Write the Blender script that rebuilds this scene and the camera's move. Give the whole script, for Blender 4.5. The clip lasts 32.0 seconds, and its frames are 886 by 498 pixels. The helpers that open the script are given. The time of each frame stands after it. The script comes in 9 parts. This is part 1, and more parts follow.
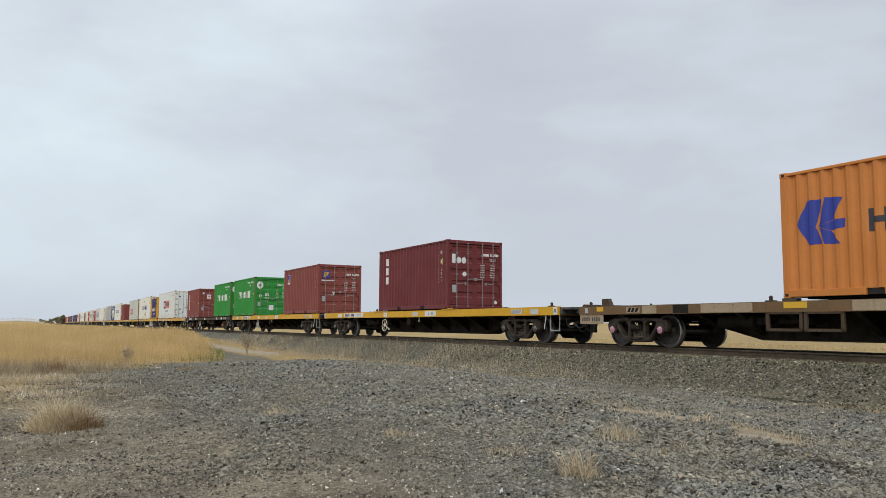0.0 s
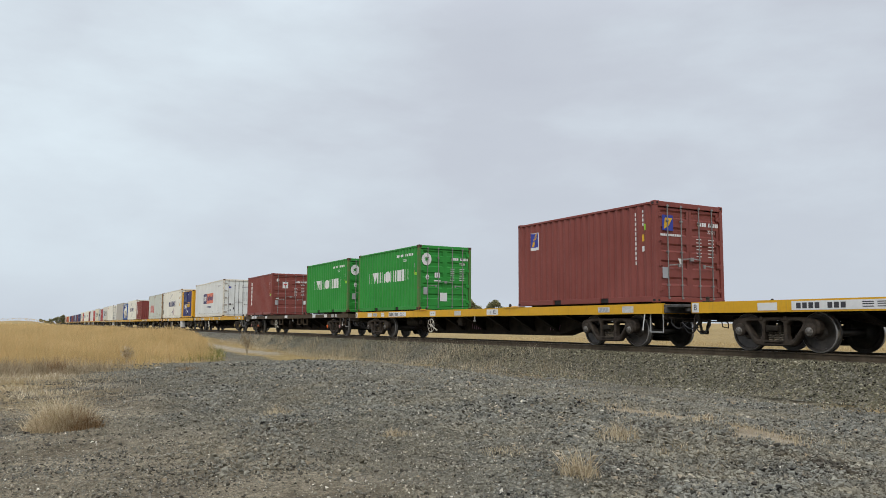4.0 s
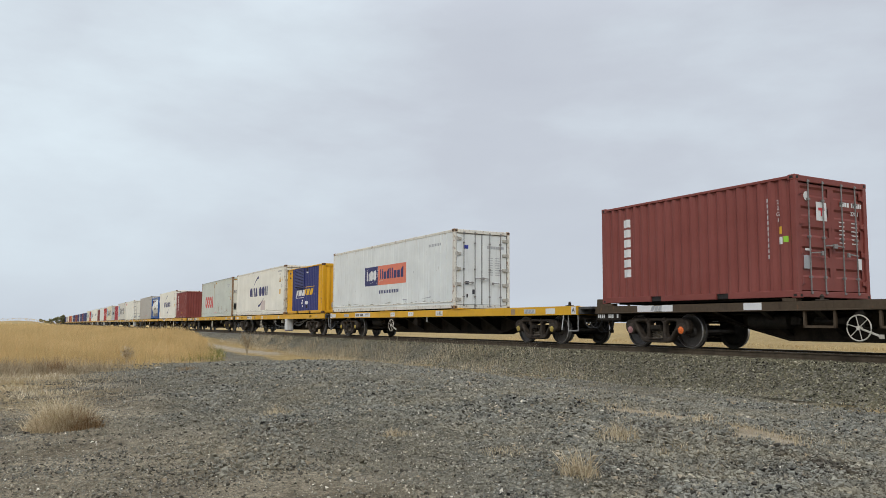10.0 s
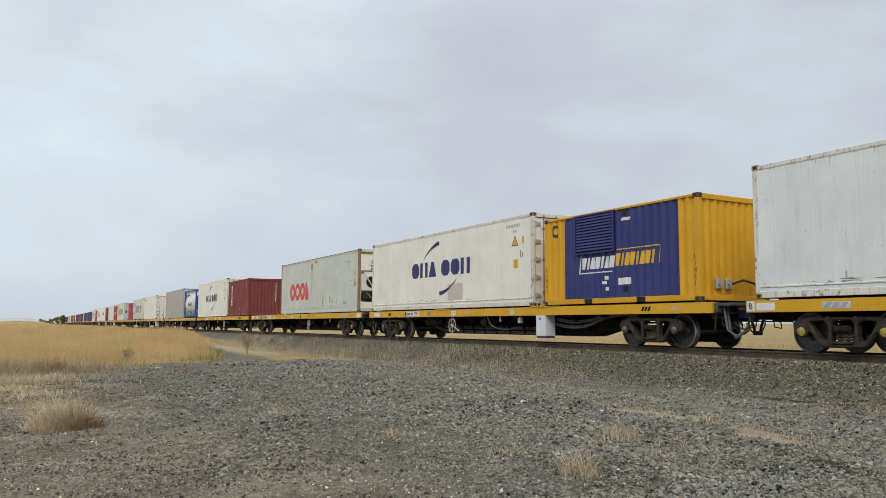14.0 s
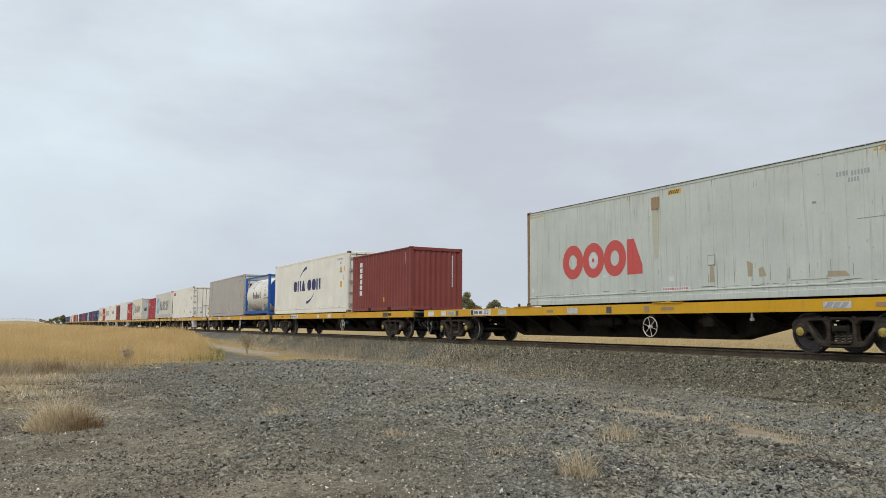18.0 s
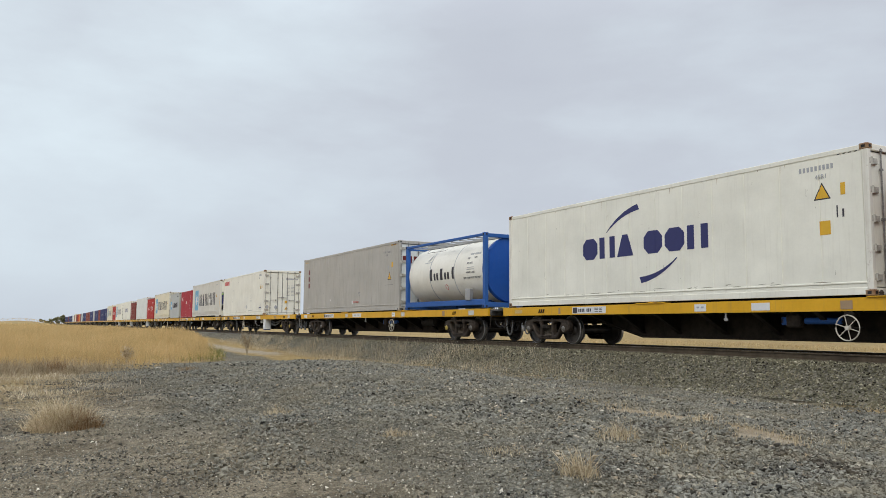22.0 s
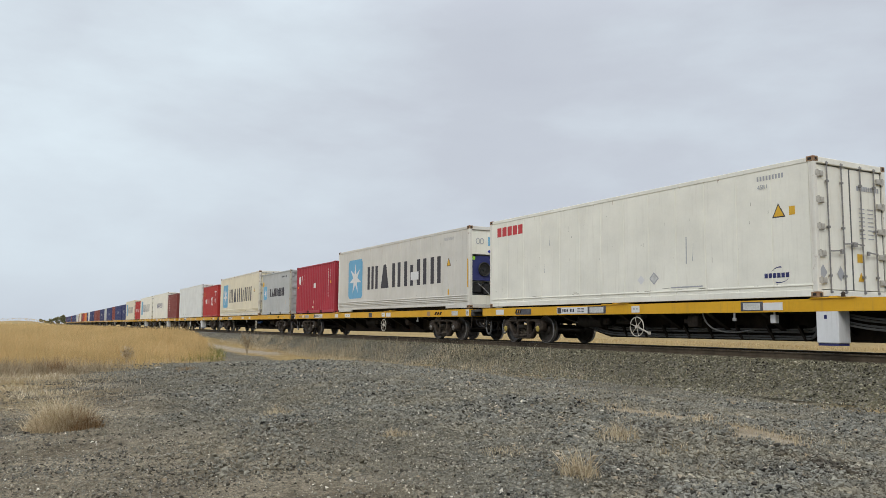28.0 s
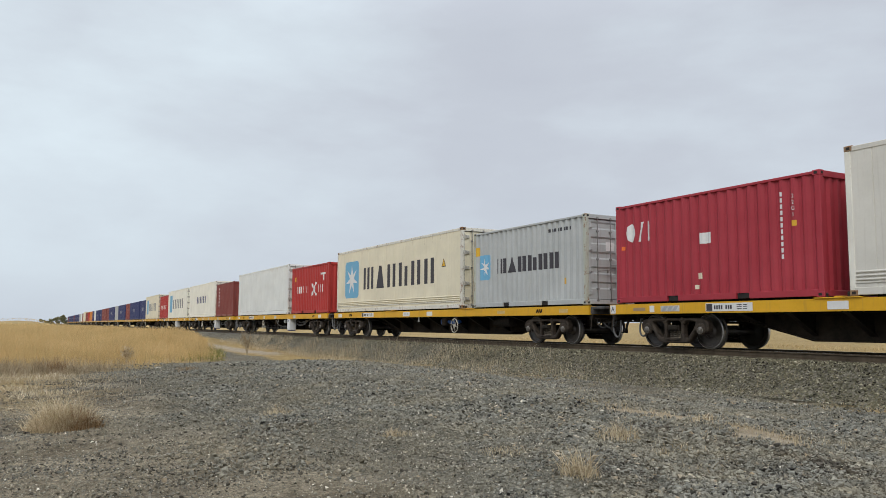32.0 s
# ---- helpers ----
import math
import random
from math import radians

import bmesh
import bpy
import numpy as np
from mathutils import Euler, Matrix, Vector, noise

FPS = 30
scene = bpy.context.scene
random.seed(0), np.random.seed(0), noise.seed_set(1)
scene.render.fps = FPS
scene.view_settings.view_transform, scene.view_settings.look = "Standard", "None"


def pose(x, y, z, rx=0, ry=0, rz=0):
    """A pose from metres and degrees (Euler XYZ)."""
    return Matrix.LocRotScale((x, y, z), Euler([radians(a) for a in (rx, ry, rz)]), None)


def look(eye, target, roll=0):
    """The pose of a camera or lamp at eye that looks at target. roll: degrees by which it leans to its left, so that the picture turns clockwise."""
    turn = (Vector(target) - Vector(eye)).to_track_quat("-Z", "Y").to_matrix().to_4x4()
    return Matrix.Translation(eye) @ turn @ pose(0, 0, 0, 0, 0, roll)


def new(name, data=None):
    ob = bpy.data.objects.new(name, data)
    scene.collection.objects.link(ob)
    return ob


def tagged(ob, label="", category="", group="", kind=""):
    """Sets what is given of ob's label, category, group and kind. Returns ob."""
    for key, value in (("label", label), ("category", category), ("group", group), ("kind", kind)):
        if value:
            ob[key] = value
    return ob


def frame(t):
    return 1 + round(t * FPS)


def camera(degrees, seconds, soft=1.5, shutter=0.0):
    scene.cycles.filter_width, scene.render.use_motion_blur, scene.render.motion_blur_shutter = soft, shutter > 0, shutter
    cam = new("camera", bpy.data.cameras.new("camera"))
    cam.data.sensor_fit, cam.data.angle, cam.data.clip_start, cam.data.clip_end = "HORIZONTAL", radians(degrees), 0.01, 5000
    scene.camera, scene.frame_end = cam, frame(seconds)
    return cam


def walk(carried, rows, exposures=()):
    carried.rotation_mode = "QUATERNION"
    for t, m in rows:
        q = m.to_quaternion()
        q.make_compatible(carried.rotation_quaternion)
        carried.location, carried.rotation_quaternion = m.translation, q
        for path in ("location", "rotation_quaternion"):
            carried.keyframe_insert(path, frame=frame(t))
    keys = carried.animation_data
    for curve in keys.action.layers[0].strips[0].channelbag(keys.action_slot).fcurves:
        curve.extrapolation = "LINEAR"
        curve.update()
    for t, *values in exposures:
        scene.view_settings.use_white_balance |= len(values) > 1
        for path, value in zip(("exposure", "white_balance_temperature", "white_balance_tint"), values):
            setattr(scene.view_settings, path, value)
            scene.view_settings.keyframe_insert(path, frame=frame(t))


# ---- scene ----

# ---------------------------------------------------------------- camera
EYE = Vector((0.0, 0.0, 0.52))
TURN, TILT, LEAN = radians(60.777), radians(5.587), 0.34
AHEAD = Vector((-math.sin(TURN) * math.cos(TILT), math.cos(TURN) * math.cos(TILT), math.sin(TILT)))
cam = camera(59.06, 32.0, soft=0.7)
STAND = look(EYE, EYE + AHEAD * 10, LEAN)
walk(cam, [(0, STAND), (32, STAND)])

# ---------------------------------------------------------------- sky and sun
SUN_UP, SUN_ROUND = radians(40), radians(132)
ZENITH = 2.0   # how much brighter the cloud is overhead
world = bpy.data.worlds.new("overcast")
scene.world = world
world.use_nodes = True
wn, wl = world.node_tree.nodes, world.node_tree.links
wn.clear()
w_out, w_bg = wn.new("ShaderNodeOutputWorld"), wn.new("ShaderNodeBackground")
w_sky = wn.new("ShaderNodeTexSky")
w_sky.sky_type, w_sky.sun_disc = "NISHITA", False
w_sky.sun_elevation, w_sky.sun_rotation, w_sky.dust_density = SUN_UP, SUN_ROUND, 2.0
w_co, w_map = wn.new("ShaderNodeTexCoord"), wn.new("ShaderNodeMapping")
w_map.inputs["Scale"].default_value = (1.6, 1.6, 4.2)
w_map.inputs["Rotation"].default_value = (0.25, 0.1, 0.6)
w_n1 = wn.new("ShaderNodeTexNoise")
w_n1.inputs["Scale"].default_value, w_n1.inputs["Detail"].default_value, w_n1.inputs["Roughness"].default_value = 1.3, 5.0, 0.52
w_n1.inputs["Distortion"].default_value = 0.4
w_n2 = wn.new("ShaderNodeTexNoise")
w_n2.inputs["Scale"].default_value, w_n2.inputs["Detail"].default_value, w_n2.inputs["Roughness"].default_value = 3.4, 6.0, 0.55


def w_math(op, a, b, clamp=False):
    q = wn.new("ShaderNodeMath")
    q.operation, q.use_clamp = op, clamp
    for i, v in enumerate((a, b)):
        if isinstance(v, bpy.types.NodeSocket):
            wl.new(v, q.inputs[i])
        else:
            q.inputs[i].default_value = v
    return q.outputs[0]


# thinner, paler cloud in the west and in the north, thicker between, brightest overhead
w_dot = wn.new("ShaderNodeVectorMath")
w_dot.operation = "DOT_PRODUCT"
w_dot.inputs[1].default_value = (-0.95, -0.05, 0.30)
w_sep = wn.new("ShaderNodeSeparateXYZ")
wl.new(w_co.outputs["Generated"], w_dot.inputs[0])
wl.new(w_co.outputs["Generated"], w_sep.inputs[0])
wl.new(w_co.outputs["Generated"], w_map.inputs["Vector"])
wl.new(w_map.outputs["Vector"], w_n1.inputs["Vector"])
wl.new(w_map.outputs["Vector"], w_n2.inputs["Vector"])
w_fac = w_math("ADD", w_math("ADD", w_math("MULTIPLY", w_n1.outputs["Fac"], 0.55), 0.17), w_math("MULTIPLY", w_n2.outputs["Fac"], 0.36))
w_fac = w_math("ADD", w_fac, w_math("MAXIMUM", w_math("MULTIPLY", w_math("SUBTRACT", w_dot.outputs["Value"], 0.87), 1.9), -0.05))
w_north = wn.new("ShaderNodeVectorMath")
w_north.operation = "DOT_PRODUCT"
w_north.inputs[1].default_value = (-0.56, 0.76, 0.33)
wl.new(w_co.outputs["Generated"], w_north.inputs[0])
w_fac = w_math("ADD", w_fac, w_math("MULTIPLY", w_math("SUBTRACT", w_north.outputs["Value"], 0.945, True), 1.7))
w_ramp = wn.new("ShaderNodeValToRGB")
w_ramp.color_ramp.elements[0].position, w_ramp.color_ramp.elements[0].color = 0.36, (5.85, 6.2, 7.05, 1)
w_ramp.color_ramp.elements[1].position, w_ramp.color_ramp.elements[1].color = 0.96, (8.4, 9.5, 10.25, 1)
w_ramp.color_ramp.elements.new(0.62).color = (6.45, 6.91, 7.70, 1)
wl.new(w_fac, w_ramp.inputs["Fac"])
w_mix = wn.new("ShaderNodeMix")
w_mix.data_type = "RGBA"
w_mix.inputs["Factor"].default_value = 0.95
wl.new(w_sky.outputs["Color"], w_mix.inputs["A"])
wl.new(w_ramp.outputs["Color"], w_mix.inputs["B"])
w_high = w_math("ADD", 1.0, w_math("MULTIPLY", w_math("SUBTRACT", w_sep.outputs["Z"], 0.36, True), ZENITH))
w_scale = wn.new("ShaderNodeVectorMath")
w_scale.operation = "SCALE"
w_low = wn.new("ShaderNodeMix")
w_low.data_type = "RGBA"
w_low.inputs["B"].default_value = (6.35, 7.1, 8.0, 1)
wl.new(w_math("MULTIPLY", w_math("SUBTRACT", 1.0, w_math("MULTIPLY", w_sep.outputs["Z"], 5.0), True), 0.6), w_low.inputs["Factor"])
wl.new(w_mix.outputs["Result"], w_low.inputs["A"])
wl.new(w_low.outputs["Result"], w_scale.inputs[0])
wl.new(w_high, w_scale.inputs["Scale"])
wl.new(w_scale.outputs["Vector"], w_bg.inputs["Color"])
w_bg.inputs["Strength"].default_value = 0.09
wl.new(w_bg.outputs["Background"], w_out.inputs["Surface"])

sun_data = bpy.data.lights.new("sun", "SUN")
sun_data.energy, sun_data.angle, sun_data.color = 1.14, radians(28), (1.0, 0.96, 0.9)
sun = new("sun", sun_data)
sun.matrix_world = look((58, -52, 66), (0, 0, 0))
scene.view_settings.exposure = 0.0


# ---------------------------------------------------------------- materials
def nodes_of(name):
    m = bpy.data.materials.new(name)
    m.use_nodes = True
    n, l = m.node_tree.nodes, m.node_tree.links
    return m, n, l, n["Principled BSDF"]


def noise_node(n, l, vec, scale, detail=4.0, rough=0.55, stretch=None):
    if stretch:
        mp = n.new("ShaderNodeMapping")
        mp.inputs["Scale"].default_value = stretch
        l.new(vec, mp.inputs["Vector"])
        vec = mp.outputs["Vector"]
    t = n.new("ShaderNodeTexNoise")
    t.inputs["Scale"].default_value, t.inputs["Detail"].default_value, t.inputs["Roughness"].default_value = scale, detail, rough
    l.new(vec, t.inputs["Vector"])
    return t.outputs["Fac"]


def ramp_node(n, l, fac, stops):
    r = n.new("ShaderNodeValToRGB")
    r.color_ramp.elements[0].position, r.color_ramp.elements[0].color = stops[0][0], (*stops[0][1], 1)
    r.color_ramp.elements[1].position, r.color_ramp.elements[1].color = stops[-1][0], (*stops[-1][1], 1)
    for p, c in stops[1:-1]:
        r.color_ramp.elements.new(p).color = (*c, 1)
    l.new(fac, r.inputs["Fac"])
    return r.outputs["Color"]


def mix_node(n, l, fac, a, b, blend="MIX"):
    m = n.new("ShaderNodeMix")
    m.data_type, m.blend_type = "RGBA", blend
    for sock, v in (("Factor", fac), ("A", a), ("B", b)):
        s = m.inputs[sock]
        if isinstance(v, bpy.types.NodeSocket):
            l.new(v, s)
        elif sock == "Factor":
            s.default_value = v
        else:
            s.default_value = (*v, 1)
    return m.outputs["Result"]


def bump_node(n, l, bsdf, height, strength, distance):
    b = n.new("ShaderNodeBump")
    b.inputs["Strength"].default_value, b.inputs["Distance"].default_value = strength, distance
    l.new(height, b.inputs["Height"])
    l.new(b.outputs["Normal"], bsdf.inputs["Normal"])


def grey(v):
    return (v, v, v)


def paint(name, colour, dirt=0.35, rust=0.25, rough=0.5, grime=(0.16, 0.13, 0.10), grain_of=0.045, patch=0.66):
    """Weathered paint on steel: faded patches, runs of dirt and specks of rust."""
    m, n, l, b = nodes_of(name)
    co = n.new("ShaderNodeTexCoord").outputs["Object"]
    fade = noise_node(n, l, co, 0.9, 4)
    base = ramp_node(n, l, fade, [(0.3, [c * 0.90 for c in colour]), (0.7, [min(1, c * 1.05 + 0.010) for c in colour])])
    runs = noise_node(n, l, co, 2.2, 5, 0.65, (3.2, 3.2, 0.35))
    run_f = ramp_node(n, l, runs, [(0.58, grey(0.0)), (0.84, grey(dirt))])
    base = mix_node(n, l, run_f, base, grime)
    fine = noise_node(n, l, co, 16, 4, 0.7)
    grain = ramp_node(n, l, fine, [(0.3, grey(1 - grain_of)), (0.7, grey(1 + grain_of * 0.6))])
    base = mix_node(n, l, 1.0, base, grain, "MULTIPLY")
    thin = noise_node(n, l, co, 9.0, 3, 0.6, (1.6, 1.6, 0.06))
    base = mix_node(n, l, ramp_node(n, l, thin, [(0.56, grey(0.0)), (0.76, grey(dirt * 0.55))]), base, grime)
    speck = noise_node(n, l, co, 5.5, 8, 0.72, (1.4, 1.4, 0.8))
    speck_f = ramp_node(n, l, speck, [(patch, grey(0.0)), (patch + 0.10, grey(rust))])
    base = mix_node(n, l, speck_f, base, (0.23, 0.105, 0.045))
    l.new(base, b.inputs["Base Color"])
    b.inputs["Roughness"].default_value = rough
    b.inputs["Specular IOR Level"].default_value = 0.2 if rough > 0.7 else 0.3
    bump_node(n, l, b, fade, 0.12, 0.02)
    return m


def rusty(name, dark, light, rough=0.75, metal=0.0, scale=6.0):
    """Dark grimy iron with rust and brake dust."""
    m, n, l, b = nodes_of(name)
    co = n.new("ShaderNodeTexCoord").outputs["Object"]
    a = noise_node(n, l, co, scale, 6, 0.65)
    base = ramp_node(n, l, a, [(0.32, dark), (0.68, light)])
    f = noise_node(n, l, co, scale * 7, 4, 0.7)
    base = mix_node(n, l, 1.0, base, ramp_node(n, l, f, [(0.25, grey(0.8)), (0.75, grey(1.15))]), "MULTIPLY")
    l.new(base, b.inputs["Base Color"])
    b.inputs["Roughness"].default_value, b.inputs["Metallic"].default_value = rough, metal
    b.inputs["Specular IOR Level"].default_value = 0.5 if rough < 0.5 else 0.2
    bump_node(n, l, b, f, 0.25, 0.01)
    return m


def plain(name, colour, rough=0.6, metal=0.0):
    m, n, l, b = nodes_of(name)
    co = n.new("ShaderNodeTexCoord").outputs["Object"]
    f = noise_node(n, l, co, 9, 5, 0.65)
    l.new(ramp_node(n, l, f, [(0.3, [c * 0.93 for c in colour]), (0.7, [min(1, c * 1.03) for c in colour])]), b.inputs["Base Color"])
    b.inputs["Roughness"].default_value, b.inputs["Metallic"].default_value = rough, metal
    return m


MAROON = paint("maroon_paint", (0.160, 0.027, 0.028), 0.2, 0.15)
BROWN = paint("brown_red_paint", (0.232, 0.058, 0.045), 0.25, 0.25)
RUSSET = paint("russet_paint", (0.215, 0.048, 0.039), 0.25, 0.2)
GREEN = paint("green_paint", (0.026, 0.275, 0.038), 0.3, 0.25, 0.55, (0.05, 0.10, 0.03))
GREENPOST = paint("rust_worn_green_post", (0.075, 0.20, 0.05), 0.8, 0.85, 0.6, (0.15, 0.09, 0.045), 0.08, 0.54)
ORANGE = paint("orange_paint", (0.62, 0.22, 0.045), 0.35, 0.3)
CRIMSON = paint("crimson_paint", (0.385, 0.034, 0.050), 0.15, 0.1)
SCARLET = paint("scarlet_paint", (0.42, 0.035, 0.03), 0.2, 0.15)
# blue of the far boxes, greyed to put distance haze into the paint
HAZEBLUE = paint("blue_paint", (0.040, 0.052, 0.145), 0.35, 0.25, 0.6)
TANKBLUE = paint("tank_frame_blue_paint", (0.022, 0.105, 0.36), 0.3, 0.12, 0.55, (0.10, 0.13, 0.20))
DOMEBLUE = paint("tank_end_deep_blue", (0.008, 0.078, 0.36), 0.15, 0.04, 0.35)
NAVY = paint("navy_paint", (0.034, 0.042, 0.165), 0.2, 0.1)
YELLOWBOX = paint("yellow_box_paint", (0.70, 0.365, 0.010), 0.35, 0.2)
GREYBOX = paint("grey_box_paint", (0.47, 0.49, 0.48), 0.45, 0.35, 0.5, (0.22, 0.19, 0.14), 0.04)
WHITE = paint("white_reefer_paint", (0.76, 0.79, 0.76), 0.30, 0.22, 0.5, (0.22, 0.18, 0.12), 0.03)
CHALK = paint("chalk_reefer_paint", (0.86, 0.845, 0.735), 0.24, 0.10, 0.5, (0.30, 0.25, 0.17), 0.025)
ASHEN = paint("ashen_reefer_paint", (0.67, 0.65, 0.58), 0.35, 0.15, 0.5, (0.30, 0.26, 0.19), 0.03)
CREAM = paint("cream_reefer_paint", (0.78, 0.72, 0.54), 0.28, 0.2, 0.5, (0.22, 0.17, 0.1), 0.03)
MINT = paint("grey_green_reefer_paint", (0.60, 0.64, 0.565), 0.75, 0.65, 0.5, (0.27, 0.21, 0.12), 0.04, 0.63)
DULL = paint("dull_aluminium_reefer", (0.45, 0.43, 0.385), 0.95, 0.2, 0.55, (0.20, 0.165, 0.12), 0.04)
RUSTWHITE = paint("rust_edged_white_frame", (0.74, 0.72, 0.63), 0.6, 0.85, 0.6, (0.24, 0.13, 0.06), 0.05, 0.55)
RUSTFRAME = paint("rust_stained_frame", (0.48, 0.50, 0.42), 0.8, 0.9, 0.7, (0.24, 0.12, 0.05), 0.06, 0.54)
RUSTPOST = paint("rust_streaked_post", (0.30, 0.20, 0.115), 0.9, 0.85, 0.7, (0.20, 0.10, 0.045), 0.1, 0.52)
RUNS = plain("rust_run_stain", (0.36, 0.25, 0.15), 0.8)
SCUFFS = plain("dull_scuff_stain", (0.36, 0.34, 0.26), 0.8)
EDGED = paint("lightly_stained_white_frame", (0.80, 0.78, 0.69), 0.4, 0.7, 0.55, (0.30, 0.20, 0.11), 0.04, 0.62)
TANKWHITE = paint("tank_white_paint", (0.845, 0.82, 0.72), 0.35, 0.0, 0.6, (0.46, 0.41, 0.31), 0.02)
SILL = paint("yellow_sill_paint", (0.71, 0.385, 0.014), 0.40, 0.40)
OLDSILL = paint("weathered_dark_sill_paint", (0.082, 0.058, 0.036), 0.8, 0.6, 0.8, (0.026, 0.02, 0.014), 0.2, 0.60)
OCHRESILL = paint("faded_cream_sill_paint", (0.40, 0.31, 0.20), 0.9, 0.8, 0.75, (0.14, 0.095, 0.055), 0.15, 0.58)
RUSTSILL = paint("rusty_brown_sill_paint", (0.185, 0.115, 0.055), 0.9, 0.8, 0.8, (0.05, 0.034, 0.02), 0.15, 0.56)
UNDER = rusty("underframe_black", (0.009, 0.0075, 0.0055), (0.030, 0.024, 0.017))
IRON = rusty("bogie_cast_iron", (0.022, 0.0175, 0.0135), (0.072, 0.056, 0.042), 0.7)
WHEEL = rusty("wheel_steel", (0.024, 0.021, 0.017), (0.070, 0.060, 0.050), 0.45, 0.15)
# pale steel for the rim's chamfer: the sky's glint put into its colour
RIM = rusty("glint_rim_steel", (0.26, 0.25, 0.235), (0.5, 0.48, 0.46), 0.4, 0.4)
TREAD = rusty("polished_tread", (0.34, 0.33, 0.32), (0.58, 0.57, 0.56), 0.3, 0.9)
GALV = plain("galvanised_steel", (0.42, 0.42, 0.41), 0.45, 0.6)
BLACK = plain("black_rubber", (0.018, 0.018, 0.018), 0.6)
# near-black that stands for the shade inside holes and hollows
HOLESHADE = plain("recess_shade", (0.02, 0.018, 0.017), 0.9)
DECALWHITE = plain("white_decal", (0.74, 0.74, 0.72), 0.6)
DECALGREY = plain("faded_grey_decal", (0.40, 0.41, 0.42), 0.6)
DECALFAINT = plain("faint_dark_decal", (0.22, 0.22, 0.22), 0.6)
DECALBLUE = plain("navy_decal", (0.028, 0.032, 0.13), 0.6)
DECALRED = plain("red_decal", (0.55, 0.045, 0.05), 0.6)
DECALSALMON = plain("salmon_decal", (0.74, 0.21, 0.12), 0.6)
DECALFADED = plain("faded_red_decal", (0.62, 0.10, 0.085), 0.65)
DECALBLACK = plain("charcoal_decal", (0.045, 0.042, 0.05), 0.6)
DECALYELLOW = plain("yellow_decal", (0.72, 0.42, 0.03), 0.6)
DECALLIME = plain("lime_sticker", (0.30, 0.62, 0.04), 0.6)
DECALSKY = plain("sky_blue_decal", (0.16, 0.42, 0.62), 0.6)
LOGOBLUE = plain("royal_blue_decal", (0.03, 0.05, 0.32), 0.6)
CAPPINK = plain("pink_axle_cap", (0.55, 0.28, 0.36), 0.6)
CAPYELLOW = plain("yellow_axle_cap", (0.40, 0.30, 0.06), 0.6)
CAPDUSKY = plain("dusky_pink_axle_cap", (0.34, 0.17, 0.16), 0.6)
CAPORANGE = plain("orange_axle_cap", (0.82, 0.17, 0.025), 0.6)
WHITEPAINT = plain("white_enamel", (0.72, 0.72, 0.69), 0.5)
CABINET = paint("white_cabinet_paint", (0.72, 0.73, 0.72), 0.25, 0.08, 0.5, (0.2, 0.17, 0.13), 0.03)
RAILSTEEL = rusty("rusty_rail", (0.058, 0.044, 0.029), (0.125, 0.098, 0.066), 0.7, 0.0, 3.0)
RAILTOP = rusty("rail_head", (0.16, 0.145, 0.135), (0.30, 0.28, 0.26), 0.35, 0.8, 3.0)
CONCRETE = rusty("sleeper_concrete", (0.20, 0.19, 0.175), (0.34, 0.32, 0.30), 0.9)


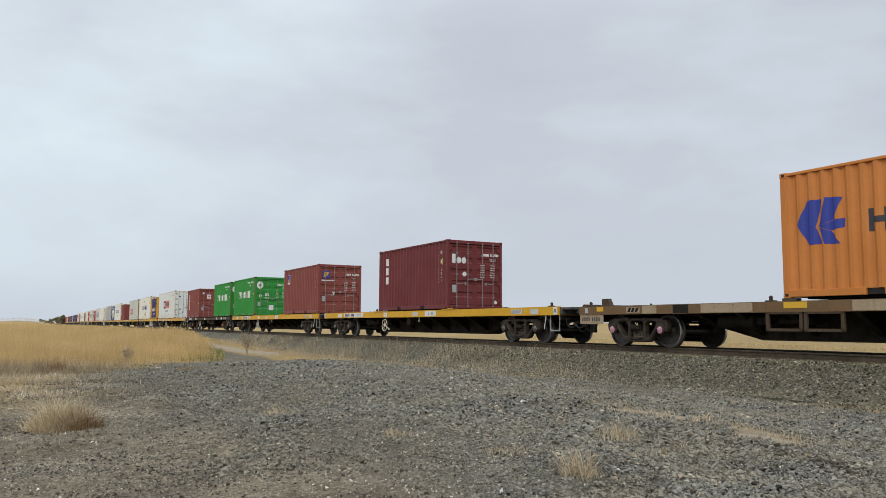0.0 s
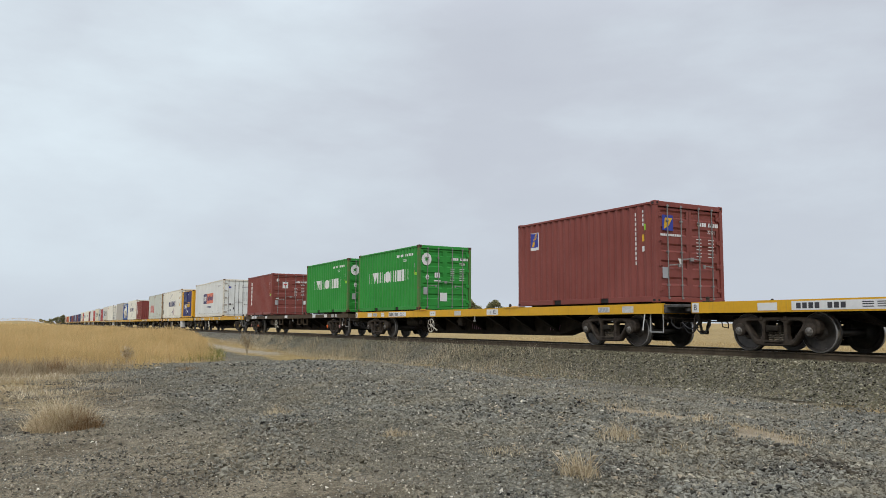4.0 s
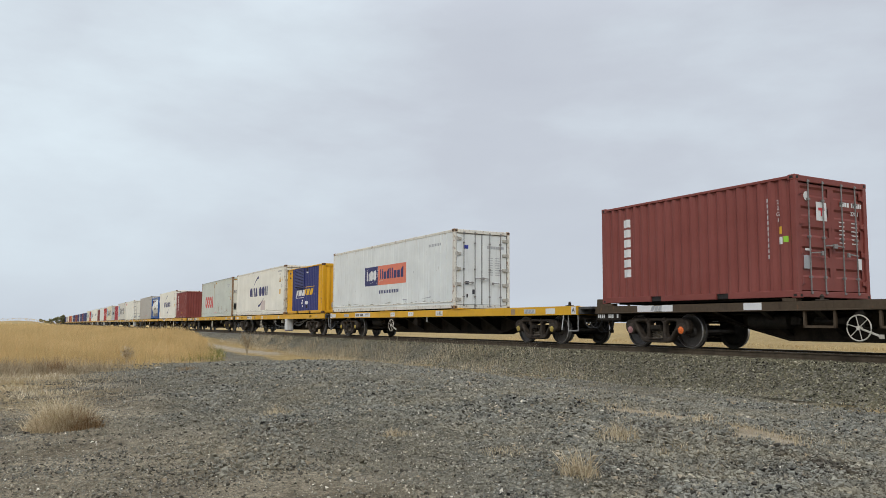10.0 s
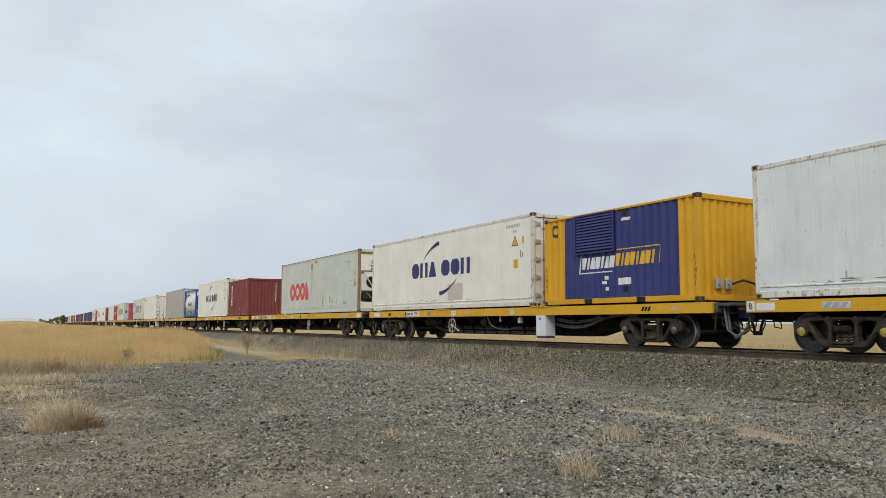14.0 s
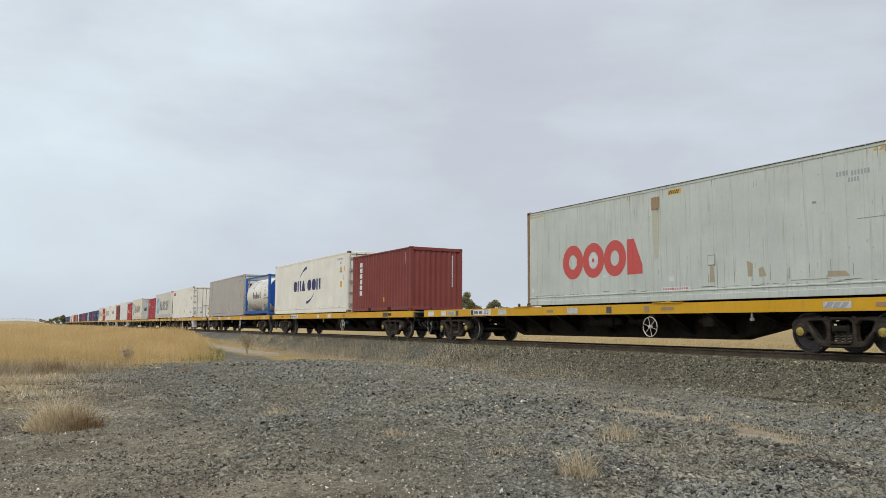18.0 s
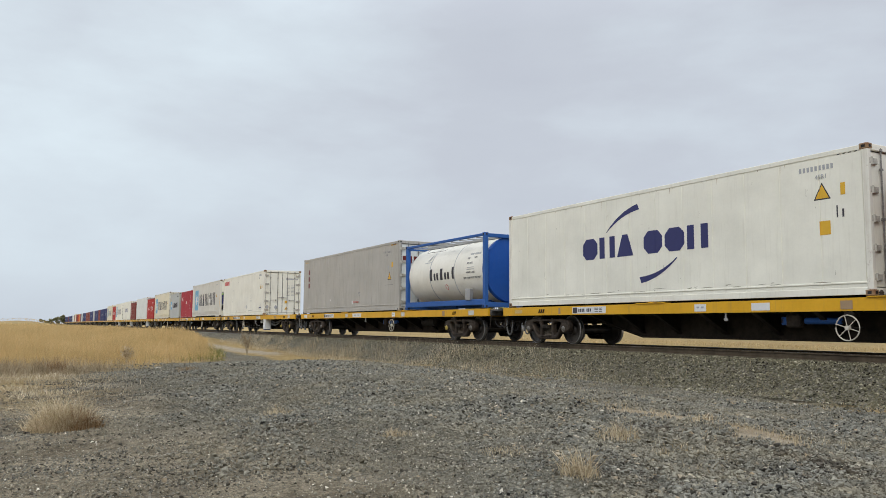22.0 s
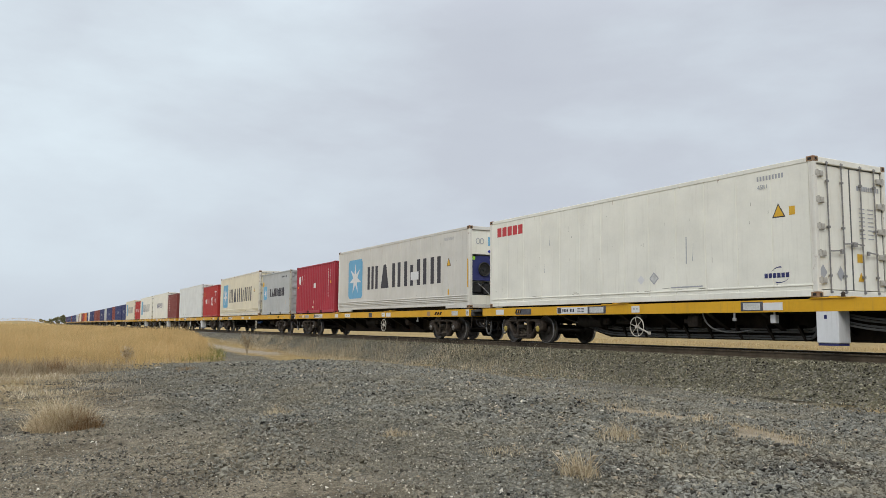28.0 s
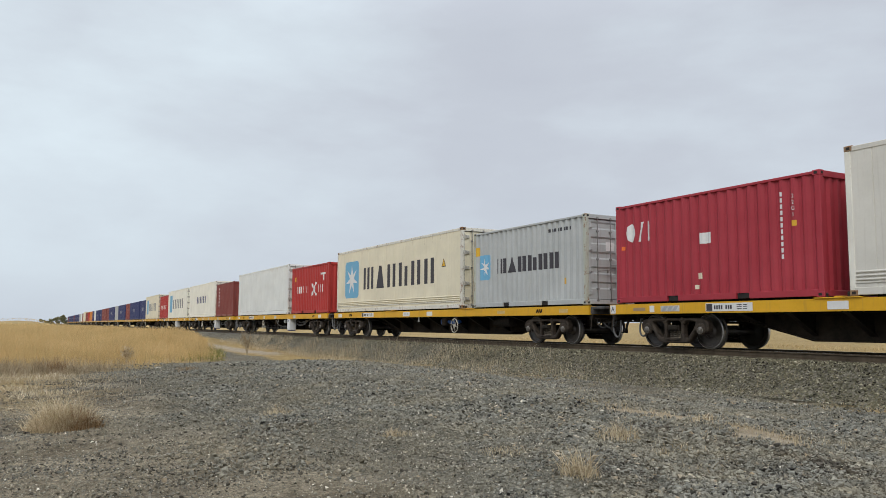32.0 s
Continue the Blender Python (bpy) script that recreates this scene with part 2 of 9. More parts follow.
# ---------------------------------------------------------------- shape builder
class Shape:
    """Collects points and faces of one mesh."""

    def __init__(self):
        self.v, self.f, self.k = [], [], []

    def add(self, pts, faces, k=0):
        o = len(self.v)
        self.v += [tuple(p) for p in pts]
        self.f += [tuple(o + i for i in f) for f in faces]
        self.k += [k] * len(faces)
        return self

    def box(self, x0, x1, y0, y1, z0, z1, k=0, b=0.0):
        if b:
            return self.bevel_box(x0, x1, y0, y1, z0, z1, k, b)
        p = [(x, y, z) for x in (x0, x1) for y in (y0, y1) for z in (z0, z1)]
        return self.add(p, [(0, 1, 3, 2), (4, 6, 7, 5), (0, 4, 5, 1), (2, 3, 7, 6), (0, 2, 6, 4), (1, 5, 7, 3)], k)

    def bevel_box(self, x0, x1, y0, y1, z0, z1, k, b):
        bm = bmesh.new()
        bmesh.ops.create_cube(bm, size=1)
        for q in bm.verts:
            q.co = ((x0 + x1) / 2 + q.co.x * (x1 - x0), (y0 + y1) / 2 + q.co.y * (y1 - y0), (z0 + z1) / 2 + q.co.z * (z1 - z0))
        bmesh.ops.bevel(bm, geom=bm.edges[:], offset=b, segments=1, affect="EDGES")
        self.add([q.co[:] for q in bm.verts], [[q.index for q in f.verts] for f in bm.faces], k)
        bm.free()
        return self

    def bar(self, a, b, w, y0, y1, k=0):
        """A straight bar in the xz plane from a to b, w wide, between y0 and y1."""
        dx, dz = b[0] - a[0], b[1] - a[1]
        n = math.hypot(dx, dz)
        ox, oz = -dz / n * w / 2, dx / n * w / 2
        q = [(a[0] + ox, a[1] + oz), (b[0] + ox, b[1] + oz), (b[0] - ox, b[1] - oz), (a[0] - ox, a[1] - oz)]
        return self.prism(q, y0, y1, k)

    def prism(self, outline, y0, y1, k=0):
        """An outline in xz pushed from y0 to y1."""
        n = len(outline)
        p = [(x, y0, z) for x, z in outline] + [(x, y1, z) for x, z in outline]
        f = [tuple(range(n)), tuple(range(2 * n - 1, n - 1, -1))]
        f += [(i, n + i, n + (i + 1) % n, (i + 1) % n) for i in range(n)]
        return self.add(p, f, k)

    def chamfer(self, outline, y0, y1, c, k=0):
        """An outline in xz pushed from y0 to y1, its edge at y0 chamfered by c."""
        n, inner = len(outline), []
        area = sum(a[0] * b[1] - b[0] * a[1] for a, b in zip(outline, outline[1:] + outline[:1]))
        s = 1 if area > 0 else -1
        for i in range(n):
            p, q, r = Vector(outline[i - 1]), Vector(outline[i]), Vector(outline[(i + 1) % n])
            d, e = (q - p).normalized(), (r - q).normalized()
            m = Vector((-d.y - e.y, d.x + e.x)) * s
            m = m.normalized() if m.length > 1e-6 else Vector((0, 0))
            inner.append((q.x + m.x * c, q.y + m.y * c))
        step = c if y1 > y0 else -c
        p = [(x, y0, z) for x, z in inner] + [(x, y0 + step, z) for x, z in outline] + [(x, y1, z) for x, z in outline]
        f = [tuple(range(n)), tuple(range(3 * n - 1, 2 * n - 1, -1))]
        for o in (0, n):
            f += [(o + i, o + n + i, o + n + (i + 1) % n, o + (i + 1) % n) for i in range(n)]
        return self.add(p, f, k)

    def tube(self, pts, r, n=8, k=0, closed=False):
        pts = [Vector(p) for p in pts]
        m, rings = len(pts), []
        for i, p in enumerate(pts):
            a, b = pts[(i - 1) % m if closed else max(0, i - 1)], pts[(i + 1) % m if closed else min(m - 1, i + 1)]
            d = (b - a).normalized()
            e = d.orthogonal().normalized() if abs(d.z) > 0.99 else d.cross(Vector((0, 0, 1))).normalized()
            g = d.cross(e)
            rings += [p + (e * math.cos(2 * math.pi * j / n) + g * math.sin(2 * math.pi * j / n)) * r for j in range(n)]
        f = []
        for i in range(m if closed else m - 1):
            i2 = (i + 1) % m
            f += [(i * n + j, i * n + (j + 1) % n, i2 * n + (j + 1) % n, i2 * n + j) for j in range(n)]
        if not closed:
            f += [tuple(range(n - 1, -1, -1)), tuple((m - 1) * n + j for j in range(n))]
        return self.add(rings, f, k)

    def lathe(self, profile, n, axis="y", centre=(0, 0, 0), ks=None, k=0):
        """Turns (radius, along) points round an axis; ks: the material of each band."""
        c, pts = Vector(centre), []
        for r, s in profile:
            for j in range(n):
                ca, sa = math.cos(2 * math.pi * j / n) * r, math.sin(2 * math.pi * j / n) * r
                pts.append(c + Vector({"y": (ca, s, sa), "x": (s, ca, sa), "z": (ca, sa, s)}[axis]))
        o, m = len(self.v), len(profile)
        self.v += [tuple(p) for p in pts]
        for i in range(m - 1):
            for j in range(n):
                self.f.append((o + i * n + j, o + i * n + (j + 1) % n, o + (i + 1) * n + (j + 1) % n, o + (i + 1) * n + j))
                self.k.append(ks[i] if ks else k)
        self.f += [tuple(o + j for j in range(n - 1, -1, -1)), tuple(o + (m - 1) * n + j for j in range(n))]
        self.k += [k, k]
        return self

    def mesh(self, name, *mats, smooth=False, weld=False):
        me = bpy.data.meshes.new(name)
        me.from_pydata(self.v, [], self.f)
        for mt in mats:
            me.materials.append(mt)
        if len(mats) > 1:
            me.polygons.foreach_set("material_index", self.k)
        bm = bmesh.new()
        bm.from_mesh(me)
        if weld:
            bmesh.ops.remove_doubles(bm, verts=bm.verts[:], dist=0.0005)
        bmesh.ops.recalc_face_normals(bm, faces=bm.faces[:])
        bm.to_mesh(me)
        bm.free()
        if smooth:
            me.polygons.foreach_set("use_smooth", [True] * len(me.polygons))
            me.set_sharp_from_angle(angle=radians(40))
        me.update()
        return me


MADE = {}


def kept(key, build):
    if key not in MADE:
        MADE[key] = build()
    return MADE[key]


def part(name, mesh, parent, at=None, label=""):
    """One mesh object under a thing or a part."""
    ob = new(name, mesh)
    ob.parent = parent
    if at is not None:
        ob.matrix_basis = at if isinstance(at, Matrix) else Matrix.Translation(at)
    return tagged(ob, label)


# ---------------------------------------------------------------- the line of the track
NEAR, HALF = 14.244, 1.219
CENTRE = NEAR + HALF
BEND_FROM, BEND_LEN, BEND = -26.01, 31.34, 0.0010983
ALONG = (-99.93, -93.80, -87.68, -81.49, -75.36, -69.17, -62.94, -56.75, -50.48, -44.24, -38.03, -31.67, -25.45, -19.06, -12.74, -6.37, 0.04,
         6.45, 12.92, 19.42, 25.90, 32.26, 38.87, 45.43, 51.99, 58.57, 65.18, 71.80, 78.43, 85.16, 91.75, 98.45, 105.15)


def track(s, side=0.0):
    """Place and heading on the track at s metres along it, side metres beyond its middle."""
    a = BEND_FROM - s
    d = min(max(0.0, a), BEND_LEN) * BEND
    x = BEND_FROM - math.sin(d) / BEND if d > 0 else s
    y = (1 - math.cos(d)) / BEND if d > 0 else 0.0
    e = max(0.0, a - BEND_LEN)
    x, y = x - e * math.cos(d), y + e * math.sin(d)
    v = HALF + side
    return x + v * math.sin(d), NEAR + y + v * math.cos(d), d


def ride(u, t, z, half=3.0):
    """The pose of a thing whose middle is u metres along the train, at t seconds, borne half metres before and behind."""
    s = u + ALONG[t]
    ax, ay, _ = track(s - half)
    bx, by, _ = track(s + half)
    return pose((ax + bx) / 2, (ay + by) / 2, z, 0, 0, math.degrees(math.atan2(by - ay, bx - ax)))


MOVING = []   # (thing, place along the train, height, half wheelbase)
WHEELS = []   # (wheelset, its rest place)


def carry(ob, u, z, half):
    MOVING.append((ob, u, z, half))
    ob.matrix_basis = ride(u, 0, z, half)
    return ob

# ---------------------------------------------------------------- ground
def smooth(a, b, x):
    t = min(1.0, max(0.0, (x - a) / (b - a)))
    return t * t * (3 - 2 * t)


def middle(x):
    """The y of the track's middle at x."""
    a = BEND_FROM - x
    d = min(max(0.0, a), BEND_LEN) * BEND
    y = (1 - math.cos(d)) / BEND if d > 0 else 0.0
    return CENTRE + y + max(0.0, a - BEND_LEN) * math.tan(BEND_LEN * BEND)


def bump(x, y, cx, cy, sx, sy):
    return math.exp(-((x - cx) / sx) ** 2 - ((y - cy) / sy) ** 2)


def natural(x, y):
    """The ground without the ballast."""
    far = y - middle(x)
    if far > 0:
        z = -0.75 + 0.25 * smooth(6, 60, far) + 1.9 * smooth(30, 130, far) + 0.15 * noise.noise((x * 0.03, y * 0.03, 3.1))
        return z
    z = -0.86
    z += 0.40 * smooth(-25.0, -19.5, x) * smooth(-2.5, -15.0, x) * smooth(0.0, 5.5, y) * smooth(11.2, 8.2, y)
    z -= 0.12 * smooth(-20, -27, x)
    z += 0.50 * smooth(-31, -60, x)
    z += 0.05 * smooth(10, 12.5, y)
    z += 0.10 * bump(x, y, -6.8, 7.6, 1.6, 0.7) + 0.08 * bump(x, y, -9.4, 7.4, 1.2, 0.6)
    z += 0.06 * noise.noise((x * 0.5, y * 0.5, 0.3)) + 0.035 * noise.noise((x * 1.9, y * 1.9, 1.7))
    # the rise and the knoll in the field
    r = math.hypot(x, y)
    if x < -40:
        z += 0.45 * smooth(70, 220, r) * smooth(-0.02, -0.09, far / max(r, 1))
        z += 1.7 * bump(x, y, -216, 3.6, 6.5, 9.0)
    return z


def ground_z(x, y):
    lat = abs(y - middle(x))
    z = natural(x, y)
    if lat < 4.0:
        bed = -0.17 - 0.62 * smooth(1.65, 2.95, lat) * 1.0 + 0.02 * noise.noise((x * 3, y * 3, 5.0))
        if lat < 2.95:
            z = max(bed, -2) if lat < 1.65 else max(z, bed)
    return z


def spread(fine0, fine1, step, far0, far1):
    """Even steps between fine0 and fine1, growing steps out to far0 and far1."""
    a = list(np.arange(fine0, fine1 + step / 2, step))
    s, v = step, fine0
    while v > far0:
        s *= 1.09
        v -= s
        a.insert(0, v)
    s, v = step, a[-1]
    while v < far1:
        s *= 1.09
        v += s
        a.append(v)
    return a


GX, GY = spread(-34, 1, 0.2, -2600, 2600), spread(-3, 19.5, 0.2, -2600, 2600)


def field_edge(y):
    """The x at which the tall grass of the field begins."""
    return float(np.interp(y, (-30, -4, 0, 2.4, 3.6, 8.2, 11.0, 13.2), (-24, -27, -27.6, -27.8, -28.6, -34.5, -49, -62)))


def straw_share(x, y):
    """How far the ground at x, y is dry grass rather than gravel."""
    w = 0.7 * noise.noise((x * 0.35, y * 0.35, 9.0)) + 0.35 * noise.noise((x * 1.3, y * 1.3, 4.0))
    far = y - middle(x)
    if far > 0:
        return smooth(2.4, 3.6, far + w)
    if y < -8 or x > 12:
        return smooth(-8, -14, y + 3 * w) if y < -8 else smooth(12, 20, x)
    v = 0.0
    if x < -18:
        e = field_edge(y)
        v = smooth(e + 1.6, e - 0.6, x + w * 1.5) * smooth(-2.7, -3.4, far)
        v = max(v, smooth(-24, -28, x + w) * smooth(-5.6, -5.0, far + 0.6 * w) * smooth(-2.8, -3.3, far))
    v = max(v, 0.75 * smooth(-12, -19, x) * smooth(2.6, 0.4, y) * smooth(0.15, 0.5, 0.5 + 1.1 * noise.noise((x * 0.6, y * 0.6, 12.0))))
    # grassy drain beside the ballast
    band = 0.5 * smooth(-0.5, 0.05, noise.noise((x * 0.9, y * 1.6, 23.0))) * bump(0, y - 0.05 * (x + 8), 0, 7.62, 1, 0.30) * smooth(-10.4, -9.2, x) * smooth(-5.6, -6.4, x)
    band += 0.5 * bump(x, y, -6.2, 6.45, 0.55, 0.16) + 1.1 * bump(x, y, -7.8, 12.3, 1.3, 0.3) + 0.4 * bump(x, y, -10.2, 8.7, 1.6, 0.22)
    foot = bump(0, far, 0, -3.1, 1, 0.5) * smooth(-12, -18, x)
    return max(v, min(1.0, max(0.0, band * (0.85 + 0.9 * w) + foot * (0.3 + w))))


def bare_share(x, y):
    """A pale trodden patch at the end of the gravel."""
    w = 0.5 * noise.noise((x * 0.6, y * 0.6, 21.0))
    far = y - middle(x)
    if far > 0:
        return 0.75 * smooth(2.4, 3.4, far + w) * smooth(14.0, 7.5, far + 2 * w)
    if x > -33:
        trodden = 1.5 * (0.35 + 0.65 * smooth(-0.35, 0.1, noise.noise((x * 1.4, y * 1.8, 24.0)))) * bump(0, y - 0.05 * (x + 8), 0, 7.62, 1, 0.38) * smooth(-8.9, -8.0, x) * smooth(-5.0, -6.0, x)
        trodden += 0.8 * bump(x, y, -5.5, 5.9, 0.40, 0.10) + 0.8 * bump(x, y, -10.3, 8.9, 0.5, 0.12)
        return min(0.92, max(0.0, trodden * (0.55 + 0.9 * abs(w) + 1.3 * noise.noise((x * 3.0, y * 5.0, 33.0)))))
    return (y < 13) * smooth(0.75, 0.35, abs(y - 10.75 - 0.06 * (x + 43) + w)) * smooth(-50, -47.5, x) * smooth(-35.5, -37.5, x)


def dirt_share(x, y):
    w = noise.noise((x * 0.4, y * 0.4, 7.0))
    if y > 6:
        far = y - middle(x)
        return 0.35 * smooth(8.2, 9.3, y + 0.8 * w) * smooth(-2.8, -3.5, far) * smooth(-40, -34, x) * (far < 0)
    return smooth(3.4 + 0.9 * smooth(-9.5, -7.5, x), 1.2 + 0.6 * smooth(-9.5, -7.5, x), y + 1.5 * w) * smooth(-30, -24, x) * smooth(6, 0, x) * (y > -9)


def build_ground():
    nx, ny = len(GX), len(GY)
    pts = [(x, y, ground_z(x, y)) for x in GX for y in GY]
    faces = [(i * ny + j, (i + 1) * ny + j, (i + 1) * ny + j + 1, i * ny + j + 1) for i in range(nx - 1) for j in range(ny - 1)]
    me = bpy.data.meshes.new("ground")
    me.from_pydata(pts, [], faces)
    a = me.attributes.new("straw", "FLOAT", "POINT")
    a.data.foreach_set("value", [straw_share(p[0], p[1]) for p in pts])
    a = me.attributes.new("bare", "FLOAT", "POINT")
    a.data.foreach_set("value", [bare_share(p[0], p[1]) if -200 < p[0] < 60 and 5 < p[1] < 60 else 0.0 for p in pts])
    a = me.attributes.new("dirt", "FLOAT", "POINT")
    a.data.foreach_set("value", [dirt_share(p[0], p[1]) for p in pts])
    me.polygons.foreach_set("use_smooth", [True] * len(faces))
    m, n, l, b = nodes_of("ground_surface")
    co = n.new("ShaderNodeTexCoord").outputs["Object"]

    def attr(name):
        q = n.new("ShaderNodeAttribute")
        q.attribute_name = name
        return q.outputs["Fac"]
    cell = n.new("ShaderNodeTexVoronoi")
    cell.inputs["Scale"].default_value = 30
    l.new(co, cell.inputs["Vector"])
    stone = ramp_node(n, l, cell.outputs["Color"], [(0.05, (0.085, 0.078, 0.058)), (0.5, (0.19, 0.177, 0.135)), (0.95, (0.32, 0.30, 0.23))])
    large = noise_node(n, l, co, 0.45, 5)
    stone = mix_node(n, l, 1.0, stone, ramp_node(n, l, large, [(0.3, (0.82, 0.80, 0.78)), (0.7, (1.1, 1.1, 1.1))]), "MULTIPLY")
    earth_n = noise_node(n, l, co, 6.0, 7, 0.7)
    earth = ramp_node(n, l, earth_n, [(0.3, (0.175, 0.148, 0.106)), (0.7, (0.355, 0.306, 0.224))])
    straw_n = noise_node(n, l, co, 3.0, 8, 0.72)
    wide = noise_node(n, l, co, 0.05, 5, 0.6)
    straw = ramp_node(n, l, straw_n, [(0.3, (0.30, 0.215, 0.095)), (0.7, (0.54, 0.40, 0.19))])
    straw = mix_node(n, l, 1.0, straw, ramp_node(n, l, wide, [(0.3, (0.85, 0.84, 0.8)), (0.7, (1.1, 1.08, 1.02))]), "MULTIPLY")
    specks = n.new("ShaderNodeTexVoronoi")
    specks.inputs["Scale"].default_value = 70
    l.new(co, specks.inputs["Vector"])
    earth = mix_node(n, l, 1.0, earth, ramp_node(n, l, specks.outputs["Color"], [(0.1, grey(0.55)), (0.6, grey(1.05)), (0.97, grey(1.7))]), "MULTIPLY")
    # blotches tied to the bump: hollows' shade and paler crests put into the colour
    clods = noise_node(n, l, co, 4.5, 4, 0.62)
    earth = mix_node(n, l, 1.0, earth, ramp_node(n, l, clods, [(0.34, (0.70, 0.68, 0.64)), (0.5, (0.98, 0.98, 0.96)), (0.66, (1.2, 1.19, 1.15))]), "MULTIPLY")
    damp = noise_node(n, l, co, 0.7, 5, 0.62)
    earth = mix_node(n, l, 1.0, earth, ramp_node(n, l, damp, [(0.38, (0.68, 0.65, 0.60)), (0.62, (1.26, 1.25, 1.22))]), "MULTIPLY")
    base = mix_node(n, l, attr("dirt"), stone, earth)
    base = mix_node(n, l, attr("straw"), base, straw)
    base = mix_node(n, l, attr("bare"), base, ramp_node(n, l, straw_n, [(0.3, (0.36, 0.295, 0.21)), (0.7, (0.55, 0.46, 0.335))]))
    l.new(base, b.inputs["Base Color"])
    b.inputs["Roughness"].default_value = 0.95
    b.inputs["Specular IOR Level"].default_value = 0.2
    grit = n.new("ShaderNodeTexVoronoi")
    grit.inputs["Scale"].default_value = 95
    l.new(co, grit.inputs["Vector"])
    both = n.new("ShaderNodeMath")
    both.operation = "ADD"
    l.new(cell.outputs["Distance"], both.inputs[0])
    l.new(grit.outputs["Distance"], both.inputs[1])
    lumps = n.new("ShaderNodeMath")
    lumps.operation = "MULTIPLY_ADD"
    l.new(clods, lumps.inputs[0])
    lumps.inputs[1].default_value = 2.2
    l.new(both.outputs[0], lumps.inputs[2])
    bump_node(n, l, b, lumps.outputs[0], 0.8, 0.03)
    me.materials.append(m)
    return tagged(new("ground", me), "grey gravel yard running into a dry golden grass field", "ground", kind="structure")


build_ground()

# ---------------------------------------------------------------- track
STATIONS = [-900 + 20 * i for i in range(40)] + [-100 + 2 * i for i in range(90)] + [80 + 20 * i for i in range(30)]


def rail_mesh(side):
    prof = [(-0.07, -0.165), (0.07, -0.165), (0.07, -0.15), (0.012, -0.13), (0.012, -0.04), (0.036, -0.03), (0.036, -0.004), (0.03, 0.0),
            (-0.03, 0.0), (-0.036, -0.004), (-0.036, -0.03), (-0.012, -0.04), (-0.012, -0.13), (-0.07, -0.15)]
    n, s = len(prof), Shape()
    for st in STATIONS:
        for o, z in prof:
            x, y, _ = track(st, side + o)
            s.v.append((x, y, z))
    for i in range(len(STATIONS) - 1):
        for j in range(n):
            s.f.append((i * n + j, i * n + (j + 1) % n, (i + 1) * n + (j + 1) % n, (i + 1) * n + j))
            s.k.append(1 if j == 7 else 0)
    return s.mesh("rail", RAILSTEEL, RAILTOP)


railway = tagged(new("railway_track"), "single railway line of rusty rails on concrete sleepers in ballast", "railway track", kind="structure")
for side in (-0.7525, 0.7525):
    part("rail", rail_mesh(side), railway, label="rusty steel rail with a worn head")
sleeper = Shape().box(-0.12, 0.12, -1.25, 1.25, -0.36, -0.168, 0, 0.02).mesh("sleeper", CONCRETE)
for i in range(200):
    x, y, d = track(-100 + i * 0.68)
    part("sleeper", sleeper, railway, pose(x, y, 0, 0, 0, -math.degrees(d)))

# ---------------------------------------------------------------- flat wagons
CABLE = plain("dark_grey_cable", (0.12, 0.12, 0.115), 0.45)
OLDRUST = rusty("rusty_corner_iron", (0.07, 0.035, 0.022), (0.17, 0.10, 0.06), 0.8)
BONE = rusty("chipped_cream_enamel", (0.42, 0.38, 0.30), (0.66, 0.63, 0.55), 0.6)
DUSTY = rusty("dusty_brown_centre_sill", (0.012, 0.0095, 0.007), (0.046, 0.035, 0.024), 0.85, 0.0, 2.5)
MAUVE = plain("mauve_spray_paint", (0.20, 0.09, 0.15), 0.7)
RODSTEEL = rusty("dull_rod_steel", (0.17, 0.165, 0.155), (0.36, 0.35, 0.335), 0.5, 0.3, 9.0)
HINGE = rusty("stained_white_hinge", (0.30, 0.285, 0.24), (0.56, 0.54, 0.48), 0.6)
SPRING = rusty("dusty_spring_steel", (0.10, 0.085, 0.065), (0.24, 0.205, 0.16), 0.7, 0.0, 12.0)
STEELCAP = rusty("worn_steel_cap", (0.08, 0.072, 0.062), (0.26, 0.24, 0.21), 0.45, 0.4, 14.0)
DECALPALE = rusty("weathered_white_patch", (0.46, 0.46, 0.43), (0.68, 0.68, 0.65), 0.6)
DECALFADE = rusty("rubbed_yellow_patch", (0.56, 0.36, 0.10), (0.68, 0.52, 0.26), 0.6)
SLATE = rusty("dark_slate_patch", (0.06, 0.062, 0.075), (0.13, 0.13, 0.145), 0.6)
PLATE = rusty("grey_end_plate", (0.05, 0.05, 0.05), (0.13, 0.125, 0.12), 0.9)
BODY = 9.72        # half the length of a wagon's body
TRUCK = 7.56       # from a wagon's middle to the middle of a bogie
DECK = 1.13        # the height on which containers stand
SILL_SPAN = {"yellow": (1.10, 0.845), "dark": (1.06, 0.895), "worn": (1.07, 0.84)}   # top and foot of the side sills


def wheelset_mesh():
    s = Shape()
    for q in (-1, 1):
        rim = [(0.09, 0.66), (0.13, 0.70), (0.30, 0.725), (0.345, 0.700), (0.352, 0.690), (0.445, 0.690), (0.447, 0.715), (0.424, 0.730),
               (0.419, 0.815), (0.400, 0.832), (0.36, 0.832), (0.35, 0.80), (0.17, 0.775), (0.13, 0.83), (0.085, 0.84)]
        s.lathe([(r, y * q) for r, y in rim], 22, "y", ks=[0, 0, 0, 0, 0, 0, 0, 1, 2, 0, 0, 0, 0, 0])
    s.lathe([(0.085, -1.0), (0.085, 1.0)], 12, "y")
    return s.mesh("wheelset", WHEEL, TREAD, RIM, smooth=True)


def round_off(loop, r=0.3):
    """A closed outline with its corners cut once."""
    out = []
    for a, b in zip(loop, loop[1:] + loop[:1]):
        out += [(a[0] + (b[0] - a[0]) * r, a[1] + (b[1] - a[1]) * r), (b[0] - (b[0] - a[0]) * r, b[1] - (b[1] - a[1]) * r)]
    return out


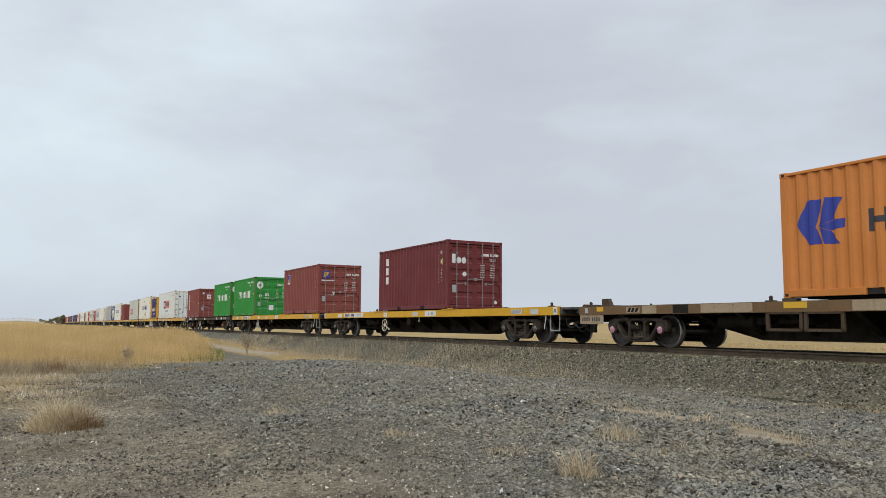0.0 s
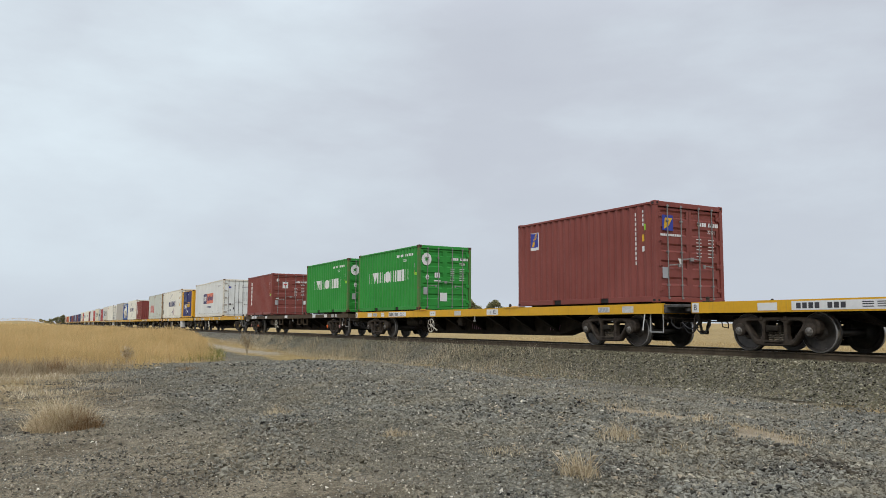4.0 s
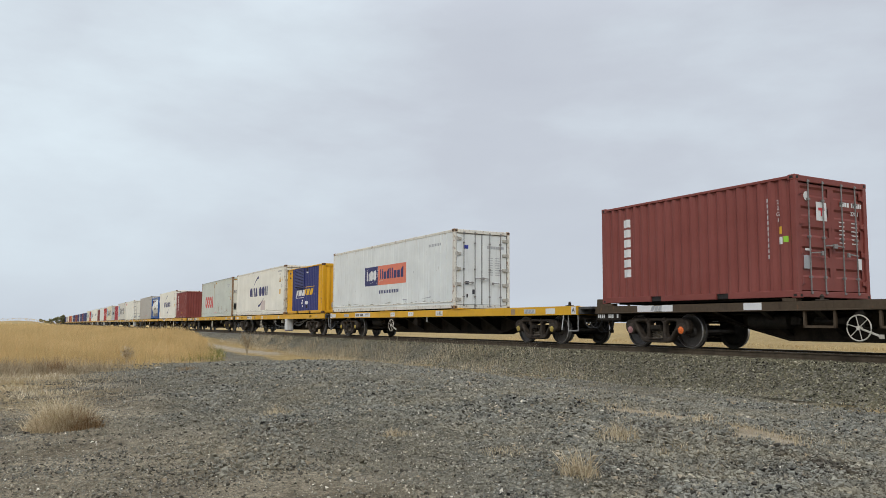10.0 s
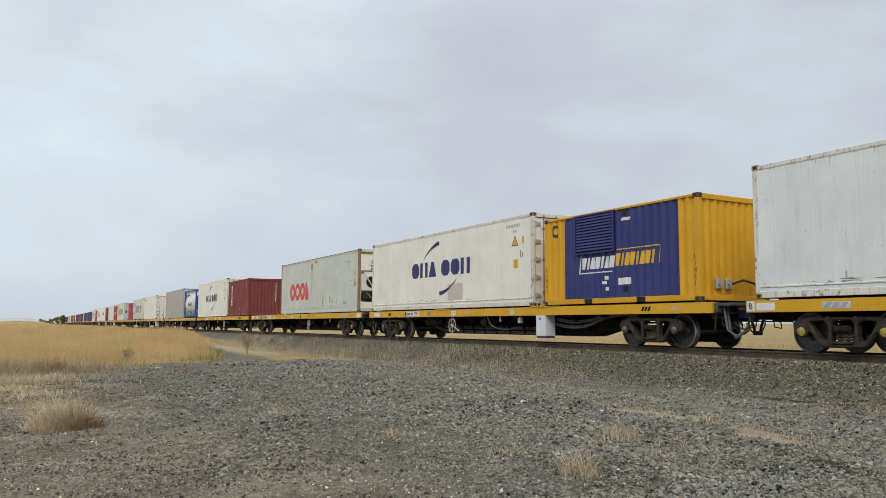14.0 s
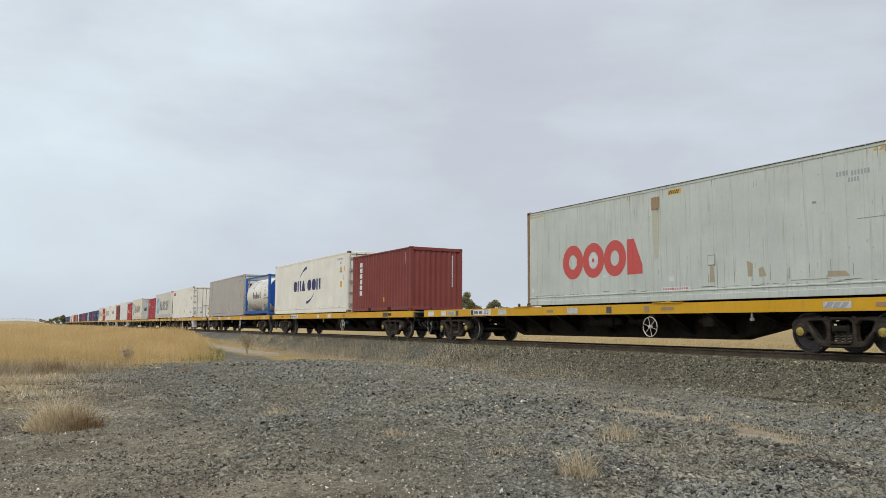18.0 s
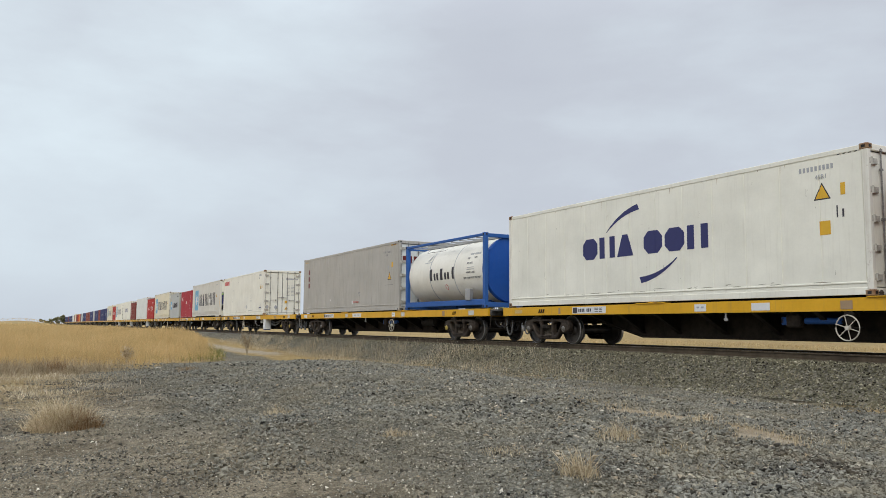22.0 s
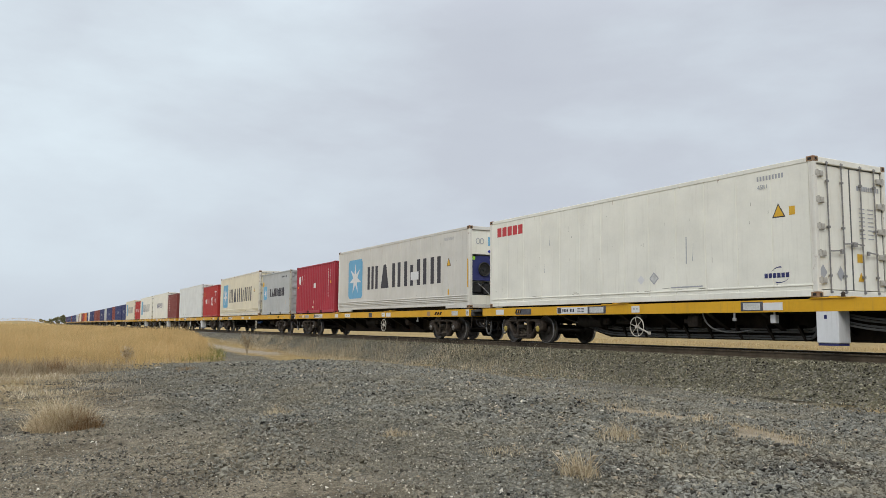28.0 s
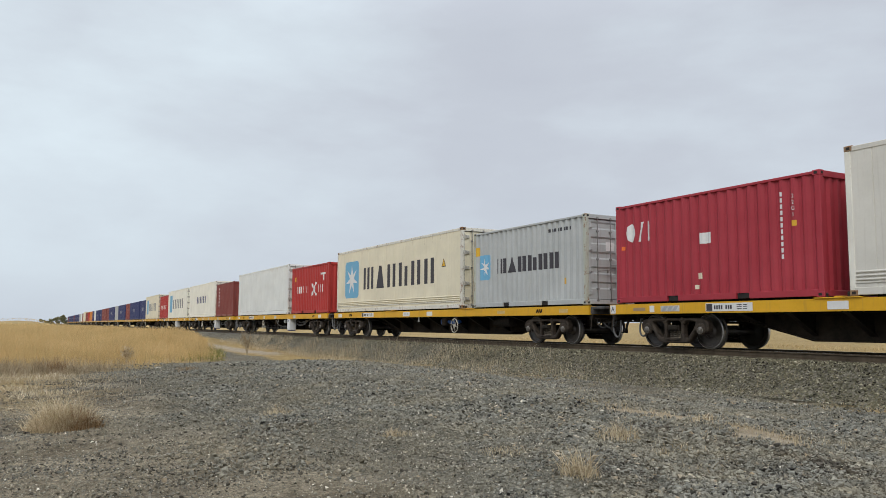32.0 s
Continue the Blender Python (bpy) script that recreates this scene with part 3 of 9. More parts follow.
def pierced(s, outer, holes, y0, y1, c, k=0):
    """A plate in xz between y0 and y1 with holes through it, its edges at y0 chamfered by c. The outer loop runs anticlockwise, holes clockwise."""
    bm, step = bmesh.new(), c if y1 > y0 else -c
    for loop in [outer] + holes:
        n, rings = len(loop), [[], [], []]
        for i in range(n):
            p, q, r = Vector(loop[i - 1]), Vector(loop[i]), Vector(loop[(i + 1) % n])
            d, e = (q - p).normalized(), (r - q).normalized()
            m = Vector((-d.y - e.y, d.x + e.x))
            m = m.normalized() * c if m.length > 1e-6 else m
            rings[0].append(bm.verts.new((q.x + m.x, y0, q.y + m.y)))
            rings[1].append(bm.verts.new((q.x, y0 + step, q.y)))
            rings[2].append(bm.verts.new((q.x, y1, q.y)))
        for a, b in zip(rings, rings[1:]):
            for i in range(n):
                bm.faces.new((a[i], a[(i + 1) % n], b[(i + 1) % n], b[i]))
        loop_edges = [bm.edges.get((rings[0][i], rings[0][(i + 1) % n])) for i in range(n)]
        for e in loop_edges:
            e.tag = True
    bmesh.ops.triangle_fill(bm, use_beauty=True, use_dissolve=False, edges=[e for e in bm.edges if e.tag])
    bm.verts.index_update()
    s.add([q.co[:] for q in bm.verts], [[q.index for q in f.verts] for f in bm.faces], k)
    bm.free()


def sideframe_mesh(y):
    """A cast frame: an arched top chord, two three-cornered windows, a spring window and pedestals over the axle boxes."""
    s = Shape()
    q = -1 if y < 0 else 1
    a, b = y + 0.085 * q, y - 0.07 * q
    half = [(0.34, 0.125), (0.46, 0.145), (0.55, 0.22), (0.70, 0.425), (0.755, 0.43), (0.765, 0.50), (0.82, 0.575), (0.93, 0.575), (0.985, 0.52), (0.995, 0.40), (1.05, 0.40),
            (1.095, 0.48), (1.10, 0.60), (1.04, 0.68), (0.92, 0.72), (0.66, 0.74), (0.30, 0.735)]
    outer = half + [(-x, z) for x, z in reversed(half)]
    tri = round_off([(0.315, 0.655), (0.70, 0.655), (0.685, 0.56), (0.455, 0.255), (0.315, 0.27)], 0.22)
    mid_hole = round_off([(-0.235, 0.665), (0.235, 0.665), (0.235, 0.20), (-0.235, 0.20)], 0.12)
    tri = tri if sum(p[0] * r[1] - r[0] * p[1] for p, r in zip(tri, tri[1:] + tri[:1])) < 0 else tri[::-1]
    mid_hole = mid_hole if sum(p[0] * r[1] - r[0] * p[1] for p, r in zip(mid_hole, mid_hole[1:] + mid_hole[:1])) < 0 else mid_hole[::-1]
    pierced(s, outer, [tri, [(-x, z) for x, z in reversed(tri)], mid_hole], a, b, 0.028)
    for e in (-1, 1):
        s.lathe([(0.15, y + 0.06 * q), (0.145, y + 0.10 * q), (0.115, y + 0.115 * q), (0.05, y + 0.118 * q)], 12, "y", (e * 0.875, 0, 0.47))
        s.chamfer([(e * 0.30 - 0.05, 0.67), (e * 0.30 + 0.05, 0.67), (e * 0.30 + 0.04, 0.75), (e * 0.30 - 0.04, 0.75)], a + 0.02 * q, b, 0.012)
    s.chamfer([(-0.23, 0.20), (0.23, 0.20), (0.23, 0.245), (-0.23, 0.245)], a + 0.025 * q, b, 0.012)
    return s.mesh("sideframe", IRON)


def spring_mesh(y):
    s = Shape()
    for x in (-0.13, 0.0, 0.13):
        turns = [(x + 0.052 * math.cos(i * 1.1), y + 0.052 * math.sin(i * 1.1), 0.21 + 0.0092 * i) for i in range(24)]
        s.tube(turns, 0.016, 4)
    return s.mesh("spring_nest", SPRING)


def bolster_mesh():
    s = Shape().prism([(-0.18, 0.42), (-0.18, 0.565), (0.18, 0.565), (0.18, 0.42)], -1.10, 1.10)
    s.box(-0.09, 0.09, -0.30, 0.30, 0.56, 0.74).box(-0.14, 0.14, -1.16, -1.08, 0.44, 0.56, 0, 0.02).box(-0.14, 0.14, 1.08, 1.16, 0.44, 0.56, 0, 0.02)
    s.tube([(-0.60, -0.5, 0.30), (0.60, -0.5, 0.30)], 0.03, 6).tube([(-0.60, 0.5, 0.30), (0.60, 0.5, 0.30)], 0.03, 6)
    for q in (-1, 1):
        s.box(q * 0.45 - 0.05, q * 0.45 + 0.05, -0.95, 0.95, 0.30, 0.38)
    return s.mesh("bolster", UNDER)


def cap_mesh(mat):
    s = Shape().lathe([(0.10, 0), (0.105, -0.05), (0.09, -0.085), (0.06, -0.10), (0.03, -0.115)], 10, "y")
    for i in range(3):
        a = i * 2.094 + 0.5
        s.lathe([(0.018, -0.08), (0.018, -0.115)], 6, "y", (0.062 * math.cos(a), 0, 0.062 * math.sin(a)))
    return s.mesh("axle_cap", mat)


def bogie(wagon, x, caps, spin):
    bg = new("bogie")
    bg.parent = wagon
    bg.matrix_basis = Matrix.Translation((x, 0, 0))
    bg.empty_display_size = 0.2
    part("sideframe", kept("sf-", lambda: sideframe_mesh(-1.02)), bg)
    part("sideframe", kept("sf+", lambda: sideframe_mesh(1.02)), bg)
    part("bolster", kept("bolster", bolster_mesh), bg)
    part("spring_nest", kept("sp-", lambda: spring_mesh(-1.0)), bg)
    part("spring_nest", kept("sp+", lambda: spring_mesh(1.0)), bg)
    for ax, cap in zip((-0.875, 0.875), caps):
        ws = part("wheelset", kept("wheelset", wheelset_mesh), bg, (ax, 0, 0.42))
        if spin:
            WHEELS.append((ws, ax))
        part("axle_cap", kept(("cap", cap.name), lambda: cap_mesh(cap)), bg, (ax, -1.055, 0.44))
        part("axle_cap", kept(("cap", cap.name), lambda: cap_mesh(cap)), bg, pose(ax, 1.055, 0.44, 0, 0, 180))
    return bg


def sill_mesh(mats, y, top, low, lengths=(2 * BODY,)):
    """A channel section along the wagon; lengths: the paint changes from stretch to stretch."""
    q = 1 if y > 0 else -1
    a, b, c = y + 0.012 * q, y - 0.012 * q, y - 0.11 * q
    prof = [(a, low), (a, top), (c, top), (c, top - 0.02), (b, top - 0.02), (b, low + 0.02), (c, low + 0.02), (c, low)]
    xs, s, n = [-BODY], Shape(), len(prof)
    for w in lengths:
        xs.append(xs[-1] + w)
    s.v = [(x, py, pz) for x in xs for py, pz in prof]
    for i in range(len(xs) - 1):
        for j in range(n):
            s.f.append((i * n + j, i * n + (j + 1) % n, (i + 1) * n + (j + 1) % n, (i + 1) * n + j))
            s.k.append(i % 2)
    m = len(xs) - 1
    s.f += [(0, 1, 4, 5), (1, 2, 3, 4), (0, 5, 6, 7), (m * n, m * n + 1, m * n + 4, m * n + 5), (m * n + 1, m * n + 2, m * n + 3, m * n + 4), (m * n, m * n + 5, m * n + 6, m * n + 7)]
    s.k += [0] * 6
    return s.mesh("side_sill", *mats)


def centre_sill_mesh():
    o = [(-BODY, 1.02), (BODY, 1.02), (BODY, 0.74), (6.4, 0.74), (4.3, 0.24), (-4.3, 0.24), (-6.4, 0.74), (-BODY, 0.74)]
    s = Shape().prism(o, -0.24, -0.20).prism(o, 0.20, 0.24)
    low = [(BODY, 0.74), (6.4, 0.74), (4.3, 0.24), (-4.3, 0.24), (-6.4, 0.74), (-BODY, 0.74)]
    for (ax, az), (bx, bz) in zip(low, low[1:]):
        s.bar((ax, az), (bx, bz), 0.03, -0.30, 0.30)
    return s.mesh("centre_sill", DUSTY)


def bearer_mesh(low):
    s = Shape()
    for q in (-1, 1):
        p = [(0.24 * q, low), (0.24 * q, 1.02), (1.20 * q, 1.02), (1.20 * q, 0.89)]
        s.add([(-0.012, y, z) for y, z in p] + [(0.012, y, z) for y, z in p],
              [(0, 1, 2, 3), (7, 6, 5, 4), (0, 4, 5, 1), (1, 5, 6, 2), (2, 6, 7, 3), (3, 7, 4, 0)])
        p = [(0.24 * q, low - 0.02), (1.20 * q, 0.87), (1.20 * q, 0.89), (0.24 * q, low)]
        s.add([(-0.07, y, z) for y, z in p] + [(0.07, y, z) for y, z in p],
              [(0, 1, 2, 3), (7, 6, 5, 4), (0, 4, 5, 1), (1, 5, 6, 2), (2, 6, 7, 3), (3, 7, 4, 0)])
    return s.mesh("cross_bearer", UNDER)


def coupler_mesh():
    s = Shape().box(-0.15, 0.30, -0.09, 0.09, 0.78, 0.96, 0, 0.015)
    s.box(0.28, 0.52, -0.17, 0.15, 0.72, 1.00, 0, 0.03).box(0.40, 0.56, -0.06, 0.10, 0.76, 0.96, 0, 0.03)
    s.tube([(0.0, 0.0, 0.75), (0.20, -0.5, 0.73), (0.12, -1.05, 0.74)], 0.016, 6)
    return s.mesh("coupler", IRON)


def smoothed(pts, rounds=2):
    """A polyline with its corners rounded off, its ends kept."""
    for _ in range(rounds):
        out = [pts[0]]
        for a, b in zip(pts, pts[1:]):
            out += [tuple(p * 0.75 + q * 0.25 for p, q in zip(a, b)), tuple(p * 0.25 + q * 0.75 for p, q in zip(a, b))]
        pts = out + [pts[-1]]
    return pts


def hose_mesh(y, drop):
    p = [(-0.12, y, 0.80), (0.05, y, 0.72)]
    p += [(0.05 + 0.42 * t, y + 0.10 * t, 0.72 - drop * math.sin(math.pi * (0.15 + 0.8 * t)) - 0.05 * t) for t in [i / 8 for i in range(9)]]
    return Shape().tube(p, 0.017, 7).mesh("air_hose", BLACK, smooth=True)


def handwheel_mesh(mat):
    s = Shape()
    ring = [(0.245 * math.cos(a), 0, 0.245 * math.sin(a)) for a in [i * math.pi / 12 for i in range(24)]]
    s.tube(ring, 0.013, 6, closed=True)
    return s.mesh("handbrake_wheel", mat, smooth=True)


def bracket_mesh():
    s = Shape().box(-0.06, 0.06, 0.04, 0.07, -0.05, 0.36).tube([(0, 0.02, 0), (0, 0.5, 0)], 0.025, 6)
    s.box(-0.09, 0.09, 0.02, 0.25, 0.22, 0.30)
    return s.mesh("handbrake_bracket", UNDER)


def step_mesh():
    s = Shape()
    s.tube([(-0.22, 0, 0.0), (-0.22, 0, -0.46), (0.22, 0, -0.46), (0.22, 0, 0.0)], 0.02, 6)
    s.box(-0.20, 0.20, -0.03, 0.03, -0.47, -0.44)
    return s.mesh("shunter_step", GALV)


def twistlock_mesh():
    s = Shape().box(-0.10, 0.10, -0.08, 0.08, 0, 0.028, 0, 0.006).lathe([(0.045, 0.028), (0.035, 0.07), (0.05, 0.085), (0.02, 0.13)], 8, "z")
    return s.mesh("twistlock", IRON)


def plate_mesh(w, h, mat, bars=(), ink=None):
    s = Shape().box(-w / 2, w / 2, -0.006, 0.0, -h / 2, h / 2)
    for x0, x1, z0, z1 in bars:
        s.box(x0, x1, -0.009, -0.0055, z0, z1, 1)
    return s.mesh("sign_plate", mat, ink or DECALBLACK)


SLANTS = [(-0.26, -0.14), (-0.10, 0.02), (0.06, 0.18)]


def lashing(w, x, y, zc, width, ground=None, ink=None, key=None):
    """Slanted lashing slots, on a patch of paint or bare: each a flat darker face painted for the shade of its opening,
    with its bright edge.
    """
    host, at = w, (x, y, zc)
    if ground:
        host = part("lashing_panel", kept((key, "panel"), lambda: Shape().box(-width / 2 - 0.03, width / 2 + 0.03, -0.003, 0.0, -0.075, 0.065).mesh("lashing_panel", ground)), w, at, "worn painted panel with slots")
        at = None
    k = width / 0.52
    for i, (a, b) in enumerate(SLANTS):
        def slot():
            s = Shape().prism([(a * k, -0.055), (a * k + 0.08 * k, 0.055), (b * k + 0.08 * k, 0.055), (b * k, -0.055)], -0.007, -0.0025, 1)
            s.prism([(a * k, -0.055), (a * k + 0.08 * k, 0.055), (a * k + 0.10 * k, 0.055), (a * k + 0.02 * k, -0.055)], -0.016, -0.0025, 0)
            return s.mesh("lashing_slot", ground or SILL, ink or UNDER)
        part("lashing_slot", kept((key, i), slot), host, at, "slanted lashing slot")


def code_bars(w, wide):
    """Bars for the characters and small print of a wagon's plate of width w."""
    h = w / 2
    if wide:
        out = [(-h + 0.05 * w + 0.062 * w * i, -h + 0.05 * w + 0.062 * w * i + 0.045 * w, -0.058, 0.058) for i in (0, 1, 2, 3, 5, 6, 7)]
    else:
        out = [(-h + 0.02 * w, -h + 0.15 * w, -0.08, 0.08)] + [(-h + 0.19 * w + 0.05 * w * i, -h + 0.19 * w + 0.05 * w * i + 0.033 * w, -0.045, 0.045) for i in (0, 1, 2, 3, 5, 6, 7)]
    return out + [(h - 0.32 * w, h - 0.22 * w, z, z + 0.018) for z in (-0.05, 0.0, 0.04)] + [(h - 0.19 * w, h - 0.11 * w, z, z + 0.018) for z in (-0.05, 0.0, 0.04)]


def sill_mark(w, kind, x, width, y, zc):
    """One patch, plate or fitting on the near side sill."""
    key = ("mark", kind, width)
    if kind in ("white", "pale", "faint", "dark", "brown", "navy"):
        mt, h = {"white": (DECALWHITE, 0.165), "pale": (DECALPALE, 0.165), "faint": (DECALFADE, 0.10), "dark": (SLATE, 0.18), "brown": (RUNS, 0.08 if width > 0.3 else 0.17), "navy": (SLATE, 0.21)}[kind]
        part("reflector_patch" if kind in ("white", "pale") else "paint_patch", kept(key, lambda: plate_mesh(width, h, mt)), w, (x, y, zc - 0.008))
    elif kind == "dots":
        bars = [(-width * 0.30, -width * 0.08, -0.01, 0.03), (width * 0.08, width * 0.30, -0.01, 0.03)]
        part("label_plate", kept(key, lambda: plate_mesh(width, 0.17, DECALWHITE, bars, DECALGREY)), w, (x, y, zc - 0.005), "white label plate with grey bars")
    elif kind == "frame2":
        part("label_plate", kept(key, lambda: Shape().box(-width / 2, width / 2, -0.004, 0.0, -0.10, 0.10, 1).box(-width * 0.38, width * 0.38, -0.008, -0.0035, -0.075, 0.075).mesh("label_plate", DECALPALE, SLATE)), w, (x, y, zc), "white label plate in a dark frame")
    elif kind == "plate":
        part("number_plate", kept(key, lambda: plate_mesh(width, 0.185, DECALWHITE, code_bars(width, width > 1.5))), w, (x, y, zc), "white plate with dark bars")
    elif kind == "code":
        pl = part("code_plate", kept(key, lambda: plate_mesh(width, 0.19, DECALWHITE)), w, (x, y, zc), "white plate with black letters")
        part("lettering", lettering("EL", 0.17, DECALBLACK), pl, pose(0.22 * width, -0.012, 0, 90))
        part("lettering", lettering("n", 0.15, DECALBLACK), pl, pose(-0.14 * width, -0.012, 0, 90))
    elif kind in ("slot", "slotw"):
        lashing(w, x, y, zc, width, *((DECALPALE, DECALGREY) if kind == "slotw" else (None, None)), key)
    elif kind == "pad":
        part("twistlock_pad", kept(key, lambda: Shape().box(-width / 2, width / 2, -0.035, 0.22, 0.0, 0.022, 0, 0.006).box(-0.09, 0.09, 0.0, 0.18, 0.02, 0.045, 0, 0.008).mesh("twistlock_pad", SILL)), w, (x, -HALF, SILL_SPAN["yellow"][0]), "yellow raised twistlock pad")


PLAIN_MARKS = (("white", -8.9, 0.46), ("slot", -7.58, 0.36), ("plate", -5.5, 1.32), ("pad", -3.1, 1.0), ("dots", -2.2, 0.34), ("pale", 0.3, 0.46), ("pad", 3.12, 1.0), ("pale", 4.2, 0.4), ("slot", 7.56, 0.36), ("white", 8.55, 0.42))


def wagon(u, style="yellow", mirrored=False, caps=None, power=False, spin=True, loads=(), hand=None, step=False, wheel=None, letters="  ", marks=PLAIN_MARKS, spray=False):
    """A bogie container flat wagon whose middle is u metres along the train."""
    caps = caps or (STEELCAP,) * 4
    names = {"yellow": "container flat wagon with yellow side sills",
             "dark": "old container flat wagon with grimy dark side sills",
             "worn": "old container flat wagon with worn ochre and brown side sills"}
    w = tagged(new("flat_wagon"), names[style] + (" and power cabinet" if power else ""), "railway wagon", "wagons of the freight train")
    sill = {"yellow": SILL, "dark": OLDSILL, "worn": RUSTSILL}[style]
    top, low = SILL_SPAN[style]
    for y in (-HALF + 0.012, HALF - 0.012):
        me = kept(("sill", style, y), lambda: sill_mesh([sill], y, top, low))
        part("side_sill", me, w, label={"yellow": "yellow painted side sill", "dark": "grimy dark side sill", "worn": "rusty brown side sill with cream patches"}[style])
    for q in (-1, 1):
        x = q * (BODY - 0.06)
        part("end_sill", kept(("end", style), lambda: Shape().box(-0.05, 0.05, -HALF + 0.03, HALF - 0.03, 0.84, top - 0.015, 0, 0.01).mesh("end_sill", sill)), w, (x, 0, 0))
        part("coupler", kept("coupler", coupler_mesh), w, pose(q * BODY, 0, 0, 0, 0, 0 if q > 0 else 180))
        part("air_hose", kept(("hose", q), lambda: hose_mesh(-0.55 * q, 0.34)), w, pose(q * BODY, 0, 0, 0, 0, 0 if q > 0 else 180), "black rubber air hose")
        part("air_hose", kept(("hose2", q), lambda: hose_mesh(-0.95 * q, 0.22)), w, pose(q * BODY, 0, 0, 0, 0, 0 if q > 0 else 180), "black rubber air hose")
        if step and q > 0:
            part("shunter_step", kept("step", step_mesh), w, (q * (BODY - 0.28), -HALF + 0.10, low))
            part("uncoupling_lever", kept("unc", lambda: Shape().tube([(0, 0, 0), (-0.06, -0.02, -0.42)], 0.014, 6).mesh("uncoupling_lever", WHITEPAINT)), w, (q * (BODY - 0.62), -HALF + 0.02, low))
        if style == "yellow" and not (step and q > 0):
            part("uncoupling_lever", kept("unc2", lambda: Shape().tube([(0, 0, 0.02), (-0.03, -0.02, -0.2), (-0.05, -0.02, -0.42)], 0.016, 6).mesh("uncoupling_lever", WHITEPAINT if q > 0 else IRON)), w, (q * (BODY - 0.05) + 0.12 * (q > 0), -HALF + 0.08, low))
        part("uncoupling_rod", kept("rod2", lambda: Shape().tube([(-0.10, 0.80, 0.76), (0.04, 0.84, 0.70), (0.05, 0.86, 0.53), (0.24, 0.86, 0.50), (0.25, 0.84, 0.62), (0.31, 0.70, 0.66), (0.33, 0.1, 0.66)], 0.016, 5).tube([(-0.10, -0.80, 0.76), (0.04, -0.84, 0.70), (0.05, -0.86, 0.53), (0.24, -0.86, 0.50), (0.25, -0.84, 0.62), (0.31, -0.70, 0.66), (0.33, -0.1, 0.66)], 0.016, 5).mesh("uncoupling_rod", UNDER)), w, pose(q * BODY, 0, 0, 0, 0, 0 if q > 0 else 180))
        part("hose_coupling", kept("glad", lambda: Shape().tube([(0.30, 0.0, 0.72), (0.36, 0.02, 0.52), (0.38, 0.02, 0.40)], 0.032, 6).box(0.34, 0.44, -0.02, 0.06, 0.34, 0.44, 0, 0.015).mesh("hose_coupling", UNDER)), w, pose(q * BODY, -0.28, 0, 0, 0, 0 if q > 0 else 180))
        if q < 0 and style == "yellow" and u < -8 and spin:
            for key, pts in (("loop_a", [(-0.22, -0.9, 0.82), (-0.20, -0.95, 0.46), (-0.07, -0.96, 0.24), (0.08, -0.96, 0.24), (0.13, -0.95, 0.48), (0.06, -0.9, 0.78)]), ("loop_b", [(0.86, -0.9, 0.74), (0.82, -0.95, 0.44), (0.92, -0.96, 0.27), (1.08, -0.96, 0.30), (1.16, -0.93, 0.60)])):
                part("power_cable", kept(key, lambda: Shape().tube(smoothed(pts), 0.026, 7).mesh("power_cable", CABLE, smooth=True)), w, (-BODY, 0, 0))
        part("draft_box", kept("draft", lambda: Shape().box(-0.65, 0.0, -0.42, 0.42, 0.66, 0.98, 0, 0.02).box(-0.10, 0.0, -1.1, 1.1, 0.70, 0.86, 0, 0.01).mesh("draft_box", UNDER)), w, pose(q * (BODY - 0.02), 0, 0, 0, 0, 0 if q > 0 else 180))
        part("brake_rigging", kept("rig", lambda: Shape().tube([(-3.6, -0.3, 0.62), (-0.3, -0.3, 0.66)], 0.03, 6).tube([(-0.9, -0.9, 0.74), (-0.9, 0.9, 0.74)], 0.03, 6).box(-1.0, -0.8, -0.5, -0.2, 0.5, 0.75, 0, 0.02).tube([(-0.1, -1.0, 0.78), (-0.12, -0.75, 0.56), (-0.1, -0.45, 0.78)], 0.018, 6).mesh("brake_rigging", UNDER)), w, pose(q * (BODY - 0.02), 0, 0, 0, 0, 0 if q > 0 else 180))
        if q > 0 and style == "yellow" and spin:
            part("end_platform", kept("platform", lambda: Shape().box(-0.02, 0.58, -1.14, 1.14, 1.00, 1.075, 0, 0.012).box(0.0, 0.10, -1.16, 1.16, 0.86, 1.0, 0, 0.012).box(0.44, 0.54, -0.9, 0.5, 0.90, 1.0, 0, 0.01).mesh("end_platform", PLATE)), w, (BODY, 0, 0), "grey steel end platform")
        bogie(w, q * TRUCK, caps[:2] if q < 0 else caps[2:], spin)
    part("centre_sill", kept("centre", centre_sill_mesh), w)
    part("deck_plate", kept("deck", lambda: Shape().box(-BODY + 0.1, BODY - 0.1, -1.11, 1.11, 1.03, 1.06).mesh("deck_plate", UNDER)), w)
    for x in (-5.6, -4.3, -3.0, -1.5, 0.0, 1.5, 3.0, 4.3, 5.6):
        foot = 0.60 if abs(x) > 5 else 0.36
        part("cross_bearer", kept(("bearer", foot), lambda: bearer_mesh(foot)), w, (x, 0, 0))
    f = -1 if mirrored else 1
    bx = hand if hand is not None else 2.32 if mirrored else -2.2
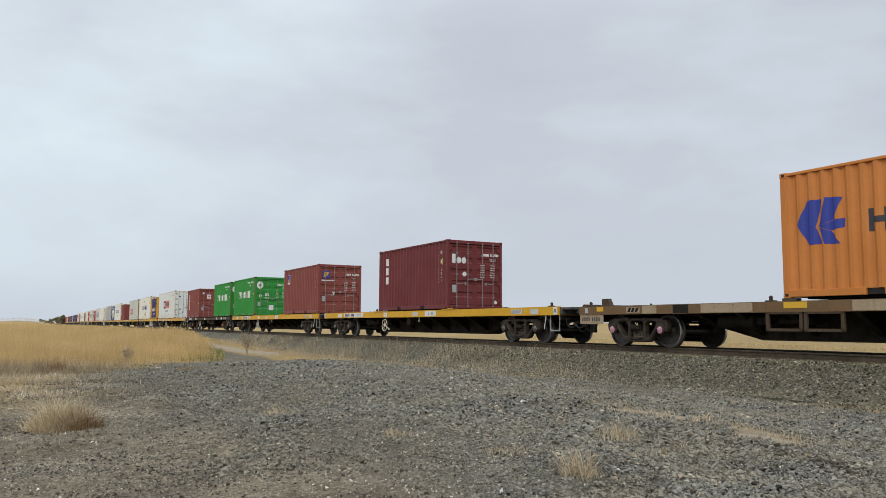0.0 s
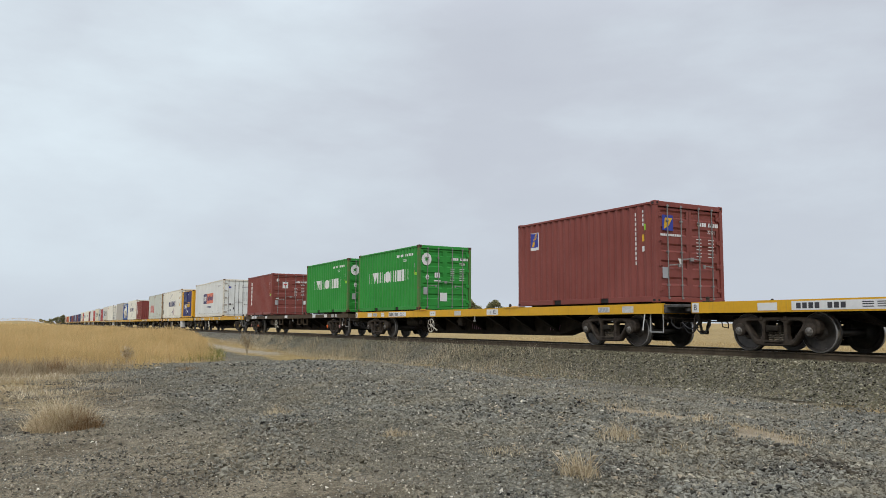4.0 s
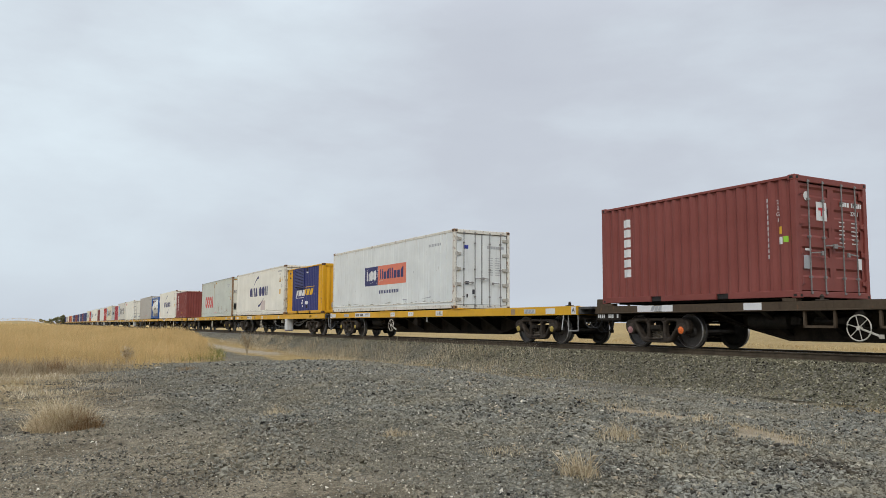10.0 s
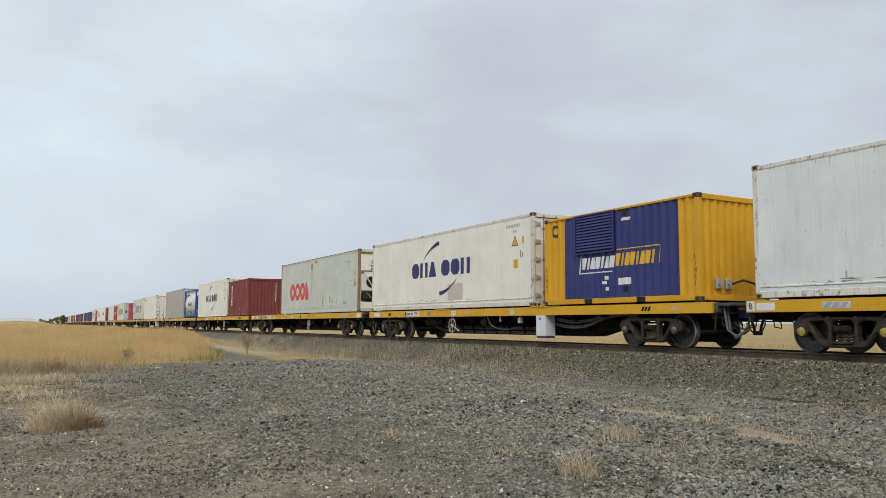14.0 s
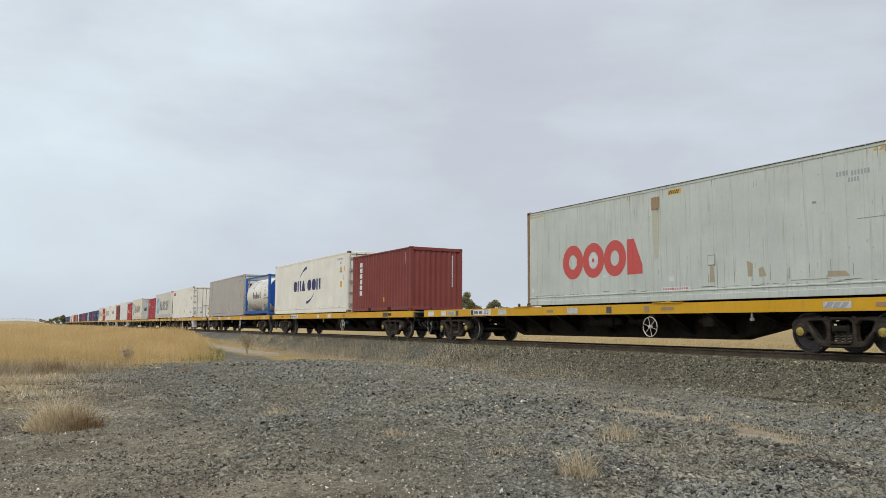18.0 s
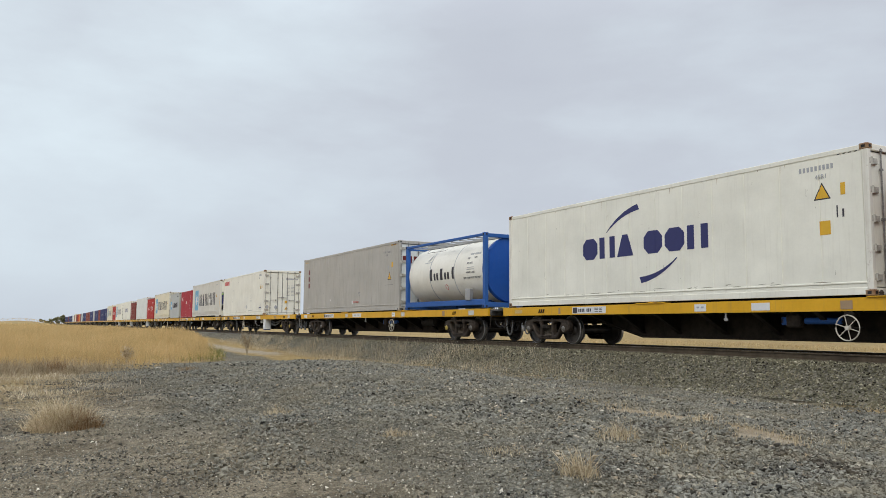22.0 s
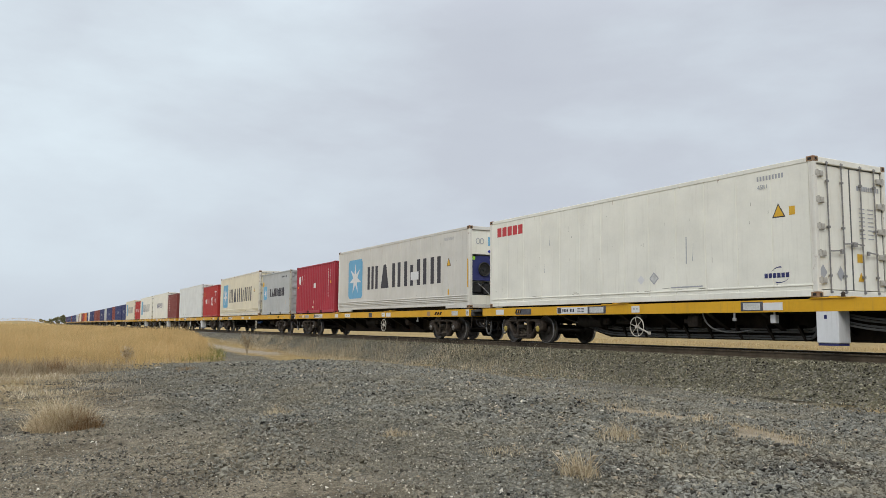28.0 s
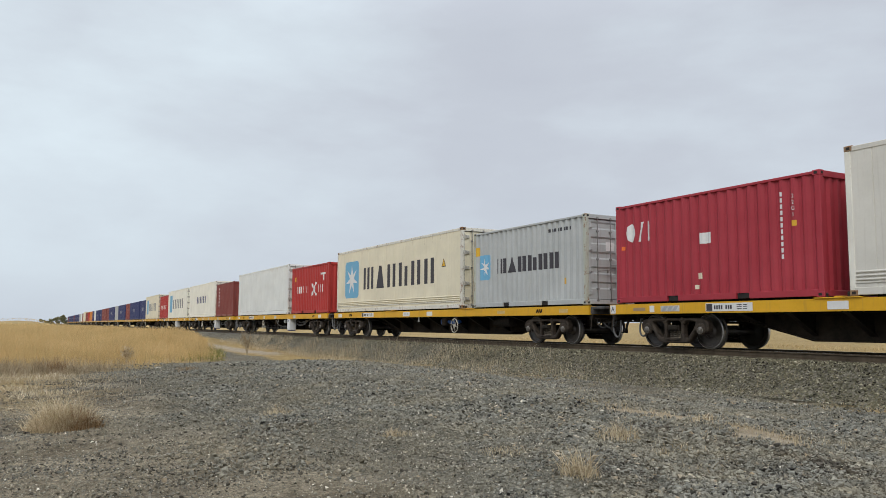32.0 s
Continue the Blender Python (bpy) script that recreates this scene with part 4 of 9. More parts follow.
    if style != "worn":
        hw = part("handbrake_wheel", kept(("hand", wheel), lambda: handwheel_mesh(wheel or BONE)), w, (bx, -HALF - 0.06, 0.52), "yellow spoked handbrake wheel" if wheel else "white spoked handbrake wheel")
        paint_of = wheel or BONE
        part("hub", kept(("hub", wheel), lambda: Shape().lathe([(0.045, -0.03), (0.045, 0.05)], 10, "y").mesh("hub", paint_of, smooth=True)), hw)
        for i in range(6):
            part("spoke", kept(("spoke", wheel), lambda: Shape().tube([(0, 0, 0), (0.24, 0, 0)], 0.009, 5).mesh("spoke", paint_of, smooth=True)), hw, pose(0, 0, 0, 0, 60 * i + 17, 0))
        part("handbrake_bracket", kept("bracket", bracket_mesh), w, (bx, -HALF - 0.03, 0.52))
        if bx < 0:
            part("handbrake_lever", kept("lever", lambda: Shape().bar((0.05, -0.02), (0.46, -0.17), 0.035, -0.03, -0.012).box(0.38, 0.48, -0.035, -0.01, -0.20, -0.12, 0, 0.006).mesh("handbrake_lever", BONE)), w, (bx, -HALF - 0.03, 0.52), "white handbrake lever")
    cyl = TANKBLUE if mirrored else UNDER
    part("brake_cylinder", kept(("cyl", cyl.name), lambda: Shape().lathe([(0.02, -0.42), (0.07, -0.40), (0.07, 0.40), (0.02, 0.42)], 12, "x").mesh("brake_cylinder", cyl, smooth=True)),
         w, (bx - 0.85, -0.78, 0.66), "blue brake cylinder" if mirrored else "")
    part("slack_adjuster", kept(("adj", cyl.name), lambda: Shape().box(-0.13, 0.13, -0.07, 0.07, -0.09, 0.09, 0, 0.02).box(-0.05, 0.05, -0.1, 0.1, -0.05, 0.05, 0, 0.01).mesh("slack_adjuster", cyl)), w, (bx - 1.68, -0.78, 0.66))
    for key, pts in (("hose_a", [(-1.54, 0, 0), (-1.46, -0.03, -0.10), (-1.37, -0.03, -0.12), (-1.28, 0, -0.02)]), ("hose_b", [(-0.43, 0, 0), (-0.34, -0.02, -0.09), (-0.24, -0.03, -0.11), (-0.1, -0.05, -0.06)])):
        part("brake_hose", kept(key, lambda: Shape().tube(pts, 0.014, 6).mesh("brake_hose", UNDER, smooth=True)), w, (bx, -0.80, 0.66))
    part("air_reservoir", kept("res", lambda: Shape().lathe([(0.02, -0.55), (0.17, -0.5), (0.17, 0.5), (0.02, 0.55)], 14, "x").mesh("air_reservoir", UNDER, smooth=True)),
         w, (bx - 2.4 * f, -0.70, 0.66))
    part("triple_valve", kept("valve", lambda: Shape().box(-0.16, 0.16, -0.1, 0.1, -0.14, 0.14, 0, 0.03).box(-0.3, -0.16, -0.05, 0.05, -0.05, 0.05).lathe([(0.09, 0.14), (0.09, 0.24), (0.02, 0.26)], 10, "z").mesh("triple_valve", IRON)),
         w, (bx + 1.5 * f, -0.80, 0.66))
    part("train_pipe", kept("pipe", lambda: Shape().tube([(-BODY + 0.1, -0.55, 0.80), (-6, -0.62, 0.82), (0, -0.62, 0.84), (6, -0.62, 0.82), (BODY - 0.1, -0.55, 0.80)], 0.025, 6).mesh("train_pipe", UNDER)), w)
    part("release_handle", kept("handle", lambda: Shape().box(-0.02, 0.02, -0.015, 0.015, -0.15, 0.0).box(-0.045, 0.045, -0.03, 0.03, -0.19, -0.12, 0, 0.01).mesh("release_handle", GALV)), w, (bx + 3.0 * f, -HALF + 0.05, low))
    for x in (-9.3, -3.4, -2.9, 2.9, 3.4, 9.3):
        if not any(a - 0.2 < x < b + 0.2 for a, b in loads):
            for y in (-1.13, 1.13):
                part("twistlock", kept("twist", twistlock_mesh), w, (x, y, top))
    # plates along the near sill
    y, zc = -HALF - 0.001, (top + low) / 2
    if style != "worn":
        for kind, x, width in marks:
            sill_mark(w, kind, x, width, y, zc)
    if spray:
        for k, n in ((-0.9, 5), (3.9, 4)):
            for i in range(n):
                part("spray_mark", kept(("spray", i % 2), lambda: Shape().bar((-0.03, -0.11), (0.03, 0.11 - 0.05 * (i % 2)), 0.035, -0.004, 0.0).mesh("spray_mark", MAUVE)), w, (k + 0.15 * i, -0.246, 0.50), "mauve spray-paint strokes")
    if style == "dark":
        part("sill_flange", kept("flange", lambda: Shape().box(-BODY, BODY, -0.05, 0.02, 0.0, 0.03, 0, 0.006).mesh("sill_flange", OLDSILL)), w, (0, -HALF + 0.02, low - 0.03))
        for x in (-2.93, -1.33, 2.23, 3.24, 9.0):
            part("side_frame", kept("sideloop", lambda: Shape().box(-0.36, 0.36, 0, 0.06, -0.04, 0).box(-0.36, 0.36, 0, 0.06, -0.38, -0.33).box(-0.36, -0.31, 0, 0.06, -0.38, 0).box(0.31, 0.36, 0, 0.06, -0.38, 0).mesh("side_frame", OLDSILL)), w, (x, -HALF + 0.01, low))
    elif style == "worn":
        for x in (-3.05, -2.13):
            part("side_frame", kept("sideloop2", lambda: Shape().box(-0.44, 0.44, 0, 0.06, -0.04, 0).box(-0.44, 0.44, 0, 0.06, -0.40, -0.34).box(-0.44, -0.37, 0, 0.06, -0.4, 0).box(0.37, 0.44, 0, 0.06, -0.4, 0).mesh("side_frame", OLDSILL)), w, (x, -HALF + 0.01, low))
        for x, wd, mt in ((-4.54, 1.46, OCHRESILL), (-6.95, 0.5, OCHRESILL), (-5.9, 0.5, UNDER), (-0.4, 2.2, OCHRESILL), (3.2, 1.1, OCHRESILL), (6.2, 1.6, OCHRESILL)):
            part("paint_patch", kept(("worn", wd, mt.name), lambda: plate_mesh(wd, 0.205, mt)), w, (x, y + 0.004, zc), "cream paint patch")
        lashing(w, -7.54, y, zc, 0.44, OCHRESILL, UNDER, "worn slots")
        part("paint_patch", kept("yp", lambda: plate_mesh(0.55, 0.13, DECALYELLOW)), w, (-2.75, y, zc + 0.03))
    for q, ch in zip((-1, 1), letters):
        if ch != " ":
            pl = part("end_plate", kept("endplate", lambda: plate_mesh(0.20, 0.22, DECALWHITE)), w, (q * (BODY - 0.13), y - 0.004, zc), "white plate with a black letter")
            part("lettering", lettering(ch, 0.19, DECALBLACK), pl, pose(0, -0.012, 0, 90))
    if style == "dark":
        part("hanging_plate", kept("hang2", lambda: plate_mesh(0.98, 0.22, UNDER, [(-0.42 + 0.075 * i, -0.37 + 0.075 * i, -0.05, 0.05) for i in range(4)] + [(0.0 + 0.075 * i, 0.05 + 0.075 * i, -0.05, 0.05) for i in range(3)] + [(0.33, 0.39, -0.05, 0.05)], WHITEPAINT)), w, (-BODY + 0.52, -HALF + 0.02, low - 0.10), "black plate with white bars")
    if style in ("worn", "dark"):
        for x in ((-9.2, -3.6, 3.75, 9.1) if style == "dark" else (-2.9, 2.9)):
            for y2 in (-1.12, 1.12):
                part("twistlock_pad", kept(("pad", style), lambda: Shape().box(-0.16, 0.16, -0.10, 0.10, 0.0, DECK - top, 0, 0.006).mesh("twistlock_pad", OLDSILL)), w, (x, y2, top))
        part("end_stop", kept("stop", lambda: Shape().prism([(-0.16, 0.0), (0.20, 0.0), (0.10, 0.20), (-0.14, 0.20)], -0.06, 0.06).mesh("end_stop", OLDSILL)), w, (-BODY + (1.1 if style == "worn" else 0.2), -HALF + 0.08, top), "dark raised end stop")
    if style == "worn":
        part("hanging_plate", kept("hang", lambda: plate_mesh(0.98, 0.25, OCHRESILL, [(-0.40 + 0.09 * i, -0.35 + 0.09 * i, -0.05, 0.06) for i in range(4)] + [(0.02 + 0.09 * i, 0.07 + 0.09 * i, -0.05, 0.06) for i in range(4)])), w, (-BODY + 0.52, -HALF + 0.02, low - 0.13), "ochre plate with faded bars")
        part("end_box", kept("ebox", lambda: Shape().prism([(-0.02, 0.0), (0.30, 0.0), (0.30, 0.05), (0.06, 0.07)], -1.1, 1.1).mesh("end_box", OLDSILL)), w, (-BODY, 0, top))
        part("paint_patch", kept("yp2", lambda: plate_mesh(0.26, 0.12, DECALYELLOW)), w, (-BODY + 0.9, y - 0.003, zc + 0.03))
        part("letter_patch", kept("lp", lambda: plate_mesh(0.12, 0.14, GREYBOX)), w, (-BODY + 0.33, y - 0.003, zc))
    if power:
        part("power_cabinet", kept("cab", lambda: Shape().box(-0.24, 0.24, -0.02, 0.36, -0.64, 0.0, 0, 0.015).box(-0.22, 0.22, 0.0, 0.34, -0.69, -0.64, 1).box(-0.06, 0.0, -0.024, -0.018, -0.16, -0.08, 1).mesh("power_cabinet", CABINET, DECALBLUE)),
             w, (3.09, -HALF + 0.02, low + 0.01), "white painted power cabinet")
        # cables clamped along the web of the centre sill, looped up into the cabinet
        for i, k in enumerate((0.0, 0.055, 0.15, 0.205)):
            before = [(-6.2, 0.86), (-5.2, 0.76), (-4.4, 0.55), (-3.9, 0.49), (-2.0, 0.475), (0.0, 0.48), (1.6, 0.47), (2.25, 0.48), (2.55, 0.56), (2.75, 0.70), (2.95, 0.76)]
            after = [(3.2, 0.80), (3.6, 0.72), (4.2, 0.66), (4.9, 0.72), (5.6, 0.84), (6.6, 0.92)]
            for q, run in enumerate((before, after)):
                part("power_cable", kept(("loom", i, q), lambda: Shape().tube(smoothed([(x, (-0.42 if x < 2.4 else -0.78) - 0.02 * i, z - k * (0.35 if z > 0.8 else 1.0)) for x, z in run]), 0.024, 6).mesh("power_cable", CABLE, smooth=True)), w)
        part("power_cable", kept("slack", lambda: Shape().tube(smoothed([(-0.30, -0.98, 0.90), (-0.26, -0.95, 0.66), (-0.10, -0.85, 0.46), (0.25, -0.60, 0.38), (0.75, -0.36, 0.48)]), 0.018, 6).mesh("power_cable", GALV, smooth=True)), w, None, "slack pale cable")
        for x in (-3.5, -2.75, -2.0, -1.25, -0.5, 0.35, 1.2, 2.0):
            part("cable_clamp", kept("clamp", lambda: Shape().bar((-0.10, 0.56), (0.10, 0.24), 0.05, -0.52, -0.25).mesh("cable_clamp", UNDER)), w, (x, 0, 0))
        part("sensor_box", kept("sensor", lambda: Shape().box(-0.07, 0.07, -0.12, 0.0, -0.13, 0.05, 0, 0.012).tube([(0, -0.06, 0.05), (0, -0.06, 0.2)], 0.02, 6).mesh("sensor_box", CABINET)), w, (1.72, -0.95, 0.74), "small white sensor box")
        part("junction_box", kept("jbox", lambda: Shape().box(0.20, 0.50, -0.62, -0.36, 0.72, 0.98, 0, 0.02).mesh("junction_box", DECALBLUE)), w, (BODY, 0, 0), "blue cable junction box")
        for i in range(2):
            part("power_cable", kept(("drop", i), lambda: Shape().tube([(0.12, -0.95 + 0.1 * i, 1.05), (0.20, -1.02 + 0.1 * i, 0.80), (0.26, -1.02 + 0.1 * i, 0.46 - 0.05 * i), (0.46, -0.98, 0.32 - 0.04 * i), (0.64, -0.9, 0.42), (0.62, -0.72, 0.66), (0.42, -0.5, 0.80)], 0.03, 7).mesh("power_cable", CABLE, smooth=True)), w, (BODY, 0, 0))
    return carry(w, u, 0.0, TRUCK)


# ---------------------------------------------------------------- containers
def ribs(a, b, pitch, depth, flat, slope):
    """Breakpoints (place, recess) of a corrugated sheet between a and b."""
    n = max(1, round((b - a) / pitch))
    p, out = (b - a) / n, [(a, 0.0)]
    k = p / pitch
    for i in range(n):
        o = a + i * p
        out += [(o + flat * k, 0.0), (o + (flat + slope) * k, depth), (o + p - slope * k, depth), (o + p, 0.0)]
    return out


SHEETS = {"dry": (0.278, 0.047, 0.070, 0.069), "rib": (0.46, 0.014, 0.432, 0.010), "flat": (0.92, 0.012, 0.896, 0.008), "end": (0.25, 0.045, 0.062, 0.063)}


def sheet_mesh(name, a, b, z0, z1, kind, mat, out):
    """A corrugated wall along x from a to b, faced at y = out (towards -y)."""
    br = ribs(a, b, *SHEETS[kind])
    s = Shape()
    s.v = [(x, out + d, z) for x, d in br for z in (z0, z1)] + [(b, out + 0.06, z0), (b, out + 0.06, z1), (a, out + 0.06, z0), (a, out + 0.06, z1)]
    n = len(br)
    s.f = [(2 * i, 2 * i + 2, 2 * i + 3, 2 * i + 1) for i in range(n - 1)] + [(2 * n, 2 * n + 2, 2 * n + 3, 2 * n + 1)]
    s.k = [0] * len(s.f)
    return s.mesh(name, mat)


def frame_mesh(L, H, mat, reefer, rails):
    s = Shape()
    h, w = L / 2, HALF
    for x in (-1, 1):
        for y in (-1, 1):
            a, b = sorted((x * h, x * (h - 0.13)))
            c, d = sorted((y * w, y * (w - 0.11)))
            s.box(a, b, c, d, 0.11, H - 0.11, 0, 0.012)
        a, b = sorted((x * h, x * (h - 0.10)))
        s.box(a, b, -w + 0.10, w - 0.10, H - 0.14, H - 0.01, 1, 0.01).box(a, b, -w + 0.10, w - 0.10, 0.02, 0.15, 1, 0.01)
    top = 0.10 if reefer else 0.062
    for y in (-1, 1):
        c, d = sorted((y * w, y * (w - 0.07)))
        s.box(-h + 0.1, h - 0.1, c, d, H - 0.02 - top, H - 0.02, 1, 0.008)
        low = [(-h + 0.1, -h + 1.7), (h - 1.7, h - 0.1)] if L > 12.3 else [(-h + 0.1, h - 0.1)] if reefer or L > 7 else [(-h + 0.1, -1.22), (-0.86, 0.86), (1.22, h - 0.1)]
        for a, b in low:
            s.box(a, b, c, d, 0.02, 0.16, 1, 0.006)
        if L > 12.3:
            s.box(-h + 1.7, h - 1.7, c, d, 0.10, 0.16, 1, 0.006)
        if reefer:
            s.box(-h + 0.12, h - 0.12, *sorted((y * (w + 0.004), y * (w - 0.03))), 0.24, 0.275, 1, 0.006)
    return s.mesh("frame", mat, rails)


def casting_mesh(mat):
    s = Shape().box(-0.089, 0.089, -0.081, 0.081, -0.059, 0.059, 0, 0.012)
    # flat dark faces painted as the shaded holes of the casting
    s.box(-0.04, 0.04, -0.0825, -0.078, -0.028, 0.028, 1).box(0.086, 0.0905, -0.032, 0.032, -0.028, 0.028, 1).box(-0.0905, -0.086, -0.032, 0.032, -0.028, 0.028, 1)
    return s.mesh("corner_casting", mat, HOLESHADE)


def door_mesh(H, mat, flat):
    """A door leaf 1.1 m wide, hung at y = 0, facing +x."""
    z0, z1 = 0.17, H - 0.16
    if flat:
        return Shape().box(-0.04, 0.0, 0.005, 1.095, z0, z1, 0, 0.006).mesh("door", mat)
    s, br = Shape(), ribs(z0 + 0.06, z1 - 0.06, (z1 - z0) / 5.0, 0.035, 0.22, 0.05)
    br = [(z0, 0.0)] + br + [(z1, 0.0)]
    for y0, y1, rec in ((0.005, 0.10, 0), (0.10, 1.0, 1), (1.0, 1.095, 0)):
        s.add([(-d * rec, y, z) for z, d in br for y in (y0, y1)], [(2 * i, 2 * i + 1, 2 * i + 3, 2 * i + 2) for i in range(len(br) - 1)])
    s.box(-0.06, -0.045, 0.005, 1.095, z0, z1)
    return s.mesh("door", mat)


def rod_mesh(H):
    s = Shape().tube([(0, 0, 0.09), (0, 0, H - 0.08)], 0.0155, 7)
    for z in (0.12, 0.45, H * 0.5, H - 0.5, H - 0.12):
        s.box(-0.03, 0.021, -0.034, 0.034, z - 0.022, z + 0.022)
    return s.mesh("lock_rod", RODSTEEL)


def handle_mesh():
    return Shape().bar((0, 0), (0.40, 0.03), 0.026, -0.010, 0.010).box(0.32, 0.38, -0.02, 0.02, -0.04, 0.05).mesh("door_handle", RODSTEEL)


def hinge_mesh(mat):
    if mat is HINGE:
        return Shape().box(-0.03, 0.03, -0.10, 0.17, -0.06, 0.06, 0, 0.008).tube([(0.02, -0.02, -0.075), (0.02, -0.02, 0.075)], 0.03, 6).mesh("hinge", mat)
    return Shape().box(-0.02, 0.02, -0.06, 0.10, -0.05, 0.05, 0, 0.008).tube([(0.01, 0, -0.07), (0.01, 0, 0.07)], 0.022, 6).mesh("hinge", mat)


def doors(c, L, H, mat, reefer):
    hx = L / 2 - 0.045
    for q in (-1, 1):
        dm = kept(("door", H, mat.name, reefer), lambda: door_mesh(H, mat, reefer))
        d = part("door", dm, c, pose(hx, q * 1.10, 0) @ Matrix.Diagonal((1, -q, 1, 1)))
        for y in (0.30, 0.78):
            part("lock_rod", kept(("rod", H), lambda: rod_mesh(H)), d, (0.045, y, 0))
            part("door_handle", kept("dhandle", handle_mesh), d, pose(0.075, y, 0.95 if y < 0.5 else 1.12, 0, 0, 90))
        if reefer:
            for y in (0.008, 1.088):
                part("gasket", kept(("gasket", H), lambda: Shape().box(-0.02, 0.006, -0.007, 0.007, 0.17, H - 0.16).mesh("gasket", CABLE)), d, (0, y, 0), "dark rubber door gasket")
        n = 5 if reefer else 4
        for i in range(n):
            part("hinge", kept(("hinge", reefer, mat.name), lambda: hinge_mesh(HINGE if reefer else mat)), d, (0.02, 0.02, 0.35 + (H - 0.7) * i / (n - 1)))


def fan_unit(c, L, H, colour):
    """The cooling machinery in the end of a refrigerated container."""
    hx = L / 2 - 0.05
    for y0, y1, z0, z1 in ((-1.10, 1.10, 0.16, 0.47), (-1.10, 1.10, 1.93, H - 0.15), (-1.10, -1.06, 0.47, 1.93), (1.06, 1.10, 0.47, 1.93)):
        part("end_panel", kept(("uend", H, y0, y1, z0), lambda: Shape().box(-0.05, 0.0, y0, y1, z0, z1).mesh("end_panel", CHALK)), c, (hx, 0, 0))
    part("recess_back", kept("uback", lambda: Shape().box(-0.48, -0.45, -1.1, 1.1, 0.4, 2.0).mesh("recess_back", GALV)), c, (hx, 0, 0))
    front = [(-1.05, 1.0), (0.10, 1.0), (0.10, 1.88), (-0.86, 1.88), (-1.05, 1.70)]
    body = Shape()
    body.add([(x, y, z) for x in (-0.42, -0.05) for y, z in front], [(0, 1, 2, 3, 4), (9, 8, 7, 6, 5)] + [(i, (i + 1) % 5, 5 + (i + 1) % 5, 5 + i) for i in range(5)])
    unit = part("cooling_unit", kept(("unit", colour.name), lambda: body.mesh("cooling_unit", colour)), c, (hx, 0, 0), "dark blue cooling unit" if colour is NAVY else "white cooling unit")
    part("service_panel", kept(("unit2", colour.name), lambda: Shape().box(-0.42, -0.04, 0.13, 1.04, 1.0, 1.88, 0, 0.03).mesh("service_panel", colour)), unit)
    part("fan", kept("fan", lambda: Shape().lathe([(0.23, 0.0), (0.26, 0.04), (0.24, 0.06), (0.20, 0.02), (0.06, 0.01), (0.06, 0.05), (0.02, 0.06)], 22, "x").mesh("fan", BLACK, smooth=True)), unit, (-0.05, -0.55, 1.40))
    part("fan_guard", kept("guard", lambda: Shape().tube([(0, 0.17 * math.cos(i * 0.524), 0.17 * math.sin(i * 0.524)) for i in range(12)], 0.008, 5, closed=True).mesh("fan_guard", IRON)), unit, (0.0, -0.55, 1.40))
    part("compressor", kept("comp", lambda: Shape().lathe([(0.03, 0.50), (0.16, 0.53), (0.17, 0.84), (0.05, 0.95)], 14, "z", (-0.22, -0.35, 0)).box(-0.4, -0.1, -1.0, -0.6, 0.56, 0.9, 0, 0.03).mesh("compressor", BLACK, smooth=True)), unit)
    part("receiver", kept("recv", lambda: Shape().lathe([(0.03, 0.50), (0.11, 0.53), (0.11, 0.92), (0.04, 0.96)], 12, "z", (-0.18, 0.05, 0)).mesh("receiver", GALV, smooth=True)), unit)
    part("control_panel", kept("ctl", lambda: Shape().box(0, 0.02, 0.35, 0.85, 1.32, 1.62, 0, 0.01).box(0.018, 0.024, 0.45, 0.6, 1.45, 1.58, 1).mesh("control_panel", DECALWHITE, DECALBLACK)), unit, (-0.04, 0, 0))
    part("power_cable", kept("ucable", lambda: Shape().tube([(-0.05, -0.78, 0.88), (0.05, -0.62, 0.72), (0.09, -0.35, 0.46), (0.12, 0.1, 0.18), (0.1, 0.25, 0.02)], 0.016, 6).mesh("power_cable", GALV, smooth=True)), unit)


INFO = {}   # length and kind of sheet of each container


